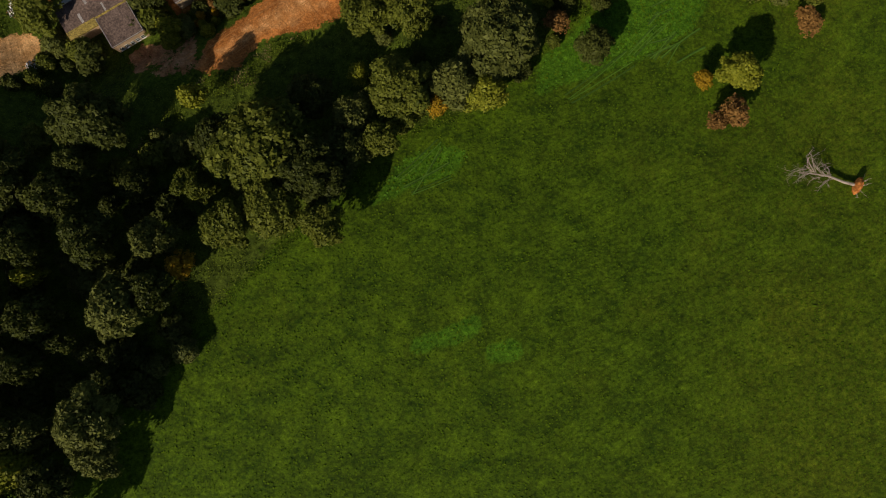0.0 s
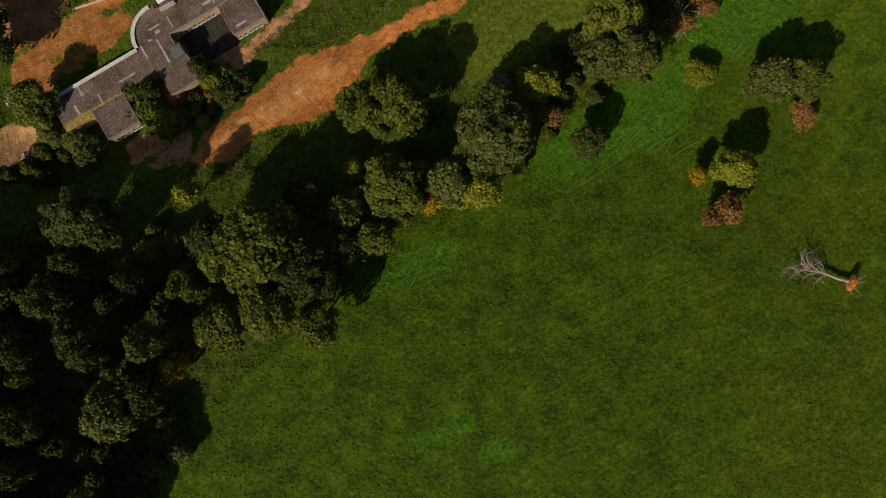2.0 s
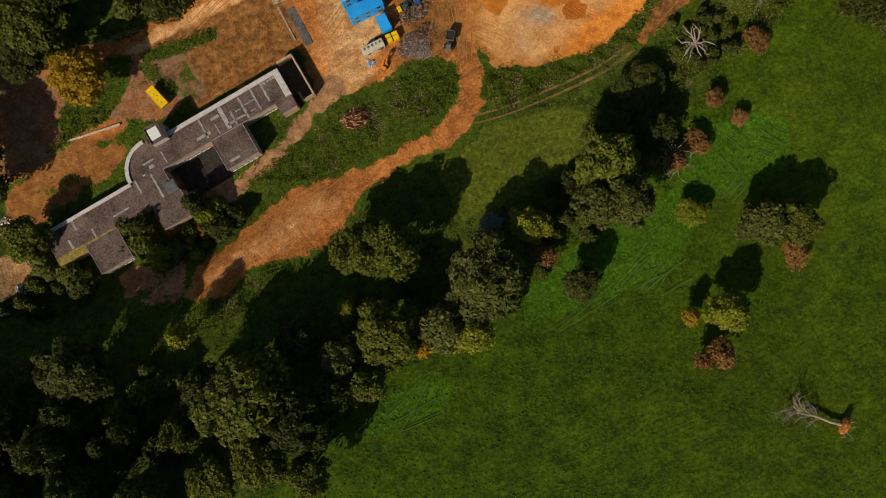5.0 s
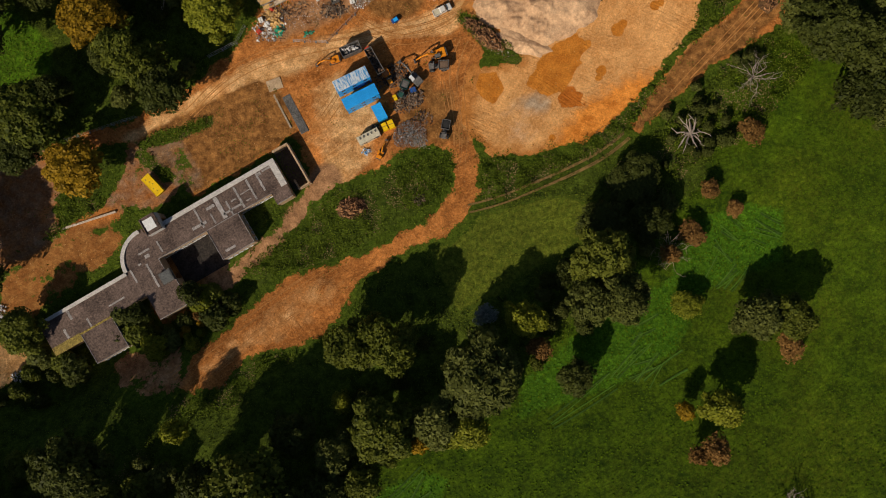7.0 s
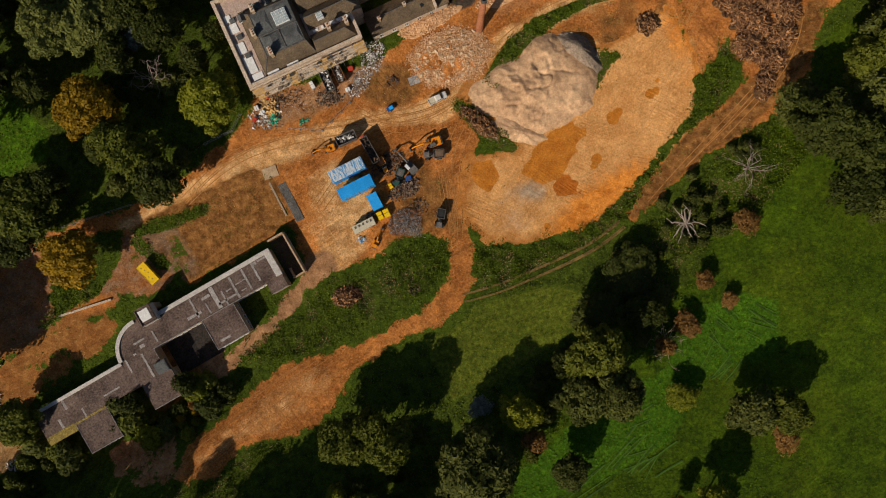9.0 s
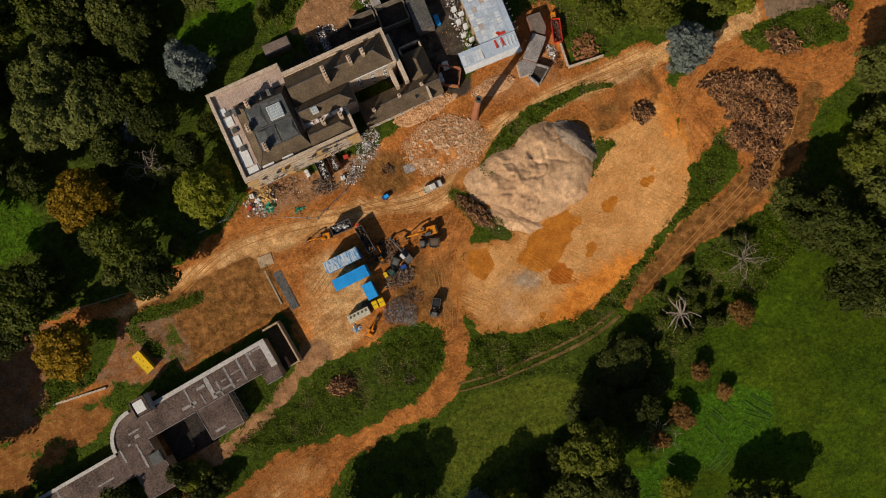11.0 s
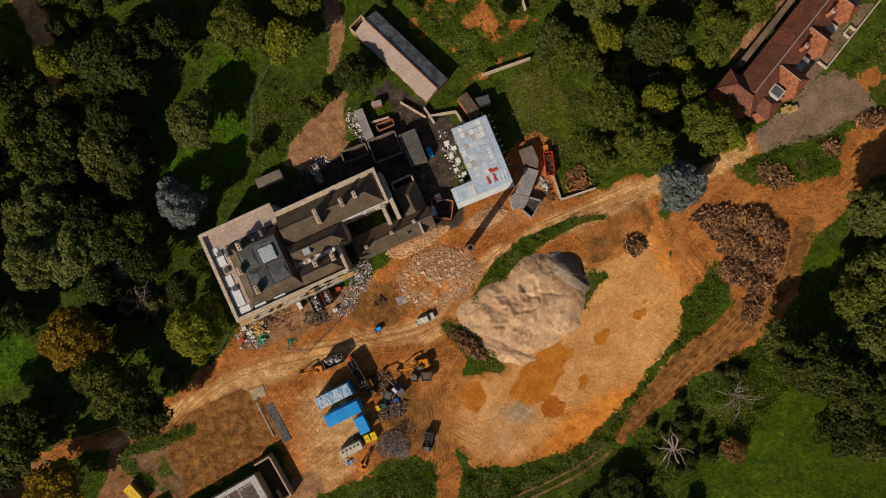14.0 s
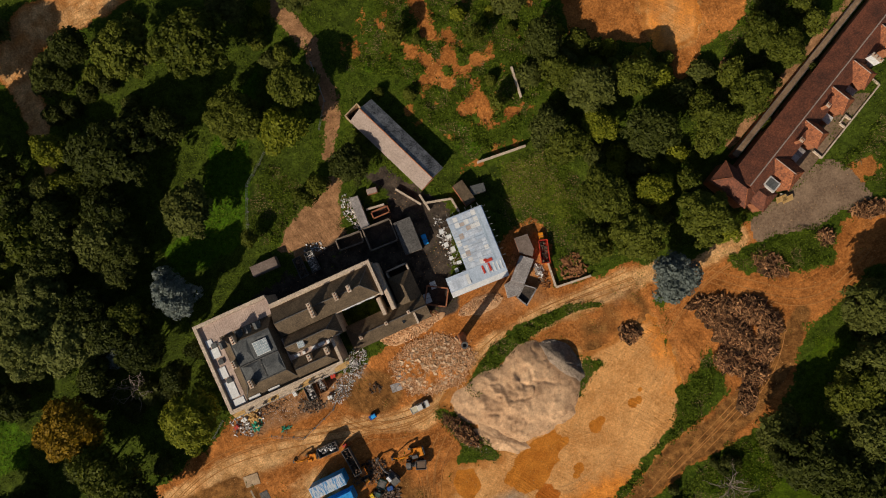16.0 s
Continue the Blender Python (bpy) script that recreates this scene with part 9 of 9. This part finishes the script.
def smooth_line(points, shift, rng_r, step=1.2, wave=0.5):
    pts_a = np.array([p[:2] for p in points])
    length = np.concatenate([[0], np.cumsum(np.hypot(*np.diff(pts_a, axis=0).T))])
    s = np.arange(0, length[-1], step)
    x, y = np.interp(s, length, pts_a[:, 0]), np.interp(s, length, pts_a[:, 1])
    k = 7
    pad = lambda q: np.convolve(np.pad(q, k, mode="edge"), np.ones(2 * k + 1) / (2 * k + 1), "valid")
    x, y = pad(x), pad(y)
    d = np.stack([np.gradient(x), np.gradient(y)], -1)
    n = np.stack([-d[:, 1], d[:, 0]], -1) / np.maximum(1e-6, np.hypot(d[:, 0], d[:, 1]))[:, None]
    sway = shift + wave * np.sin(s / rng_r.uniform(9, 20) + rng_r.uniform(0, 6))
    return np.stack([x, y], -1) + n * sway[:, None]


rng = np.random.default_rng(55)
RUNS = [[(-65.5, 44.1), (-51.9, 55.4), (-37.6, 65.6), (-22.9, 75.3), (-9.5, 83.5), (0.8, 88.0), (8.2, 94.8), (10.3, 104.5), (8.9, 116.6),
    (6.6, 128.8)], [(-62.5, 42.7), (-37.4, 62.7), (-19.8, 74.6)], [(-65.0, 114.6), (-53.1, 126.7), (-42.7, 132.0), (-26.1, 135.9), (-8.1,
    139.0), (8.5, 143.7), (17.5, 154.3), (28.0, 165.0), (40.1, 171.1), (62.6, 180.2)], [(-20.2, 145.0), (-14.1, 137.5), (1.0, 137.6), (10.0,
    143.7), (14.5, 151.3)], [(-34.9, 105.8), (-25.9, 114.9), (-17.0, 131.4), (-5.0, 137.5)], [(78.7, 181.6), (88.8, 178.5), (106.3, 174.0),
    (122.6, 189.0)], [(54.9, 106.7), (69.9, 124.6), (84.5, 139.7), (97.5, 154.6), (100.4, 169.5)], [(7.3, 100.5), (8.7, 113.7), (5.6,
    127.1), (11.5, 139.2)], [(65.6, 162.1), (69.9, 171.1), (81.6, 184.6), (99.0, 193.4)]]
for name, mat, extra, runs, copies, label in (
        ("earth_tracks", M_RUT, 0.105, RUNS, 2, "pressed tyre tracks in the bare earth"),
        ("sand_tracks", M_RUT_SAND, 0.185, [[(46.2, 139.4), (55.2, 151.5), (67.0, 166.6)], [(40.2, 121.3), (52.2, 127.4), (64.1, 144.0), (68.5, 157.6)]], 1, "pressed tyre tracks in the sand")):
    store = [[], []]
    for run in runs:
        for c in range(copies):
            shift = rng.uniform(-2.6, 2.6)
            for gauge in (-0.95, 0.95):
                rut_verts(smooth_line(run, shift + gauge, rng, wave=0.35), rng.uniform(0.14, 0.28), extra, store)
    tagged(raw(name, store[0], store[1], mat), label, "tyre tracks", kind="stuff")
M_RUT_DRY = material("worn_grass_rut", (0.10, 0.065, 0.018), (0.24, 0.15, 0.045), 0.4, 2.0, 0.95, 0.6, contrast=0.4)
store = [[], []]
for gauge, wide in ((-1.15, 0.5), (-0.95, 0.3), (0.85, 0.45), (1.1, 0.3)):
    rut_verts(smooth_line(BANK_TRACK, gauge, rng, 0.8, 0.15), wide, 0.16, store, True)
tagged(raw("bank_ruts", store[0], store[1], M_RUT_DRY), "two worn brown wheel ruts in the grass bank", "tyre tracks", kind="stuff")
# Flat strips: relief of rut and ridge is put into dark and light greens.
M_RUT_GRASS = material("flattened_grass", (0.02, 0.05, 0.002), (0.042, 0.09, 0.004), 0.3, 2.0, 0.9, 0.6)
M_RIDGE_GRASS = material("light_ridge_grass", (0.035, 0.088, 0.003), (0.072, 0.150, 0.007), 0.3, 2.0, 0.9, 0.6)
pressed, pushed = [[], []], [[], []]
# families of wheel tracks: start, heading, turn over the length, length, step to the next, count
for x, y, heading, curve, long, dx, dy, count in (
        (47.5, 46.5, 50, -14, 15, 1.9, -0.3, 7), (51.0, 47.0, 22, 18, 13, 0.3, 2.6, 6), (71.0, 71.5, 40, 30, 12, 1.7, -0.6, 5),
        (73.5, 82.5, -35, -25, 11, 1.0, 1.9, 5), (84.0, 84.0, -25, 20, 12, 0.4, 2.4, 4), (-11.6, 15.0, 36, 6, 17, 1.2, -1.5, 4), (29.5, 36.0, 42, 4, 22, 1.4, -1.4, 2)):
    for k in range(count):
        px, py, a = x + dx * k + rng.normal() * 0.5, y + dy * k + rng.normal() * 0.5, heading + rng.normal() * 11
        reach, run = long * rng.uniform(0.55, 1.05), []
        for q in range(7):
            run.append((px, py))
            px, py = px + reach / 6 * math.cos(radians(a)), py + reach / 6 * math.sin(radians(a))
            a += curve / 6
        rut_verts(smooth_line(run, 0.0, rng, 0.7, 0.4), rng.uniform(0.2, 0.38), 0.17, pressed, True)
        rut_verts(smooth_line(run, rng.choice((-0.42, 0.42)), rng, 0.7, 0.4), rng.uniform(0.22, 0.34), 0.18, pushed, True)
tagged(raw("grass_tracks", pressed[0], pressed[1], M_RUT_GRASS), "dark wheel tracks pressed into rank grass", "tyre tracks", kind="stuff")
tagged(raw("grass_ridges", pushed[0], pushed[1], M_RIDGE_GRASS), "flat light strips standing for grass ridges beside wheel tracks", "tyre tracks", kind="stuff")
